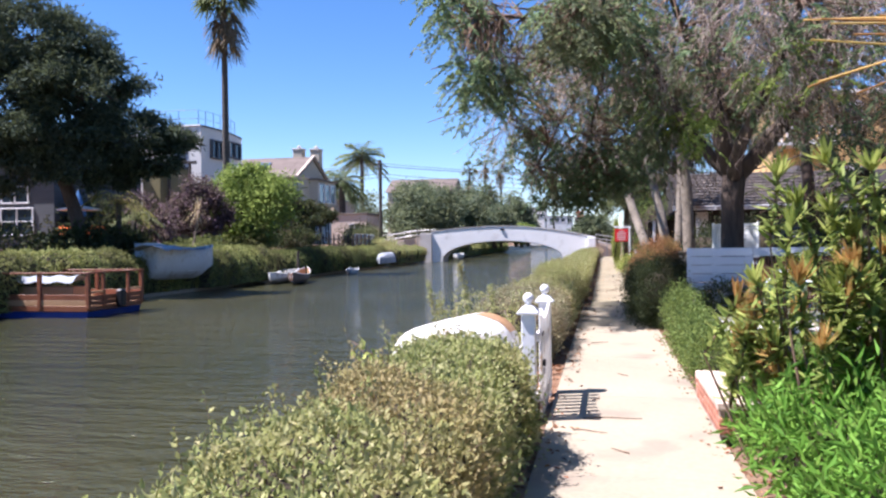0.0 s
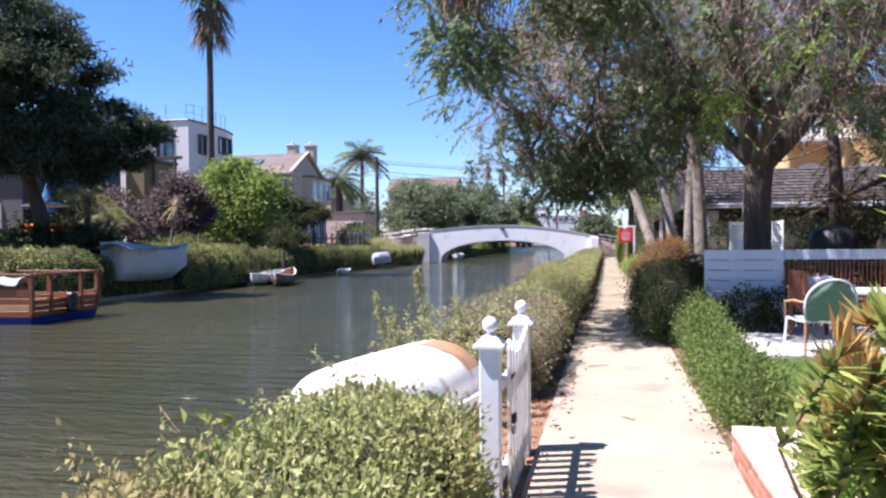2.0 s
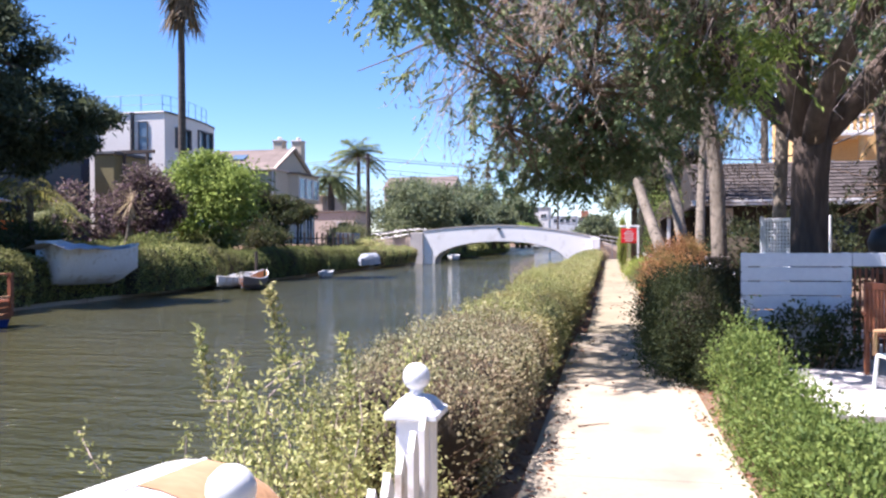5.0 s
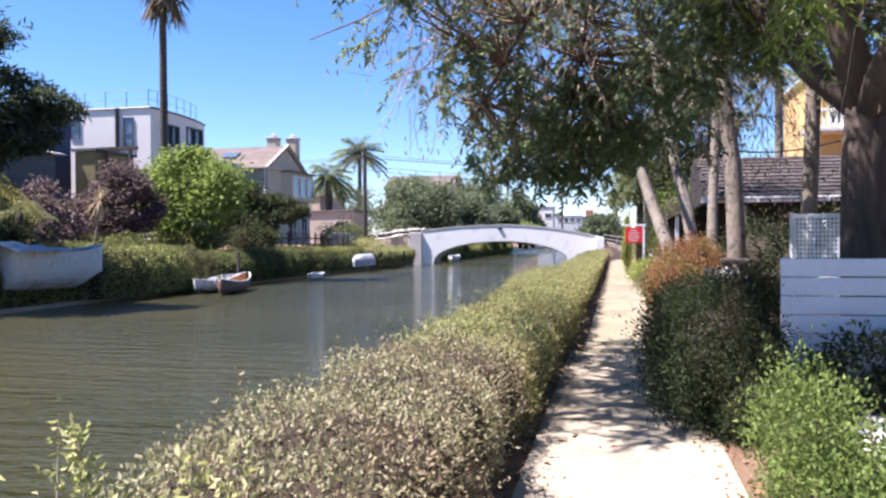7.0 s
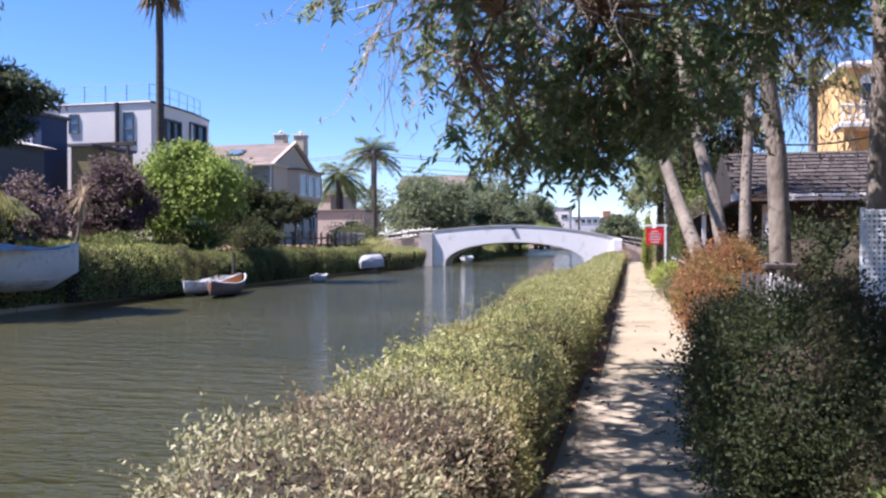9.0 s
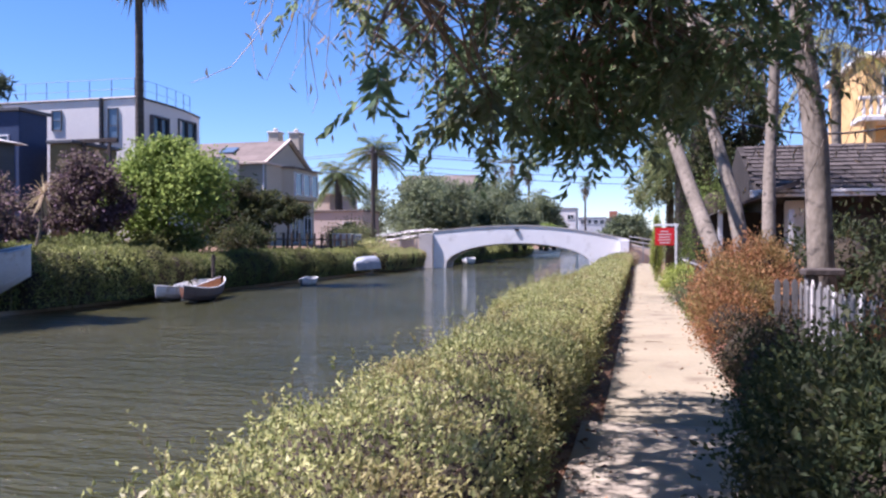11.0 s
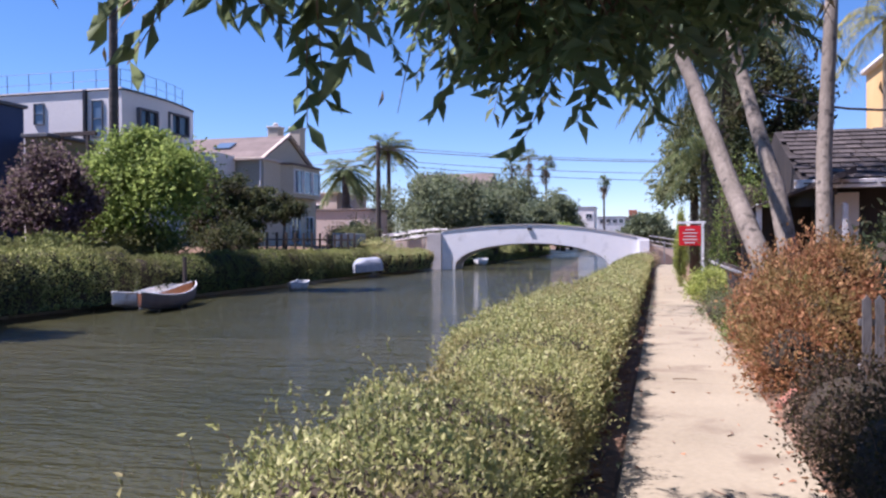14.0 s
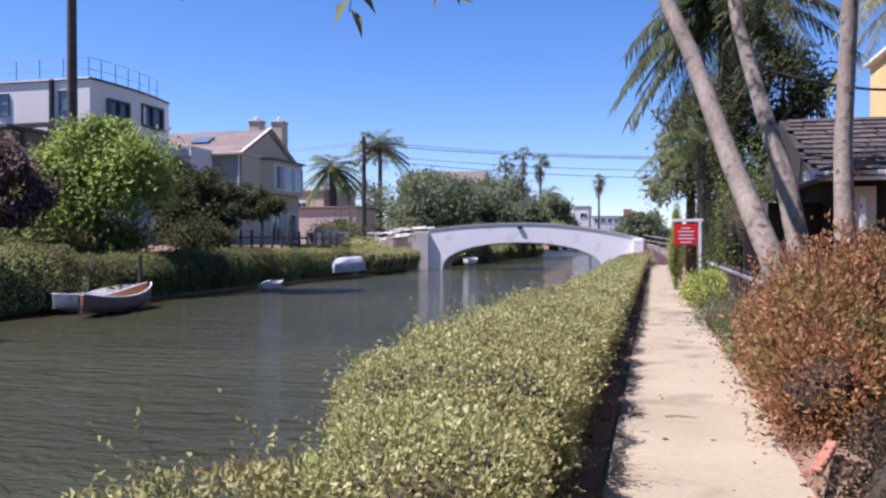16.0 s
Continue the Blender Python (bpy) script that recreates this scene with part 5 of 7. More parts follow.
# woods and trees beyond the bridge
for k, (x, y, z, rx, rz, m) in enumerate(((-21.0, 97, 4.6, 4.0, 3.9, LEAF_FAR), (-17.5, 104, 4.3, 3.4, 3.0, LEAF_FAR), (-24.5, 106, 5.2, 4.0, 4.2, LEAF_FAR), (-15.7, 118, 3.9, 3.2, 2.6, LEAF_FAR), (-22.0, 130, 5.5, 5, 4.2, LEAF_FAR),
                                         (-12.6, 126, 2.6, 2.4, 1.4, LEAF_BRIGHT), (-20.0, 127, 6.4, 4.4, 4.5, LEAF_FAR), (-14.5, 136, 4.9, 3.2, 3.4, LEAF_FAR), (-13.0, 140, 3.2, 2.0, 2.2, LEAF_FAR), (-17.3, 138, 4.6, 3.4, 3.4, LEAF_FAR),
                                         (-30, 140, 7, 6, 5, LEAF_FAR), (-42, 130, 6, 7, 5, LEAF_FAR), (-52, 110, 6, 8, 5, LEAF_FAR), (-60, 85, 6, 7, 6, LEAF_FAR), (-58, 60, 6, 7, 6, LEAF_FAR), (-50, 40, 5, 6, 5, LEAF_FAR), (-46, 20, 5, 6, 5, LEAF_FAR),
                                         (12, 122, 3.6, 3.5, 2.6, LEAF_GREY), (16, 105, 5, 4, 4, LEAF_FAR), (-1.4, 112, 2.4, 3.0, 2.3, LEAF_FAR), (20, 90, 5, 5, 5, LEAF_FAR))):
    blobs = [((x, y, z + rz * 0.35), (rx * 0.8, rx * 0.8, rz * 0.62), 2), ((x - rx * 0.5, y, z - rz * 0.1), (rx * 0.6, rx * 0.6, rz * 0.6), 1.3), ((x + rx * 0.5, y, z - rz * 0.15), (rx * 0.55, rx * 0.6, rz * 0.6), 1.3), ((x, y - rx * 0.4, z - rz * 0.5), (rx * 0.8, rx * 0.5, rz * 0.5), 1.2)]
    tree("distant broad-crowned tree beyond the canal", (x, y, 0.5), [(x, y, 0.3), (x, y, z * 0.5), (x, y, z)], [0.35, 0.3, 0.2], blobs, 9000, 0.40, m, BARK_DARK, 46, 0.16, 0.55, group="distant trees")
setting("backdrop", Geo().loft([[(x, 330 + 40 * math.sin(x * 0.01), z) for z in (-2, 4.5 + 1.6 * math.sin(x * 0.11) + 1.2 * math.sin(x * 0.37 + 1) + 0.7 * math.sin(x * 0.9))] for x in np.arange(-420, 420, 3.0)]), FAR_HAZE, "far line of treetops", "trees")


# ---- right of the path: shrubs, fences, patio ----
def bush(name, label, blobs, n, leaf, mat, aspect=0.5, stems=40, base=0.0, clumps=60, spread=0.2, inner=HEDGE_CORE, category="shrub", up=0.2, shell=0.62, core=0.72, sticks_r=0.006, stick_mat=None):
    """A shrub of leaves in uneven clumps round a dark shell for inner shade, on many stems from the ground."""
    if base < 0:
        top = max(c[2] + r[2] for c, r, _ in blobs)
        k = (top + 0.17) / (top + 0.02)
        blobs = [((c[0], c[1], top - (top - c[2]) * k), (r[0], r[1], r[2] * k), w) for c, r, w in blobs]
        base = -0.17
    c0 = np.mean([b[0] for b in blobs], 0)
    root = thing(name, (c0[0], c0[1], base), label, category)
    p, d = in_blobs(blobs, n, shell, clumps, spread)
    keep = p[:, 2] > base - 0.02
    p, d = p[keep], d[keep]
    d = unit(d * 0.7 + rng.normal(size=p.shape) * 0.7 + [0, 0, up])
    sz = rng.uniform(0.6, 1.35, len(p)) * leaf
    part("foliage", leaves(p, d, sz, sz * aspect), mat, root)
    # dark lumps within the blobs paint the shade between leaves
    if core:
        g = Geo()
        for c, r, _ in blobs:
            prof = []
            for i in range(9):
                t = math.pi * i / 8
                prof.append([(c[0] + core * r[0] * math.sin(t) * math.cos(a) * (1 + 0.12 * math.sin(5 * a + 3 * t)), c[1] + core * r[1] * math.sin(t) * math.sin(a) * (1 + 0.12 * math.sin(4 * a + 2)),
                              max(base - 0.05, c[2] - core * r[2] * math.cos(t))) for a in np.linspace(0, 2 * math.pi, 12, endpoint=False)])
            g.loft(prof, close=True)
        part("shade_shell", g, inner, root, smooth=True)
    q = p[rng.integers(0, len(p), stems)]
    s = np.stack([c0[0] + (q[:, 0] - c0[0]) * 0.45, c0[1] + (q[:, 1] - c0[1]) * 0.7, np.full(stems, base)], 1)
    part("twigwork", sticks(s, q, sticks_r), stick_mat or TWIG_BROWN, root)
    return root


# low box hedge beside the lawn
bush("box_hedge", "low bright green box hedge edging a lawn", [((1.22, y, 0.22 + 0.14 * (y > 13)), (0.27, 0.85, 0.30 + 0.08 * (y > 13)), 1) for y in np.arange(9.9, 14.4, 0.75)], 44000, 0.036, LEAF_BOX, 0.55, 260, -0.02, 120, 0.24, category="hedge", core=0.55, up=0.5)
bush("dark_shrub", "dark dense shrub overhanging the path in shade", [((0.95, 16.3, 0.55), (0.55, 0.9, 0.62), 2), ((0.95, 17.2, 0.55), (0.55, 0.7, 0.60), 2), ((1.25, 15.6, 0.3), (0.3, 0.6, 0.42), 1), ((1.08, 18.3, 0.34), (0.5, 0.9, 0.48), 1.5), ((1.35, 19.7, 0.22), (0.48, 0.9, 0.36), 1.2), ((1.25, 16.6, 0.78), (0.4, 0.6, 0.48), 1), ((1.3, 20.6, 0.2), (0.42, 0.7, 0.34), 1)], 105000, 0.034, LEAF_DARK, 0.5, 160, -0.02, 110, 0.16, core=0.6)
bush("red_shrub", "rust-red and green bushy shrub in the sun", [((1.62, 27.3, 0.55), (0.78, 1.0, 0.62), 3), ((1.75, 28.3, 0.85), (0.7, 0.9, 0.62), 2), ((1.3, 26.5, 0.38), (0.48, 0.6, 0.45), 1), ((1.95, 27.6, 1.05), (0.4, 0.5, 0.45), 1), ((1.35, 29.2, 0.5), (0.5, 0.7, 0.5), 1)], 40000, 0.058, LEAF_RED, 0.42, 520, -0.02, 110, 0.2, up=0.7, stick_mat=TWIG_BROWN, core=0.6)
bush("round_shrub", "small dark brown-green clipped shrub", [((1.35, 23.7, 0.25), (0.5, 0.75, 0.36), 1)], 11000, 0.035, LEAF_BROWN, 0.55, 60, -0.02)
bush("low_shrub", "low dark brown-green shrub spreading along the path", [((1.32, 20.9, 0.2), (0.44, 0.9, 0.38), 1), ((1.36, 22.2, 0.24), (0.48, 0.9, 0.42), 1)], 17000, 0.04, LEAF_BROWN, 0.5, 60, -0.02)
bush("flowering_shrub", "small shrub with pinkish red young leaves", [((2.0, 20.9, 0.55), (0.25, 0.4, 0.4), 1)], 1800, 0.055, LEAF_RED, 0.5, 40, 0.0, core=0)
bush("grey_shrub", "low grey-green mounded shrub beside the path", [((1.25, 35.2, 0.14), (0.50, 1.3, 0.33), 2), ((1.35, 33.4, 0.12), (0.4, 0.7, 0.28), 1)], 9000, 0.05, LEAF_GREY, 0.4, 40, -0.02)
bush("small_shrub", "small dark green shrub by a wooden post", [((1.3, 31.3, 0.2), (0.4, 0.8, 0.38), 1), ((1.45, 30.2, 0.25), (0.3, 0.5, 0.35), 1)], 6000, 0.05, LEAF_BOX, 0.45, 40, -0.02)
bush("lime_shrub", "rounded lime-green shrub beside the path", [((1.25, 41.0, 0.32), (0.55, 1.2, 0.38), 1)], 7000, 0.07, LEAF_SPEAR, 0.5, 30, -0.02)
bush("brown_shrub", "low dry brown shrub at the path's end", [((-0.9, 74.0, 0.35), (0.7, 1.6, 0.45), 1)], 2500, 0.12, LEAF_DRY, 0.5, 30, -0.05)
bush("fern_shrub", "feathery bright green shrub spilling towards the path", [((1.50, 4.3, 0.24), (0.55, 0.9, 0.50), 2), ((1.40, 5.4, 0.28), (0.52, 0.9, 0.46), 2), ((2.2, 4.6, 0.25), (0.6, 1.0, 0.5), 2), ((1.35, 7.0, 0.10), (0.30, 0.5, 0.25), 1)], 20000, 0.10, LEAF_FERN, 0.2, 160, -0.02, 90, 0.2, up=0.35, core=0.6)
bush("small_box_shrub", "small clipped green shrub beside brick edging", [((1.28, 7.55, 0.12), (0.24, 0.5, 0.28), 1)], 5000, 0.035, LEAF_BOX, 0.5, 40, -0.02)


def rosette_bush():
    """Stems clothed with thick spear leaves, each ending in an upright rosette."""
    root = thing("spear_leaf_shrub", (1.6, 5.7, 0.0), "tall shrub with rosettes of thick yellow-green spear leaves", "shrub")
    sets, reds, stems, low = [], [], [], []
    heads = [(0.95, 5.6, 1.92), (1.2, 5.5, 2.0), (1.05, 5.6, 1.75), (1.0, 5.5, 1.62), (1.42, 5.4, 1.95), (1.25, 5.6, 1.7), (0.86, 5.8, 1.12), (1.1, 5.7, 1.22), (0.95, 5.9, 0.85), (1.35, 5.2, 1.3)]
    for _ in range(92):
        x = rng.uniform(0.9, 2.5)
        heads.append((x, rng.uniform(5.0, 6.7), rng.uniform(0.55, 1.2) + 0.85 * rng.random() * min(1.0, max(0.0, x - 0.8) * 1.7)))
    for h in heads:
        h = np.array(h) + [0.10 * (h[2] > 1.5), -0.15 * (h[2] > 1.5), 0]
        ax = unit(np.array([rng.normal() * 0.3 - 0.2, rng.normal() * 0.28 - 0.15, 1.0])[None])[0]
        s1 = unit(np.cross(ax, [0, 1.0, 0])[None])[0]
        s2 = np.cross(ax, s1)
        foot = h - ax * 0.42
        stems.append((foot, h))
        n1, n2 = 22, 64
        u = np.concatenate([rng.uniform(0.93, 1.0, n1), rng.uniform(0.0, 0.92, n2)])
        el = np.concatenate([rng.uniform(0.7, 1.35, n1), rng.uniform(-0.35, 0.75, n2)])
        az = rng.uniform(0, 2 * math.pi, n1 + n2)
        d = unit(np.cos(el)[:, None] * (np.cos(az)[:, None] * s1 + np.sin(az)[:, None] * s2) + np.sin(el)[:, None] * ax)
        b = foot + (h - foot) * u[:, None]
        ln = np.concatenate([rng.uniform(0.13, 0.19, n1), rng.uniform(0.11, 0.17, n2)])
        red = h[2] < 1.5 and rng.random() < 0.55
        (reds if red else sets).append(blades(b[:n1], d[:n1], ln[:n1], 0.036, -0.06, 3))
        low.append(blades(b[n1:], d[n1:], ln[n1:], 0.044, 0.05, 3))
    part("foliage", joined(*sets), LEAF_SPEAR, root)
    part("lower_foliage", joined(*low), LEAF_SPEAR_LOW, root, "darker green lower leaves")
    part("reddish_foliage", joined(*reds), LEAF_SPEAR_RED, root, "bronze and red tinged rosettes")
    a, b = np.array([q[0] for q in stems]), np.array([q[1] for q in stems])
    ground = np.stack([a[:, 0] * 0.7 + 0.5, a[:, 1], np.zeros(len(a))], 1)
    part("stem", joined(sticks(a, b, 0.012), sticks(ground, a, 0.016)), TWIG_BROWN, root)


rosette_bush()
fr = thing("potted_palm", (2.6, 3.6, 0.0), "young palm with orange-red arching frond stems", "palm")
part("trunk", Geo().tube([(2.6, 3.6, 0), (2.55, 3.6, 1.4), (2.5, 3.6, 2.2)], [0.12, 0.09, 0.07], 8), BARK_PALM, fr)
st, lf = [], []
for k in range(15):
    zt = rng.uniform(2.3, 2.62) if k < 12 else rng.uniform(2.05, 2.2)
    e = np.array([0.80 + rng.uniform(0.0, 0.28), 3.55 + rng.uniform(-0.2, 0.3), zt])
    s = np.array([2.5, 3.6, zt + (rng.uniform(-0.25, 0.05) if k < 12 else rng.uniform(0.45, 0.6))])
    st.append((s, e))
st = np.array(st)
part("frond_stem", sticks(st[:, 0], st[:, 1], 0.011), LEAF_SPEAR_RED, fr, "orange-red frond stems")
q = np.concatenate([s + (e - s) * rng.uniform(0.1, 0.7, (16, 1)) for s, e in st])
part("foliage", blades(q, unit(rng.normal(size=q.shape) * 0.5 + [0.3, 0.2, 0.6]), 0.28, 0.02, 0.3), LEAF_YELLOW, fr)


# brick edging
def brick_edge():
    root = thing("brick_edging", (1.0, 8.0, 0.0), "low brick planter edge with pale top bricks", "edging")
    part("mortar", Geo().box((1.1, 7.95, 0.02), (0.40, 1.75, 0.23)), MORTAR, root)
    part("mortar", Geo().box((1.62, 9.0, 0.05), (0.6, 0.2, 0.17)), MORTAR, root)
    me = {}
    def one(c, s, m, rz=0):
        key = (s, m.name)
        if key not in me:
            g = Geo().box((0, 0, 0), s, bevel=0.006)
            me[key] = bpy.data.meshes.new("brick")
            me[key].from_pydata(g.v, [], g.f)
            me[key].materials.append(m)
        ob = new("brick", me[key])
        ob.parent = root
        ob.location = Vector(c) - root.location
        ob.rotation_euler = (random.uniform(-0.02, 0.02), random.uniform(-0.02, 0.02), radians(rz) + random.uniform(-0.03, 0.03))
    for k in range(8):
        y = 7.12 + k * 0.213
        for row in range(2):
            one((1.1, y + 0.1 * row, 0.035 + row * 0.068), (0.42, 0.2, 0.06), BRICK)
        one((1.1, y, 0.168), (0.44, 0.2, 0.06), BRICK_PALE)
        one((1.1, y, -0.033), (0.42, 0.2, 0.06), BRICK)
    for k in range(4):
        x = 1.42 + k * 0.15
        for row in range(2):
            one((x + 0.03 * row, 9.0, 0.035 + row * 0.068), (0.14, 0.215, 0.06), BRICK)
        one((x, 9.0, 0.168), (0.14, 0.23, 0.06), BRICK)
    for k in range(7):
        one((1.66 + 0.02 * k, 9.35 + k * 0.213, 0.03), (0.11, 0.2, 0.065), BRICK)
    for k in range(5):
        one((0.98 + 0.05 * k, 25.6 + k * 0.16 - 0.6, 0.02), (0.07, 0.19, 0.05), BRICK, -15)


brick_edge()
# lawn and patio
setting("lawn", Geo().loft([[(x, y, 0.04 + 0.01 * math.sin(3 * x + 2 * y)) for x in np.linspace(1.45, 6.5, 12)] for y in np.linspace(9.3, 13.2, 10)]), LAWN_SOIL, "small green lawn behind a box hedge", "lawn")
n = 16000
p = np.stack([rng.uniform(1.5, 4.6, n), rng.uniform(9.3, 13.25, n), np.full(n, 0.035)], 1)
gr = tagged(part("grass", blades(p, unit(rng.normal(size=(n, 3)) * 0.4 + [0, 0, 1]), rng.uniform(0.05, 0.11, n), 0.007, 0.2, 2), LEAF_GRASS), "short green lawn grass", "grass", "", "stuff")
patio = setting("floor_patio", Geo().box((4.2, 16.7, 0.0), (5.6, 6.8, 0.08)), MORTAR, "pale concrete patio", "floor")
for i in range(4):
    for j in range(5):
        part("slab", Geo().box((2.06 + i * 1.4, 13.98 + j * 1.36, 0.06), (1.385, 1.345, 0.05), bevel=0.006), PATIO, patio)


def board_fence():
    root = thing("board_fence", (2.2, 16.1, 0.1), "white painted fence of horizontal boards, tinted blue-grey for shade", "fence")
    for k in range(7):
        z = 1.27 - k * 0.163
        part("board", Geo().box((2.10, 16.1, z), (1.18, 0.03, 0.152), bevel=0.004), FENCE_SHADED, root)
    part("board", Geo().box((3.9, 16.12, 1.27), (2.4, 0.03, 0.152), bevel=0.004), FENCE_SHADED, root)
    for x in (1.56, 2.64):
        part("post", Geo().box((x, 16.16, 0.72), (0.07, 0.07, 1.26), bevel=0.004), FENCE_SHADED, root)
    for x in (3.6, 4.9):
        part("post", Geo().box((x, 16.18, 0.72), (0.07, 0.07, 1.26), bevel=0.004), WOOD_DARK, root)
    part("rail", Geo().box((3.9, 16.17, 1.13), (2.4, 0.04, 0.05)), WOOD_DARK, root)
    part("rail", Geo().box((3.9, 16.17, 0.35), (2.4, 0.04, 0.05)), WOOD_DARK, root)
    for k in range(38):
        x = 2.73 + k * 0.062
        part("cane", Geo().tube([(x, 16.14, 0.15), (x + random.uniform(-0.008, 0.008), 16.14, 1.17)], 0.014, 5), WOOD_RED, root)


board_fence()
climb = bush("climbing_shrub", "dark leafy shrub against a painted fence", [((2.1, 15.85, 0.40), (0.42, 0.16, 0.32), 2), ((2.5, 15.8, 0.45), (0.25, 0.15, 0.36), 1)], 2600, 0.055, LEAF_DARK, 0.55, 40, 0.08, core=0)


def green_chair(x, y, rz):
    root = thing("garden_chair", (x, y, 0.09), "green woven garden chair with a white tubular frame", "chair")
    def L(px, py, pz):
        c, s = math.cos(radians(rz)), math.sin(radians(rz))
        return (x + px * c - py * s, y + px * s + py * c, 0.09 + pz)
    arch = [L(-0.29, -0.24, 0.40)] + [L(0.315 * math.cos(t), -0.27 - 0.12 * math.sin(t), 0.60 + 0.33 * math.sin(t) ** 0.8) for t in np.linspace(math.pi, 0, 19)] + [L(0.29, -0.24, 0.40)]
    part("back_frame", Geo().tube(arch, 0.017, 8), PAINT_WHITE, root, smooth=True)
    rows = []
    for i in range(9):
        v = i / 8
        z = 0.42 + 0.47 * v
        w = 0.30 * math.sqrt(max(0.06, 1 - max(0, (v - 0.3) / 0.74) ** 2.4))
        rows.append([L(w * u, -0.25 - 0.13 * v - 0.05 * (1 - u * u), z) for u in np.linspace(-1, 1, 11)])
    part("backrest", Geo().loft(rows), GREEN_WEAVE, root, "green woven backrest", True)
    part("seat", Geo().loft([[L(0.29 * u, -0.25 + 0.52 * v, 0.42 - 0.03 * math.sin(v * 3.1)) for u in np.linspace(-1, 1, 9)] for v in np.linspace(0, 1, 7)]), GREEN_WEAVE, root, "", True)
    part("seat_frame", Geo().tube([L(-0.3, -0.25, 0.41), L(0.3, -0.25, 0.41), L(0.3, 0.28, 0.42), L(-0.3, 0.28, 0.42), L(-0.3, -0.25, 0.41)], 0.018, 6), PAINT_WHITE, root)
    for sx in (-0.3, 0.3):
        for sy in (-0.26, 0.28):
            part("leg", Geo().tube([L(sx, sy, 0.42), L(sx * 1.08, sy * 1.12, 0.0)], 0.016, 6), PAINT_WHITE if sy > 0 else WOOD_TAN, root)
        part("armrest", Geo().tube([L(sx, -0.3, 0.64), L(sx * 1.1, 0.0, 0.66), L(sx * 1.1, 0.26, 0.63), L(sx * 1.05, 0.3, 0.42)], 0.018, 6), WOOD_TAN, root, smooth=True)


green_chair(2.62, 13.55, 12)


def wooden_chair(x, y, rz):
    root = thing("wooden_chair", (x, y, 0.09), "dark red-brown wooden slatted garden chair", "chair")
    c, s = math.cos(radians(rz)), math.sin(radians(rz))
    def B(px, py, pz, sx, sy, sz):
        return Geo().box((x + px * c - py * s, y + px * s + py * c, 0.09 + pz), (sx, sy, sz), rz, 0.005)
    for px in (-0.27, 0.27):
        part("leg", B(px, -0.25, 0.48, 0.05, 0.05, 0.96), WOOD_RED, root)
        part("leg", B(px, 0.27, 0.31, 0.05, 0.05, 0.62), WOOD_RED, root)
        part("armrest", B(px, 0.02, 0.635, 0.07, 0.62, 0.03), WOOD_RED, root)
    for k in range(6):
        part("back_slat", B(-0.2 + 0.08 * k, -0.25, 0.68, 0.04, 0.02, 0.46), WOOD_RED, root)
    part("back_rail", B(0, -0.25, 0.93, 0.49, 0.04, 0.07), WOOD_RED, root)
    for k in range(5):
        part("seat_slat", B(0, -0.18 + 0.1 * k, 0.42, 0.49, 0.085, 0.025), WOOD_RED, root)
    return root


wooden_chair(2.95, 15.2, -80)
cu = thing("cushion", (3.05, 15.42, 0.53), "pale grey square cushion propped on a wooden chair", "cushion")
part("cover", Geo().box((3.05, 15.42, 0.76), (0.48, 0.13, 0.42), 4, 0.05, (-12, 0)), CANVAS, cu)
tb = thing("garden_table", (3.6, 14.6, 0.09), "white garden table top on dark wooden legs", "table")
part("tabletop", Geo().box((3.6, 14.6, 0.80), (1.1, 0.9, 0.045), bevel=0.012), PAINT_WHITE, tb)
for dx in (-0.45, 0.45):
    for dy in (-0.35, 0.35):
        part("leg", Geo().box((3.6 + dx, 14.6 + dy, 0.43), (0.06, 0.06, 0.69), bevel=0.005), WOOD_RED, tb)
sg = thing("slate_sign", (1.92, 10.1, 0.04), "small black slate sign with chalk writing on a lawn", "sign")
part("slate", Geo().box((1.92, 10.1, 0.30), (0.42, 0.02, 0.26), 8, 0.004, (-8, 0)), SLATE, sg)
for dx in (-0.12, 0.12):
    part("stake", Geo().box((1.92 + dx, 10.13, 0.12), (0.025, 0.02, 0.2)), WOOD_DARK, sg)
for k, w in enumerate((0.2, 0.26, 0.17)):
    part("chalk_line", Geo().box((1.88, 10.081 + 0.012 * k - 0.011, 0.37 - 0.07 * k), (w, 0.004, 0.022), 8, 0, (-8, 0)), CHALK, sg)


# white lattice, grey picket fence and posts
def lattice():
    root = thing("lattice_panel", (3.1, 21.1, 0.0), "bright white painted garden lattice panel", "trellis")
    left, right = Vector((2.66, 21.45, 0)), Vector((3.6, 20.75, 0))
    ax, mid = (right - left).normalized(), (left + right) / 2
    w, rz = (right - left).length, math.degrees(math.atan2(ax.y, ax.x))
    for p in (left, right):
        part("frame", Geo().box((p.x, p.y, 0.95), (0.05, 0.05, 1.9), rz, 0.004), PAINT_WHITE, root)
    for z in (0.35, 1.85):
        part("rail", Geo().box((mid.x, mid.y, z), (w - 0.05, 0.04, 0.05), rz, 0.003), PAINT_WHITE, root)
    for k in range(20):
        c = left + ax * (0.05 + (w - 0.1) * k / 19)
        part("slat", Geo().box((c.x, c.y, 1.1), (0.03, 0.012, 1.5), rz), PAINT_WHITE, root)
    for k in range(24):
        c = mid + Vector((ax.y, -ax.x, 0)) * 0.013
        part("slat", Geo().box((c.x, c.y, 0.4 + 0.062 * k), (w, 0.012, 0.03), rz), PAINT_WHITE, root)


lattice()


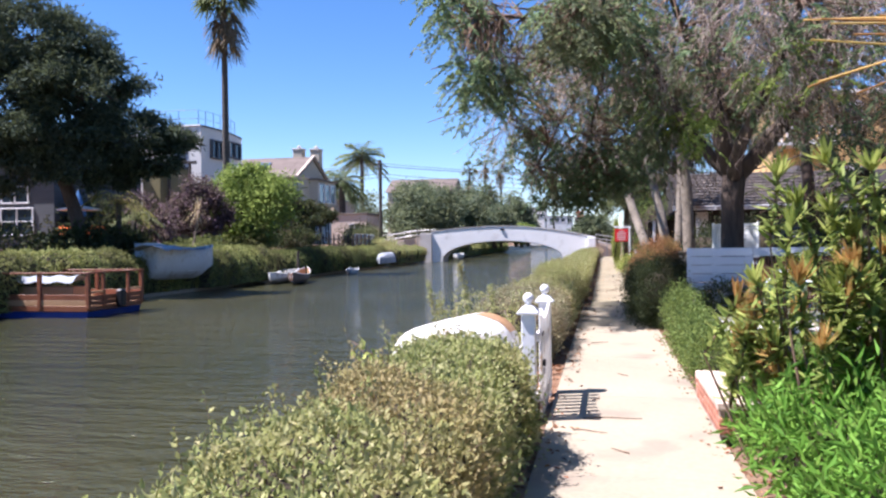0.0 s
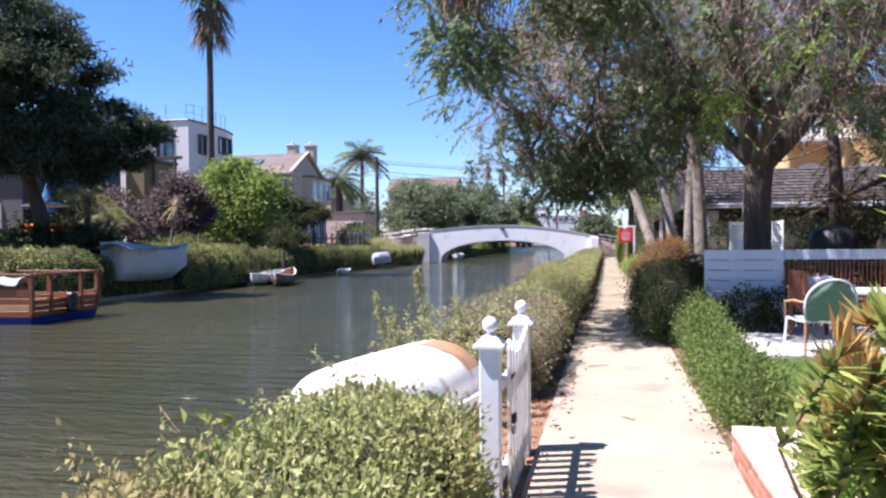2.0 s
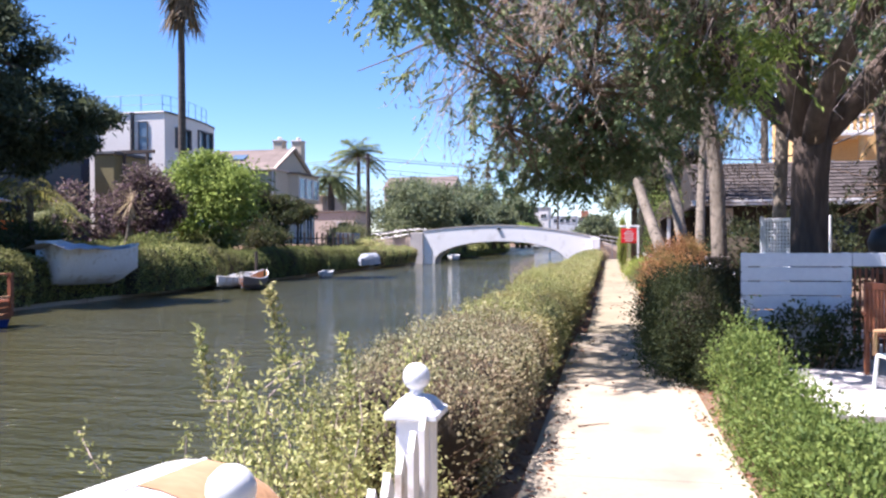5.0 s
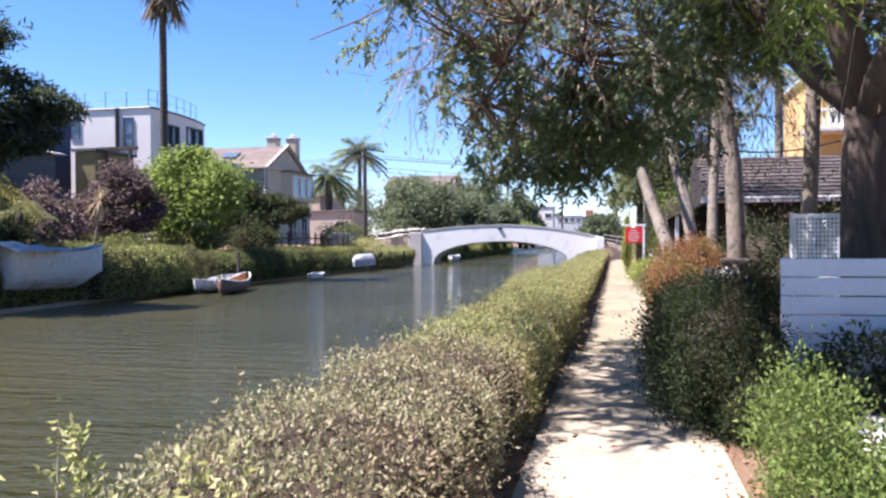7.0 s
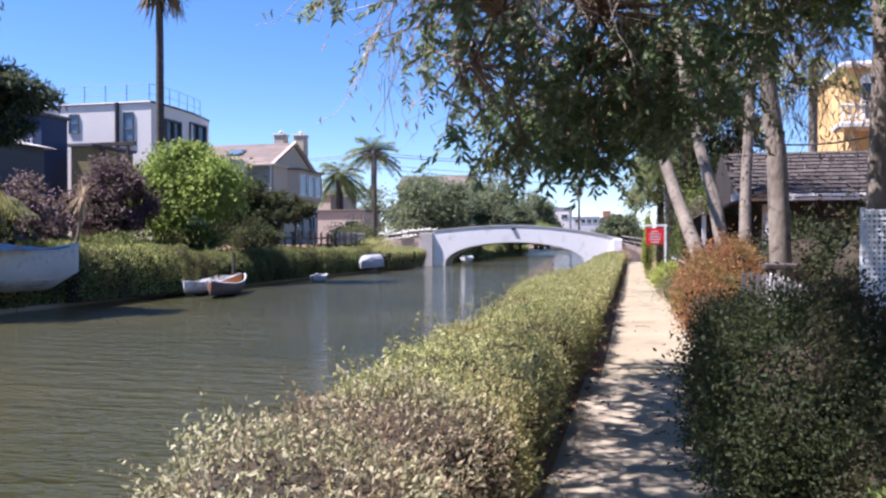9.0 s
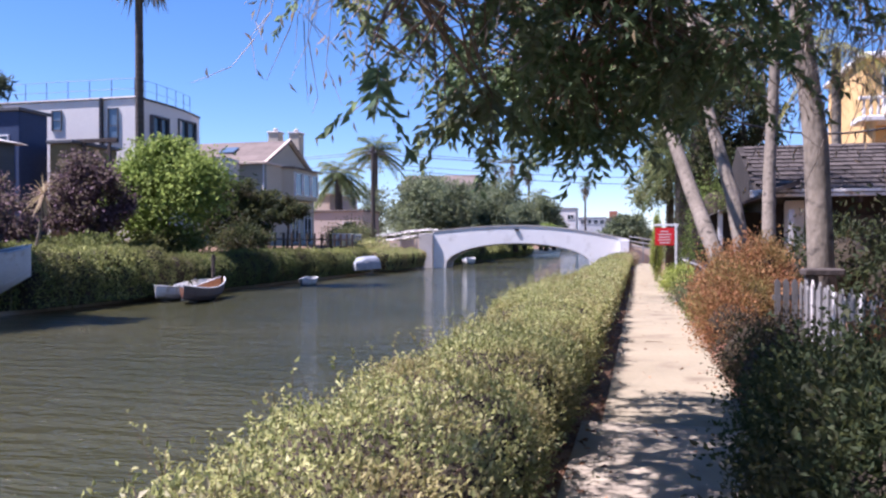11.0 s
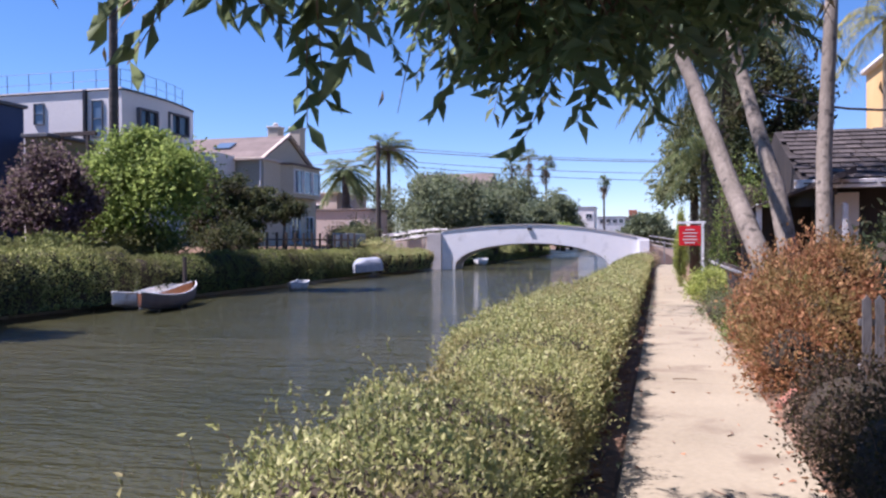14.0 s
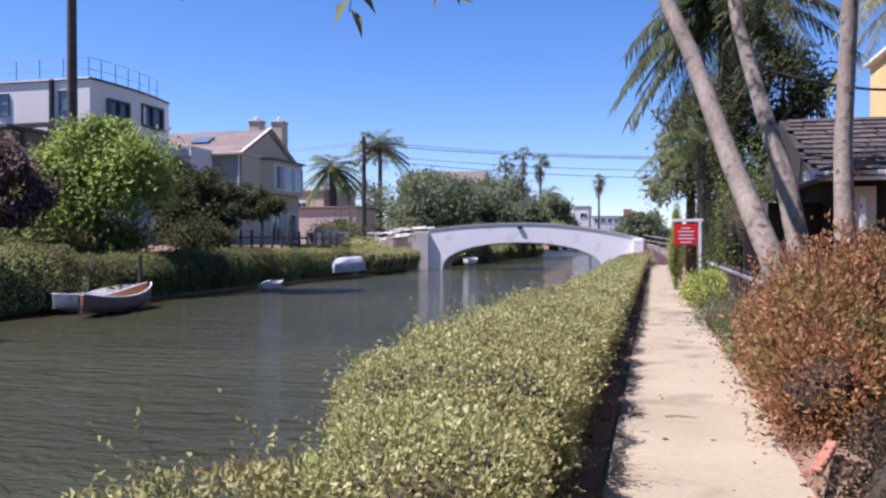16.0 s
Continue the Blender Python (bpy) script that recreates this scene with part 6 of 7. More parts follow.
def picket_fence():
    root = thing("picket_fence", (2.2, 23.5, 0.0), "weathered grey and white picket fence", "fence")
    for k in range(34):
        y = 21.2 + k * 0.135
        x = 2.16 + 0.012 * math.sin(k * 2.1)
        h = 0.90 + 0.05 * math.sin(k * 1.7)
        g = Geo().prism([(y - 0.042, 0.03), (y + 0.042, 0.03), (y + 0.042, h), (y, h + 0.05), (y - 0.042, h)], "x", x - 0.01, x + 0.01)
        part("picket", g, WOOD_GREY if k % 9 else PAINT_WORN, root)
    for k in range(3):
        x = 2.12 - 0.115 * k
        g = Geo().prism([(x - 0.042, 0.03), (x + 0.042, 0.03), (x + 0.042, 0.92), (x, 0.97), (x - 0.042, 0.92)], "y", 25.86, 25.88)
        part("picket", g, WOOD_GREY, root)
    for z in (0.25, 0.7):
        part("rail", Geo().box((2.21, 23.45, z), (0.04, 4.7, 0.07), bevel=0.004), WOOD_GREY, root)
        part("rail", Geo().box((2.0, 25.9, z), (0.36, 0.04, 0.07), bevel=0.004), WOOD_GREY, root)
    part("post", Geo().box((2.28, 25.55, 0.5), (0.16, 0.16, 1.05), bevel=0.01), WOOD_GREY, root)
    part("post_cap", Geo().box((2.40, 25.45, 1.08), (0.52, 0.36, 0.10), bevel=0.02), WOOD_DARK, root)


picket_fence()
for (x, y, h) in ((1.28, 30.6, 0.95), (1.5, 30.7, 0.88), (1.75, 30.85, 0.9)):
    po = thing("wooden_post", (x, y, 0), "stout weathered grey wooden post", "post", "wooden posts")
    part("shaft", Geo().box((x, y, h / 2), (0.19, 0.15, h), 8, 0.015), WOOD_GREY, po)
lean_f = thing("leaning_fence", (1.6, 38, 0), "dark leaning slatted wooden fence beside the path", "fence")
for k in range(26):
    y = 32.5 + k * 0.42
    part("slat", Geo().box((1.72 - 0.02 * (k % 3), y, 0.42), (0.035, 0.2, 0.95), 0, 0.004, (random.uniform(-7, 7), 6)), WOOD_DARK, lean_f)
for z, x in ((0.3, 1.76), (0.78, 1.70)):
    part("rail", Geo().box((x, 37.8, z), (0.05, 11.2, 0.07), 0, 0.004), WOOD_GREY, lean_f)
rail_f = thing("rail_fence", (1.55, 46, 0), "pale wooden rail fence beside the path", "fence")
for y in (43.5, 46.2, 49.0):
    part("post", Geo().box((1.6, y, 0.45), (0.11, 0.11, 1.0), bevel=0.01), WOOD_GREY, rail_f)
for z in (0.45, 0.82):
    part("rail", Geo().box((1.6, 46.2, z), (0.05, 5.8, 0.09), 0, 0.006), PAINT_WORN, rail_f)

# red sign
sn = thing("property_sign", (1.2, 47.1, 0), "red property sign hanging from a white post", "sign")
part("post", Geo().box((1.36, 47.1, 1.1), (0.09, 0.09, 2.25), bevel=0.006), PAINT_WHITE, sn)
part("arm", Geo().box((0.98, 47.1, 2.18), (0.95, 0.07, 0.08), bevel=0.006), PAINT_WHITE, sn)
pn = part("panel", Geo().box((0.92, 47.09, 1.72), (0.74, 0.03, 0.70), bevel=0.004), RED_PAINT, sn, "bright red panel")
for k, w in enumerate((0.3, 0.5, 0.44, 0.5, 0.36)):
    part("text_bar", Geo().box((0.92, 47.071, 1.93 - 0.115 * k), (w, 0.008, 0.035)), PAINT_WHITE, pn)
for x in (0.65, 1.2):
    part("hanger", Geo().tube([(x, 47.1, 2.07), (x, 47.1, 2.15)], 0.012, 5), METAL_GREY, sn)
cy = bush("cypress", "slim bright yellow-green cypress beside a sign", [((0.62, 48.4, 1.0), (0.24, 0.24, 0.9), 2), ((0.66, 48.4, 2.0), (0.15, 0.15, 0.75), 1)], 7000, 0.07, LEAF_SPEAR, 0.3, 12, -0.02, category="tree", up=1.2)

# ---- shingled house on the right bank ----
def shingle_house():
    root = thing("shingled_house", (8.5, 42.0, 0.0), "dark house with a weathered wood shingle roof", "house")
    part("wall", Geo().box((9.2, 43.0, 1.45), (11.0, 8.0, 2.9)), HOUSE_DARK, root)
    part("wall_panel", Geo().box((4.35, 38.96, 1.4), (0.55, 0.06, 2.6), bevel=0.01), STUCCO_LILAC, root)
    door = part("door", Geo().box((6.1, 38.97, 1.15), (1.0, 0.05, 2.2), bevel=0.01), WOOD_DARK, root)
    part("handle", Geo().box((6.48, 38.92, 1.1), (0.03, 0.05, 0.14)), METAL_GREY, door)
    pane_window(root, (8.2, 39.0, 1.7), 1.8, 1.4, "y", 2, 1, WOOD_DARK, GLASS)
    pane_window(root, (11.4, 39.0, 1.7), 1.8, 1.4, "y", 2, 1, WOOD_DARK, GLASS)
    part("fascia", Geo().box((9.2, 37.9, 2.86), (12.4, 0.06, 0.2), bevel=0.01), PAINT_WORN, root)
    part("roof_deck", Geo().prism([(37.9, 2.8), (43.0, 4.75), (48.1, 2.8)], "x", 3.2, 15.4), HOUSE_DARK, root)
    me = []
    for k in range(3):
        g = Geo().box((0, 0, 0), (0.29 + 0.05 * k, 0.42, 0.03), bevel=0.004)
        m = bpy.data.meshes.new("shingle")
        m.from_pydata(g.v, [], g.f)
        m.materials.append(SHINGLE)
        me.append(m)
    r = random.Random(3)
    for row in range(12):
        u = row / 12
        y, z = 37.95 + 5.0 * u, 2.88 + 1.92 * u
        x = 3.2 + r.uniform(0, 0.2)
        while x < 11.2:
            k = r.randrange(3)
            ob = new("shingle", me[k])
            ob.parent = root
            ob.location = Vector((x + 0.15, y + 0.1 + r.uniform(-0.02, 0.02), z + 0.03 + r.uniform(0, 0.012))) - root.location
            ob.rotation_euler = (radians(19 - 3), 0, r.uniform(-0.03, 0.03))
            x += 0.31 + 0.05 * k
    for k in range(6):
        part("eave_bracket", Geo().box((3.9 + k * 2.0, 38.4, 2.68), (0.09, 0.9, 0.16), bevel=0.01), WOOD_DARK, root)
    part("lean_to_roof", Geo().prism([(1.9, 2.25), (2.05, 2.33), (4.2, 3.2), (4.2, 3.05)], "y", 37.2, 40.2), SHINGLE, root)
    for x in (2.15, 4.0):
        part("porch_post", Geo().box((x, 37.4, 1.2), (0.12, 0.12, 2.35), bevel=0.01), PAINT_WORN, root)
    part("porch_wall", Geo().box((3.1, 40.0, 1.2), (2.2, 0.12, 2.4)), HOUSE_DARK, root)


shingle_house()


def ochre_house():
    root = thing("ochre_house", (16, 66, 0.0), "tall ochre stucco house with a pillared balcony", "house")
    part("wall", Geo().box((17.5, 67.0, 5.8), (11.0, 9.0, 11.6), bevel=0.05), STUCCO_YELLOW, root)
    part("cornice", Geo().box((17.5, 66.9, 11.7), (11.6, 9.6, 0.3), bevel=0.08), PAINT_WORN, root)
    part("balcony_slab", Geo().box((13.6, 61.6, 8.0), (4.6, 2.2, 0.3), bevel=0.05), PAINT_WORN, root)
    part("balcony_rail", Geo().box((13.6, 60.65, 9.1), (4.7, 0.2, 0.16), bevel=0.03), PAINT_WORN, root)
    for k in range(13):
        part("baluster", Geo().lathe((11.5 + 0.35 * k, 60.65, 8.15), [(0.06, 0), (0.10, 0.25), (0.05, 0.55), (0.08, 0.86)], 8), PAINT_WORN, root)
    for x in (11.9, 15.3):
        part("column", Geo().lathe((x, 60.9, 0.0), [(0.3, 0), (0.24, 0.3), (0.22, 7.5), (0.32, 7.85)], 12), STUCCO_YELLOW, root)
    for x, z in ((13.6, 5.0), (13.6, 9.6), (17.2, 9.6), (20.4, 9.6), (17.2, 5.0)):
        pane_window(root, (x, 62.5, z), 1.5, 2.2, "y", 2, 2, PAINT_WORN, GLASS)
        arch = [(x + 0.85 * math.cos(t), z + 1.1 + 0.5 * math.sin(t)) for t in np.linspace(0, math.pi, 12)]
        part("arch_trim", Geo().prism(arch, "y", 62.38, 62.49), PAINT_WORN, root)


ochre_house()
plain_house("garage_building", "dark weathered shed beside a house", (14, 30, 1.6), (8, 8, 3.2), HOUSE_DARK, SHINGLE, [], "y", 1.2)
oven = thing("garden_kettle", (4.2, 19.2, 0.05), "round black garden barbecue on legs", "barbecue")
part("bowl", Geo().lathe((4.2, 19.2, 1.15), [(0.1, 0.0), (0.42, 0.12), (0.46, 0.3), (0.40, 0.48), (0.2, 0.58), (0.04, 0.6)], 16), METAL_DARK, oven, smooth=True)
for a in (0, 2.1, 4.2):
    part("leg", Geo().tube([(4.2 + 0.25 * math.cos(a), 19.2 + 0.25 * math.sin(a), 1.2), (4.2 + 0.4 * math.cos(a), 19.2 + 0.4 * math.sin(a), 0.05)], 0.02, 6), METAL_DARK, oven)


# ---- trees over the path ----
def sprays(centers, n_leaf, length, leaf, mat_parts, droop=0.7, aspect=0.3):
    """Hanging sprays: a thin stem with leaves on both sides."""
    m = len(centers)
    az = rng.uniform(0, 2 * math.pi, m)
    d = unit(np.stack([np.cos(az) * 0.8, np.sin(az) * 0.8, rng.uniform(-0.9, 0.15, m)], 1))
    ln = rng.uniform(0.6, 1.3, m) * length
    tip = centers + d * ln[:, None] - np.array([0, 0, 1.0]) * (droop * ln * 0.5)[:, None]
    u = (np.arange(n_leaf) + 0.6) / n_leaf
    q = centers[:, None] + d[:, None] * (ln[:, None] * u)[..., None] - np.array([0, 0, 1.0]) * (droop * 0.5 * ln[:, None] * u ** 2)[..., None]
    side = unit(np.cross(d, [0, 0, 1.0]))
    sg = np.where(np.arange(n_leaf) % 2, 1, -1)[None, :, None]
    dd = unit(d[:, None] * 0.55 + side[:, None] * sg * 0.75 + np.array([0, 0, -0.45]) + rng.normal(size=(m, n_leaf, 3)) * 0.28).reshape(-1, 3)
    sz = rng.uniform(0.7, 1.25, m * n_leaf) * leaf
    mat_parts[0].append(leaves(q.reshape(-1, 3), dd, sz, sz * aspect))
    mat_parts[1].append(sticks(centers, tip, 0.0045))


def ellipsoid_points(c, r, n, lo=0.0):
    u = unit(rng.normal(size=(n, 3))) * (rng.uniform(lo, 1, (n, 1)) ** 0.5)
    return np.array(c) + u * np.array(r)


def branch_path(a, b, bend=0.12, seg=7):
    a, b = np.array(a, float), np.array(b, float)
    off = rng.normal(size=3) * np.linalg.norm(b - a) * bend
    off2 = rng.normal(size=3) * np.linalg.norm(b - a) * bend * 0.4
    us = np.linspace(0, 1, seg)
    return [tuple(a + (b - a) * u + off * math.sin(math.pi * u) + off2 * math.sin(2 * math.pi * u)) for u in us]


def big_tree():
    root = thing("large_tree", (2.55, 17.3, 0.0), "large weeping tree with dark trunk and drooping leaves over the path", "tree")
    trunk = [(2.6, 17.3, 0.0), (2.55, 17.3, 0.5), (2.5, 17.25, 1.4), (2.5, 17.2, 2.3), (2.55, 17.2, 2.9)]
    part("trunk", Geo().tube(trunk, [0.36, 0.26, 0.225, 0.22, 0.23], 14), BARK_DARK, root, smooth=True)
    ends = [((0.3, 18.5, 6.6), 0.13), ((4.6, 16.4, 6.6), 0.16), ((2.2, 20.5, 7.2), 0.14), ((3.4, 14.2, 6.4), 0.13), ((5.4, 19.0, 6.0), 0.12), ((1.0, 15.6, 6.6), 0.10), ((2.6, 17.5, 8.5), 0.16)]
    nodes = []
    for e, r in ends:
        pth = branch_path((2.53, 17.2, 2.7), e, 0.05)
        part("limb", Geo().tube(pth, [r * (1.15 - 0.75 * i / 6) for i in range(7)], 9), BARK_DARK, root, smooth=True)
        nodes += pth[2:]
    for e in ((-1.4, 19.5, 5.8), (-1.6, 21.8, 5.8), (-2.4, 19.0, 7.0), (0.4, 21.2, 5.4), (-0.7, 21.1, 3.1), (-1.5, 18.6, 3.2), (-2.4, 16.2, 6.0), (-0.4, 15.6, 5.9)):
        pth = branch_path((0.3, 18.5, 6.6), e, 0.06)
        part("limb", Geo().tube(pth, [0.05 * (1.1 - 0.75 * i / 6) for i in range(7)], 7), BARK_DARK, root, smooth=True)
        nodes += pth[1:]
    nodes = np.array(nodes)
    lp, tw = [], []
    zones = [((2.6, 18.2, 6.4), (3.6, 3.2, 2.1), 430, 0.4), ((-0.2, 20.8, 5.7), (2.0, 1.9, 1.6), 150, 0.3), ((-1.2, 19.9, 3.9), (1.2, 1.2, 0.8), 44, 0.2), ((0.6, 20.2, 3.5), (1.2, 1.3, 0.65), 84, 0.2),
             ((-2.9, 20.2, 4.4), (0.8, 1.0, 0.6), 14, 0.2), ((2.0, 20.0, 4.4), (1.6, 1.8, 1.0), 44, 0.2), ((4.8, 17.0, 4.6), (1.8, 2.6, 1.8), 150, 0.3), ((-1.6, 19.5, 3.8), (0.8, 1.3, 0.8), 50, 0.2), ((-0.5, 20.3, 3.5), (0.9, 1.2, 0.7), 74, 0.2), ((0.6, 21.8, 5.8), (1.6, 1.8, 1.2), 60, 0.2),
             ((-1.5, 21.5, 3.2), (0.5, 0.4, 0.2), 20, 0.1), ((-0.7, 21.6, 3.12), (0.6, 0.4, 0.22), 36, 0.1), ((0.3, 21.6, 3.14), (0.7, 0.4, 0.25), 40, 0.1), ((-0.9, 19.2, 5.4), (1.3, 1.2, 1.4), 60, 0.2), ((3.2, 15.0, 5.0), (2.2, 1.6, 1.4), 110, 0.2), ((-1.0, 20.2, 3.0), (0.7, 0.6, 0.2), 22, 0.1), ((0.2, 20.3, 3.0), (0.8, 0.6, 0.2), 26, 0.1), ((-2.3, 16.8, 4.9), (0.8, 2.5, 0.5), 150, 0.1), ((-2.8, 16.8, 6.2), (0.8, 2.6, 0.5), 110, 0.1), ((-0.2, 15.3, 5.6), (1.3, 1.6, 0.9), 240, 0.1), ((-0.2, 17.6, 6.4), (1.2, 1.6, 0.8), 120, 0.1), ((1.5, 19.0, 4.2), (0.9, 1.0, 0.55), 90, 0.1), ((3.4, 19.4, 4.3), (1.2, 1.0, 0.8), 110, 0.1), ((2.7, 22.6, 5.2), (1.4, 1.0, 1.0), 80, 0.1)]
    mp = (lp, tw)
    allc = []
    for c, r, n, lo in zones:
        allc.append(ellipsoid_points(c, r, n, lo))
    cs = np.concatenate(allc)
    sprays(cs, 26, 0.55, 0.115, mp, 0.8, 0.36)
    # low fringe of larger leaves hanging over the hedge
    low = np.concatenate([ellipsoid_points((-0.62, 20.7, 2.62), (0.42, 0.35, 0.18), 30), ellipsoid_points((-1.15, 19.1, 2.5), (0.4, 0.15, 0.15), 14), ellipsoid_points((-1.5, 17.9, 2.5), (0.2, 0.2, 0.06), 3),
                          ellipsoid_points((-0.3, 20.6, 2.47), (0.2, 0.25, 0.08), 8), ellipsoid_points((0.1, 21.6, 3.0), (0.6, 0.5, 0.25), 26)])
    sprays(low, 20, 0.42, 0.125, mp, 0.7, 0.36)
    cs = np.concatenate([cs, low])
    # branchlets that carry the sprays
    near = nodes[np.argmin(((cs[:, None] - nodes[None]) ** 2).sum(-1), 1)]
    pick = rng.random(len(cs)) < 0.75
    a, b = near[pick], cs[pick]
    mid = (a + b) / 2 + rng.normal(size=a.shape) * 0.18 + [0, 0, 0.18]
    tw.append(sticks(a, mid, 0.022))
    tw.append(sticks(mid, b, 0.011))
    part("crown", joined(*lp), LEAF_CANOPY, root)
    part("twigwork", joined(*tw), TWIG_BROWN, root)
    # bright tufts: sunlight on them is put into a lighter leaf colour
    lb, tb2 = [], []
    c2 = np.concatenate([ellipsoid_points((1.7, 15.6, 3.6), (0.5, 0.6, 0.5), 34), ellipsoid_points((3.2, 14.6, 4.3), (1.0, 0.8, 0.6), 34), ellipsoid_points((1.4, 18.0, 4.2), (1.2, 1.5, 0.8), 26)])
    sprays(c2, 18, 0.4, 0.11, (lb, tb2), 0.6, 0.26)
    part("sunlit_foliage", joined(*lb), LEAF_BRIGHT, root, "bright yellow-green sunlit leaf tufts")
    # bare hanging twigs
    dry, dl = [], []
    n = 420
    s = np.concatenate([ellipsoid_points((0.2, 17.6, 6.2), (1.6, 1.6, 1.2), 90), ellipsoid_points((3.4, 15.6, 5.8), (2.0, 1.8, 1.4), 220), ellipsoid_points((-1.2, 19.4, 5.0), (1.3, 1.2, 0.7), 60), ellipsoid_points((1.9, 21.2, 4.3), (0.7, 0.6, 0.4), 50)])
    prev = s
    dirn = unit(rng.normal(size=(n, 3)) * [0.8, 0.8, 0.2] + [-0.25, -0.1, -0.35])
    for k in range(6):
        nxt = prev + dirn * rng.uniform(0.2, 0.42, (n, 1))
        dry.append(sticks(prev, nxt, 0.013 * (1 - 0.13 * k)))
        br = nxt + unit(dirn + rng.normal(size=(n, 3)) * 0.7 + [0, 0, -0.3]) * rng.uniform(0.2, 0.5, (n, 1))
        dry.append(sticks(nxt, br, 0.006))
        br2 = br + unit(rng.normal(size=(n, 3)) * 0.6 + [0, 0, -0.8]) * rng.uniform(0.15, 0.4, (n, 1))
        dry.append(sticks(br, br2, 0.004))
        q = br2 + rng.normal(size=(n, 3)) * 0.14
        dl.append(leaves(q, unit(rng.normal(size=(n, 3)) * 0.4 + [0, 0, -1]), 0.10, 0.022))
        prev = nxt
        dirn = unit(dirn * 0.75 + rng.normal(size=(n, 3)) * 0.3 + [0, 0, -0.42])
    part("bare_twigwork", joined(*dry), TWIG, root, "pale bare hanging twigs")
    part("dry_foliage", joined(*dl), LEAF_DRY, root, "brown dry hanging leaves")
    for e in ((-4.3, 20.0, 4.5), (-4.0, 19.0, 5.6), (-3.2, 20.6, 4.0)):
        pth = branch_path((-1.2, 19.3, 5.6), e, 0.08)
        part("branch", Geo().tube(pth, [0.03 * (1.1 - 0.8 * i / 6) for i in range(7)], 5), TWIG_BROWN, root)


big_tree()


def leaning_tree(label, pts, radii, crown, n, leaf=0.12, mat=None, bark=None):
    root = thing("tall_tree", pts[0], label, "tree", "trees beside the path")
    part("trunk", Geo().tube(pts, radii, 12), bark or BARK_PALE, root, smooth=True)
    lp, tw = [], []
    for c, r, share in crown:
        pth = branch_path(pts[-1], c, 0.1)
        part("limb", Geo().tube(pth, [radii[-1] * (1 - 0.11 * i) for i in range(7)], 7), bark or BARK_PALE, root, smooth=True)
        cs = ellipsoid_points(c, r, int(n * share), 0.2)
        sprays(cs, 20, 0.6, leaf, (lp, tw), 0.9, 0.2)
        m = len(cs)
        tw.append(sticks(np.repeat(np.array(c)[None], m, 0), cs, 0.012))
    part("crown", joined(*lp), mat or LEAF_GREY, root)
    part("twigwork", joined(*tw), TWIG_BROWN, root)
    return root


leaning_tree("leaning tree with a scarred pale grey trunk", [(1.75, 30.6, 0.0), (1.5, 31.0, 1.2), (1.05, 32.2, 2.7), (0.5, 33.2, 4.6), (-0.3, 33.8, 6.6), (-1.2, 34.4, 8.8)], [0.24, 0.175, 0.155, 0.135, 0.115, 0.09],
             [((-3.8, 36.0, 9.9), (1.8, 2.0, 1.1), 1), ((-1.5, 35.0, 10.4), (1.8, 2.0, 1.2), 1)], 80, bark=BARK_PALE)
leaning_tree("leaning tree with a smooth pale trunk", [(2.6, 34.9, 0.0), (2.45, 35.2, 1.5), (2.3, 35.7, 2.7), (2.05, 36.6, 4.0), (1.65, 37.5, 6.0), (1.3, 38.0, 8.6)], [0.26, 0.205, 0.19, 0.165, 0.14, 0.11],
             [((1.0, 37.4, 10.2), (2.2, 2.2, 1.4), 1), ((-3.9, 43.0, 11.0), (1.7, 2.0, 1.1), 0.9), ((2.8, 37.0, 9.2), (1.6, 2.0, 1.2), 0.7), ((2.2, 36.6, 6.6), (0.8, 1.0, 1.0), 0.35)], 110)
leaning_tree("upright tree with a tan trunk", [(2.75, 32.9, 0.0), (2.82, 33.2, 1.5), (2.95, 34.0, 3.1), (3.1, 34.2, 5.5), (3.2, 34.2, 8.0)], [0.2, 0.155, 0.145, 0.13, 0.10],
             [((3.4, 33.8, 9.6), (2.2, 2.4, 1.5), 1), ((4.6, 34.5, 8.4), (1.4, 1.6, 1.0), 0.5)], 90)
leaning_tree("upright tree with a thick pale trunk", [(2.6, 26.2, 0.0), (2.55, 26.3, 1.2), (2.5, 26.4, 3.0), (2.35, 26.6, 4.6), (2.2, 26.8, 6.4)], [0.24, 0.185, 0.175, 0.15, 0.12],
             [((2.0, 26.4, 8.2), (1.6, 1.8, 1.2), 1), ((3.8, 26.4, 7.6), (1.8, 1.6, 1.2), 0.9)], 80, mat=LEAF_CANOPY)
leaning_tree("slim pale tree behind a lattice", [(3.35, 23.2, 0.0), (3.3, 23.3, 2.0), (3.4, 23.4, 4.2), (3.3, 23.5, 6.5)], [0.16, 0.13, 0.12, 0.09],
             [((3.4, 23.4, 8.0), (1.6, 1.6, 1.2), 1), ((4.8, 23.0, 6.4), (1.4, 1.4, 1.0), 0.7)], 70, mat=LEAF_CANOPY)
leaning_tree("slim dark tree in the back garden", [(5.6, 24.5, 0.0), (5.6, 24.5, 3.0), (5.4, 24.6, 6.0)], [0.2, 0.16, 0.1], [((5.6, 24.5, 6.6), (2.0, 2.0, 1.6), 1), ((6.6, 23.5, 4.2), (1.6, 1.8, 1.4), 0.9)], 50, mat=LEAF_DARK, bark=BARK_DARK)
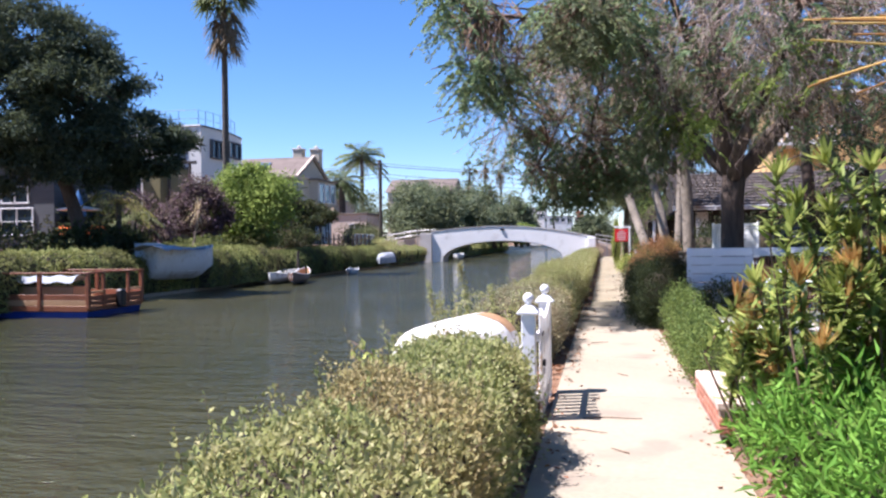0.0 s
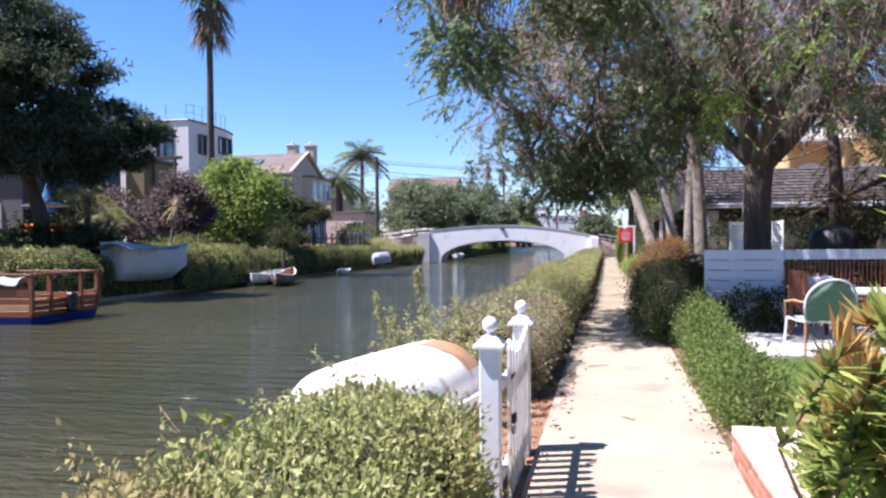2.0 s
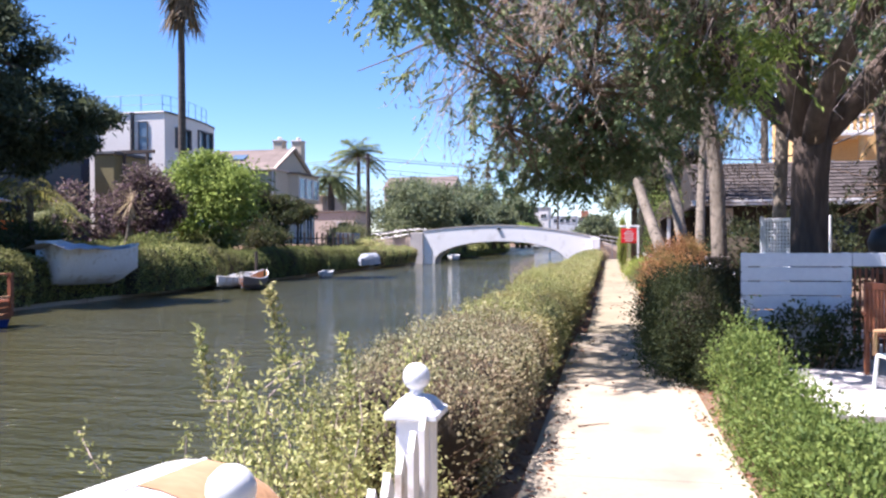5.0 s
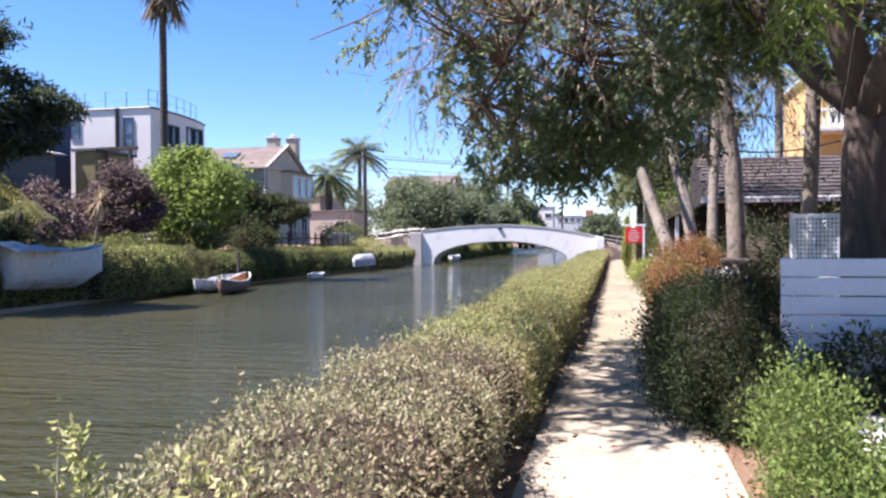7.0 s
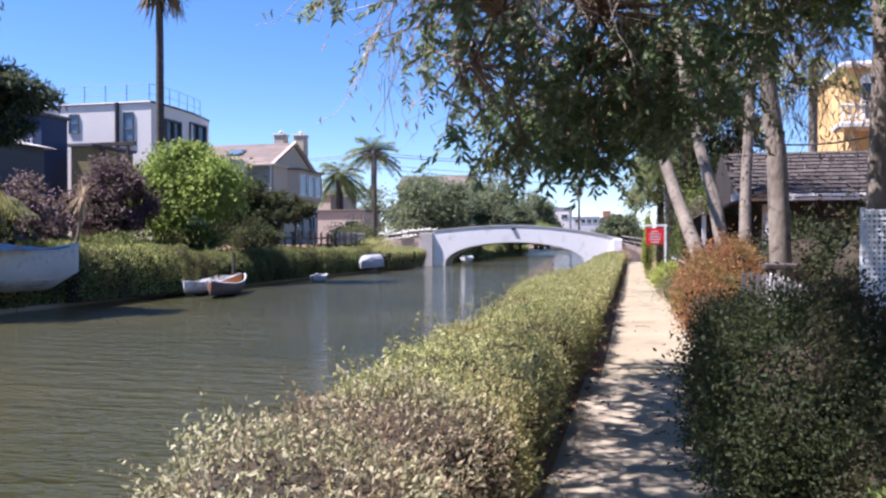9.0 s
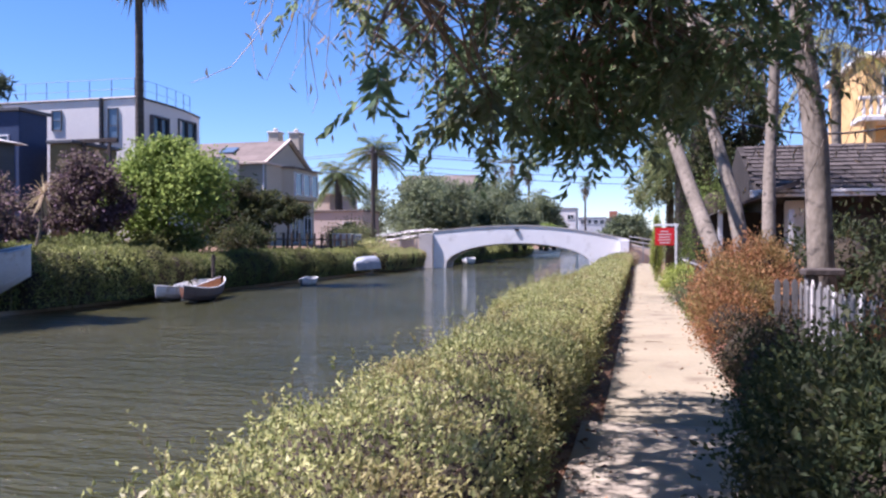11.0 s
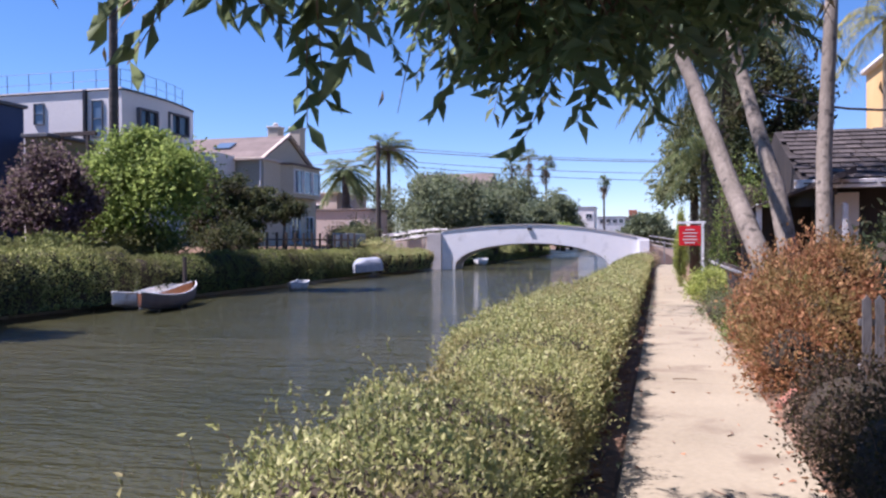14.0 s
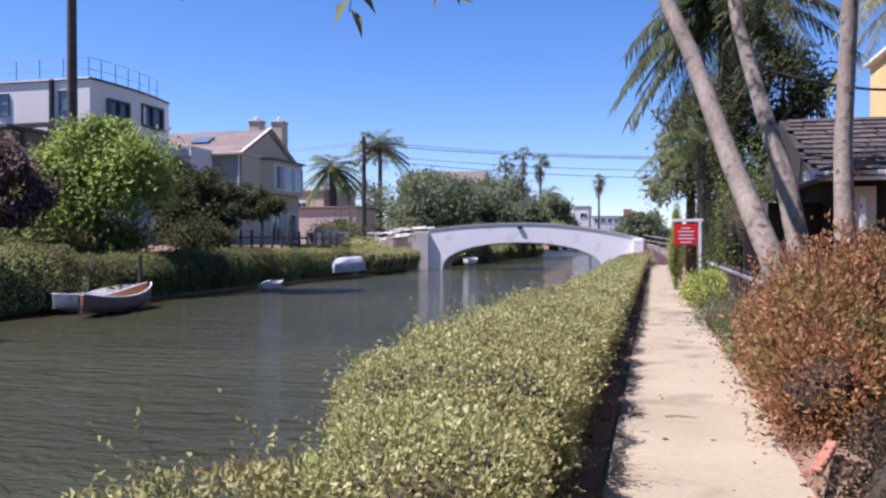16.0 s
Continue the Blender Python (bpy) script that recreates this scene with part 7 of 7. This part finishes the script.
leaning_tree("dark leafy tree spreading behind the patio", [(6.4, 21.0, 0.0), (6.3, 21.0, 2.0), (6.0, 20.8, 3.6)], [0.2, 0.15, 0.1], [((5.4, 20.4, 4.3), (1.6, 1.6, 1.2), 1), ((7.2, 19.6, 4.0), (1.8, 1.8, 1.4), 1), ((5.0, 21.6, 2.4), (1.3, 1.2, 0.9), 0.8), ((7.0, 17.0, 3.0), (1.2, 1.6, 1.3), 0.9)], 90, mat=LEAF_DARK, bark=BARK_DARK)
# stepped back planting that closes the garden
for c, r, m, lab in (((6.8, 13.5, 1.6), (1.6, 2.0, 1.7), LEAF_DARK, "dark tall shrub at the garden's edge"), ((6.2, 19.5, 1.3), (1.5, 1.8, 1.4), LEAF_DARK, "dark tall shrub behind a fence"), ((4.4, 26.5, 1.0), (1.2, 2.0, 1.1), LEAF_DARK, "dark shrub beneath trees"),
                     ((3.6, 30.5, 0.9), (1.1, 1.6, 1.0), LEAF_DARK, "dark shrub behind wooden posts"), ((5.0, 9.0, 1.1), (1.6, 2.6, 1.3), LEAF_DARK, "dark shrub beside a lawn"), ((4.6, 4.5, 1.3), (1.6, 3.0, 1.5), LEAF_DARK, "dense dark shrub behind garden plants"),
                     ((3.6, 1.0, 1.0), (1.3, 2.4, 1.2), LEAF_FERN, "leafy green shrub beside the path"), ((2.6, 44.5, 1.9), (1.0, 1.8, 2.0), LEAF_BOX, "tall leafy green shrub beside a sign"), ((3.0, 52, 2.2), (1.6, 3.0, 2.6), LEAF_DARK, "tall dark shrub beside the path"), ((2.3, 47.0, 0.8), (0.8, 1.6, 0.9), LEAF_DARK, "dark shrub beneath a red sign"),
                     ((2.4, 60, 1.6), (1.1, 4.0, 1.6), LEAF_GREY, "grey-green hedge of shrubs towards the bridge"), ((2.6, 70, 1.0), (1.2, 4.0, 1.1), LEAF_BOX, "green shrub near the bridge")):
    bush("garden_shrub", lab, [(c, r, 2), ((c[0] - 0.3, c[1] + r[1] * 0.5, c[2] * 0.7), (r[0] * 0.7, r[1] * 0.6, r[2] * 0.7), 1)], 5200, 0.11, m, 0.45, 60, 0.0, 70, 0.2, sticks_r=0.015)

# canary palm and conifers further on
cp = feather_palm("large date palm with drooping dark fronds", (2.6, 51.0, 0.0), 10.4, 0.42, 4.0, 80, LEAF_PALM_DARK, 0.62, "", 36, BARK_DARK, -0.75, 0.085)
feather_palm("feathery yellow-green palm behind houses", (7.0, 46, 0.0), 8.6, 0.16, 2.3, 26, LEAF_YELLOW, 0.8, "", 26, BARK_PALE, -0.6, 0.05)
feather_palm("shorter palm with grey-green fronds", (1.9, 55, 0.0), 5.6, 0.25, 2.6, 34, LEAF_PALM, 0.6, "", 24, None, -0.7, 0.06)
tree("tall grey-green conifer beside the path", (1.5, 58, 0), [(1.5, 58, 0), (1.5, 58, 3.5), (1.4, 58, 6)], [0.25, 0.2, 0.12], [((1.3, 58, 6.4), (1.3, 1.6, 1.6), 2), ((1.0, 58, 4.4), (1.4, 1.6, 1.4), 2), ((2.4, 58, 7.6), (1.3, 1.4, 1.2), 1.4), ((2.2, 57.5, 5.0), (1.3, 1.4, 1.6), 1.4)], 9000, 0.2, LEAF_GREY, BARK_DARK)
tree("dark evergreen behind the shingled house", (4.0, 48, 0), [(4, 48, 0), (4, 48, 4), (4, 48, 6)], [0.25, 0.2, 0.12], [((4, 48, 6.4), (1.6, 1.6, 1.6), 2), ((3.2, 48, 4.4), (1.4, 1.6, 1.4), 2)], 7000, 0.2, LEAF_DARK, BARK_DARK)
tree("dark broad tree in the back gardens", (13, 22, 0), [(13, 22, 0), (13, 22, 4), (13, 22, 6)], [0.35, 0.25, 0.15], [((12, 22, 7.4), (3, 3, 2.2), 2), ((14, 20, 5.4), (2.6, 2.6, 2.2), 2), ((11.5, 24, 5), (2, 2, 1.6), 1)], 9000, 0.25, LEAF_DARK, BARK_DARK)
tree("dark broad tree behind a lawn", (11, 11, 0), [(11, 11, 0), (11, 11, 4)], [0.35, 0.2], [((10.5, 11, 6.4), (3, 3, 2.4), 2), ((9, 13, 4.4), (2.0, 2.0, 1.6), 1), ((10, 8, 4), (2.2, 2.2, 1.8), 1)], 9000, 0.25, LEAF_DARK, BARK_DARK)

# lamp cable across the garden
cab = thing("garden_cable", (2.6, 36, 5.0), "dark cable slung between trees", "cable")
part("cable", Geo().tube([(2.05 + 6.5 * u, 36.6 - 1.5 * u, 4.9 - 1.6 * u * (1 - u) * 2 + 0.3 * u) for u in np.linspace(0, 1, 12)], 0.028, 5), METAL_DARK, cab)

# ---- wild stems by the canal ----
ws = thing("wild_plant", (-1.35, 10.6, -0.25), "tall sparse yellow-green wild plant by the water", "plant")
a, q, qd = [], [], []
for k in range(76):
    b = np.array([rng.uniform(-2.0, -0.9), rng.uniform(9.75, 11.5), -0.23])
    pth = np.array(branch_path(b, b + [rng.normal() * 0.25 - 0.1, rng.normal() * 0.25, (rng.uniform(0.45, 0.77) if k % 5 else rng.uniform(0.85, 1.2))], 0.1))
    a += [(pth[i], pth[i + 1]) for i in range(6)]
    u = rng.uniform(0.2, 1, 120)
    pp = np.stack([np.interp(u, np.linspace(0, 1, 7), pth[:, j]) for j in range(3)], 1) + rng.normal(size=(120, 3)) * 0.035
    q.append(pp)
for b, tip, m in (((-1.55, 10.6, -0.23), (-1.88, 10.6, 1.26), 420), ((-1.75, 10.5, -0.23), (-2.3, 10.55, 1.0), 340), ((-1.45, 10.9, -0.23), (-1.5, 10.8, 0.95), 300)):
    pth = np.array(branch_path(b, tip, 0.05))
    a += [(pth[i], pth[i + 1]) for i in range(6)]
    u = rng.uniform(0.25, 1, m)
    q.append(np.stack([np.interp(u, np.linspace(0, 1, 7), pth[:, j]) for j in range(3)], 1) + rng.normal(size=(m, 3)) * (0.012 + 0.07 * (1 - u))[:, None])
a = np.array(a)
q = np.concatenate(q)
part("stalk", sticks(a[:, 0], a[:, 1], 0.005), TWIG, ws)
part("foliage", leaves(q, unit(rng.normal(size=q.shape) + [0, 0, 0.4]), rng.uniform(0.025, 0.055, len(q)), 0.02), LEAF_HEDGE_PALE, ws)

# ---- climbing vine at the hedge's water side ----
vn = thing("wild_vine", (-1.85, 6.3, 0.3), "wild vine with broad light green leaves beside the water", "plant")
vst, vq = [], []
for k in range(6):
    b = np.array([-1.66 - 0.04 * k, 5.75 + 0.16 * k, 0.42])
    pth = np.array(branch_path(b, b + [rng.uniform(-0.25, -0.02), rng.normal() * 0.12, rng.uniform(0.16, 0.42)], 0.15))
    vst += [(pth[i], pth[i + 1]) for i in range(6)]
    vq.append(pth[rng.integers(1, 7, 7)] + rng.normal(size=(7, 3)) * 0.03)
vst, vq = np.array(vst), np.concatenate(vq)
part("stalk", sticks(vst[:, 0], vst[:, 1], 0.005), TWIG_BROWN, vn)
part("foliage", leaves(vq, unit(rng.normal(size=vq.shape) + [0, 0, 0.2]), rng.uniform(0.05, 0.09, len(vq)), 0.055), LEAF_SPEAR, vn)

# ---- fallen leaves and path slabs ----
n = 6000
p = np.stack([rng.choice([-1, 1], n), rng.uniform(2, 60, n), np.full(n, PATH_Z)], 1)
left = rng.random(n) < 0.7
p[:, 0] = np.where(left, rng.normal(-0.66, 0.16, n), rng.normal(1.0, 0.13, n))
on = (rng.random(n) < 0.03) & (p[:, 1] > 14)
p[on, 0] = rng.uniform(-0.4, 0.8, on.sum())
p = p[(p[:, 0] > -1.3)]
p[:, 2] = np.where((p[:, 0] > -0.5) & (p[:, 0] < 0.95), PATH_Z + 0.006, np.where(p[:, 0] > 0.95, -0.11, -0.162))
d = unit(rng.normal(size=p.shape) * [1, 1, 0.12])
sz = rng.uniform(0.03, 0.08, len(p))
tagged(part("fallen_leaves", leaves(p, d, sz, sz * 0.35), LEAF_LITTER), "dry reddish leaves fallen along the path edges", "leaves", "", "stuff")
y = -6.0
k = 0
while y < 78:
    wide = y < 19.5
    ob = new("slab", SLABS[(k % 3) + (0 if wide else 3)])
    ob.parent = path
    ob.location = (0.20 if wide else 0.30, y + 1.5, PATH_Z)
    y += 3.0
    k += 1
r = random.Random(11)
for tx, ty, ln, az in ((0.05, 7.9, 0.55, 8), (-0.1, 8.85, 0.2, 60), (-0.16, 7.35, 0.3, -12), (0.2, 10.4, 0.16, 120), (0.1, 6.7, 0.16, 140), (0.45, 17.0, 0.3, 20), (0.2, 27.2, 0.3, 15), (0.5, 24.4, 0.22, 70), (0.3, 22.6, 0.18, 110), (-0.1, 13.6, 0.35, 35)):
    tw = thing("fallen_twig", (tx, ty, PATH_Z), "thin brown twig fallen on the path", "twig", "fallen twigs")
    c, q = math.cos(radians(az)), math.sin(radians(az))
    pts = [(tx + (u - 0.5) * ln * c + 0.03 * math.sin(5 * u) * q, ty + (u - 0.5) * ln * q + 0.03 * math.sin(5 * u) * c, PATH_Z + 0.009 + 0.004 * r.random()) for u in np.linspace(0, 1, 6)]
    part("stem", Geo().tube(pts, [0.006, 0.006, 0.005, 0.005, 0.004, 0.003], 5), TWIG_BROWN, tw)
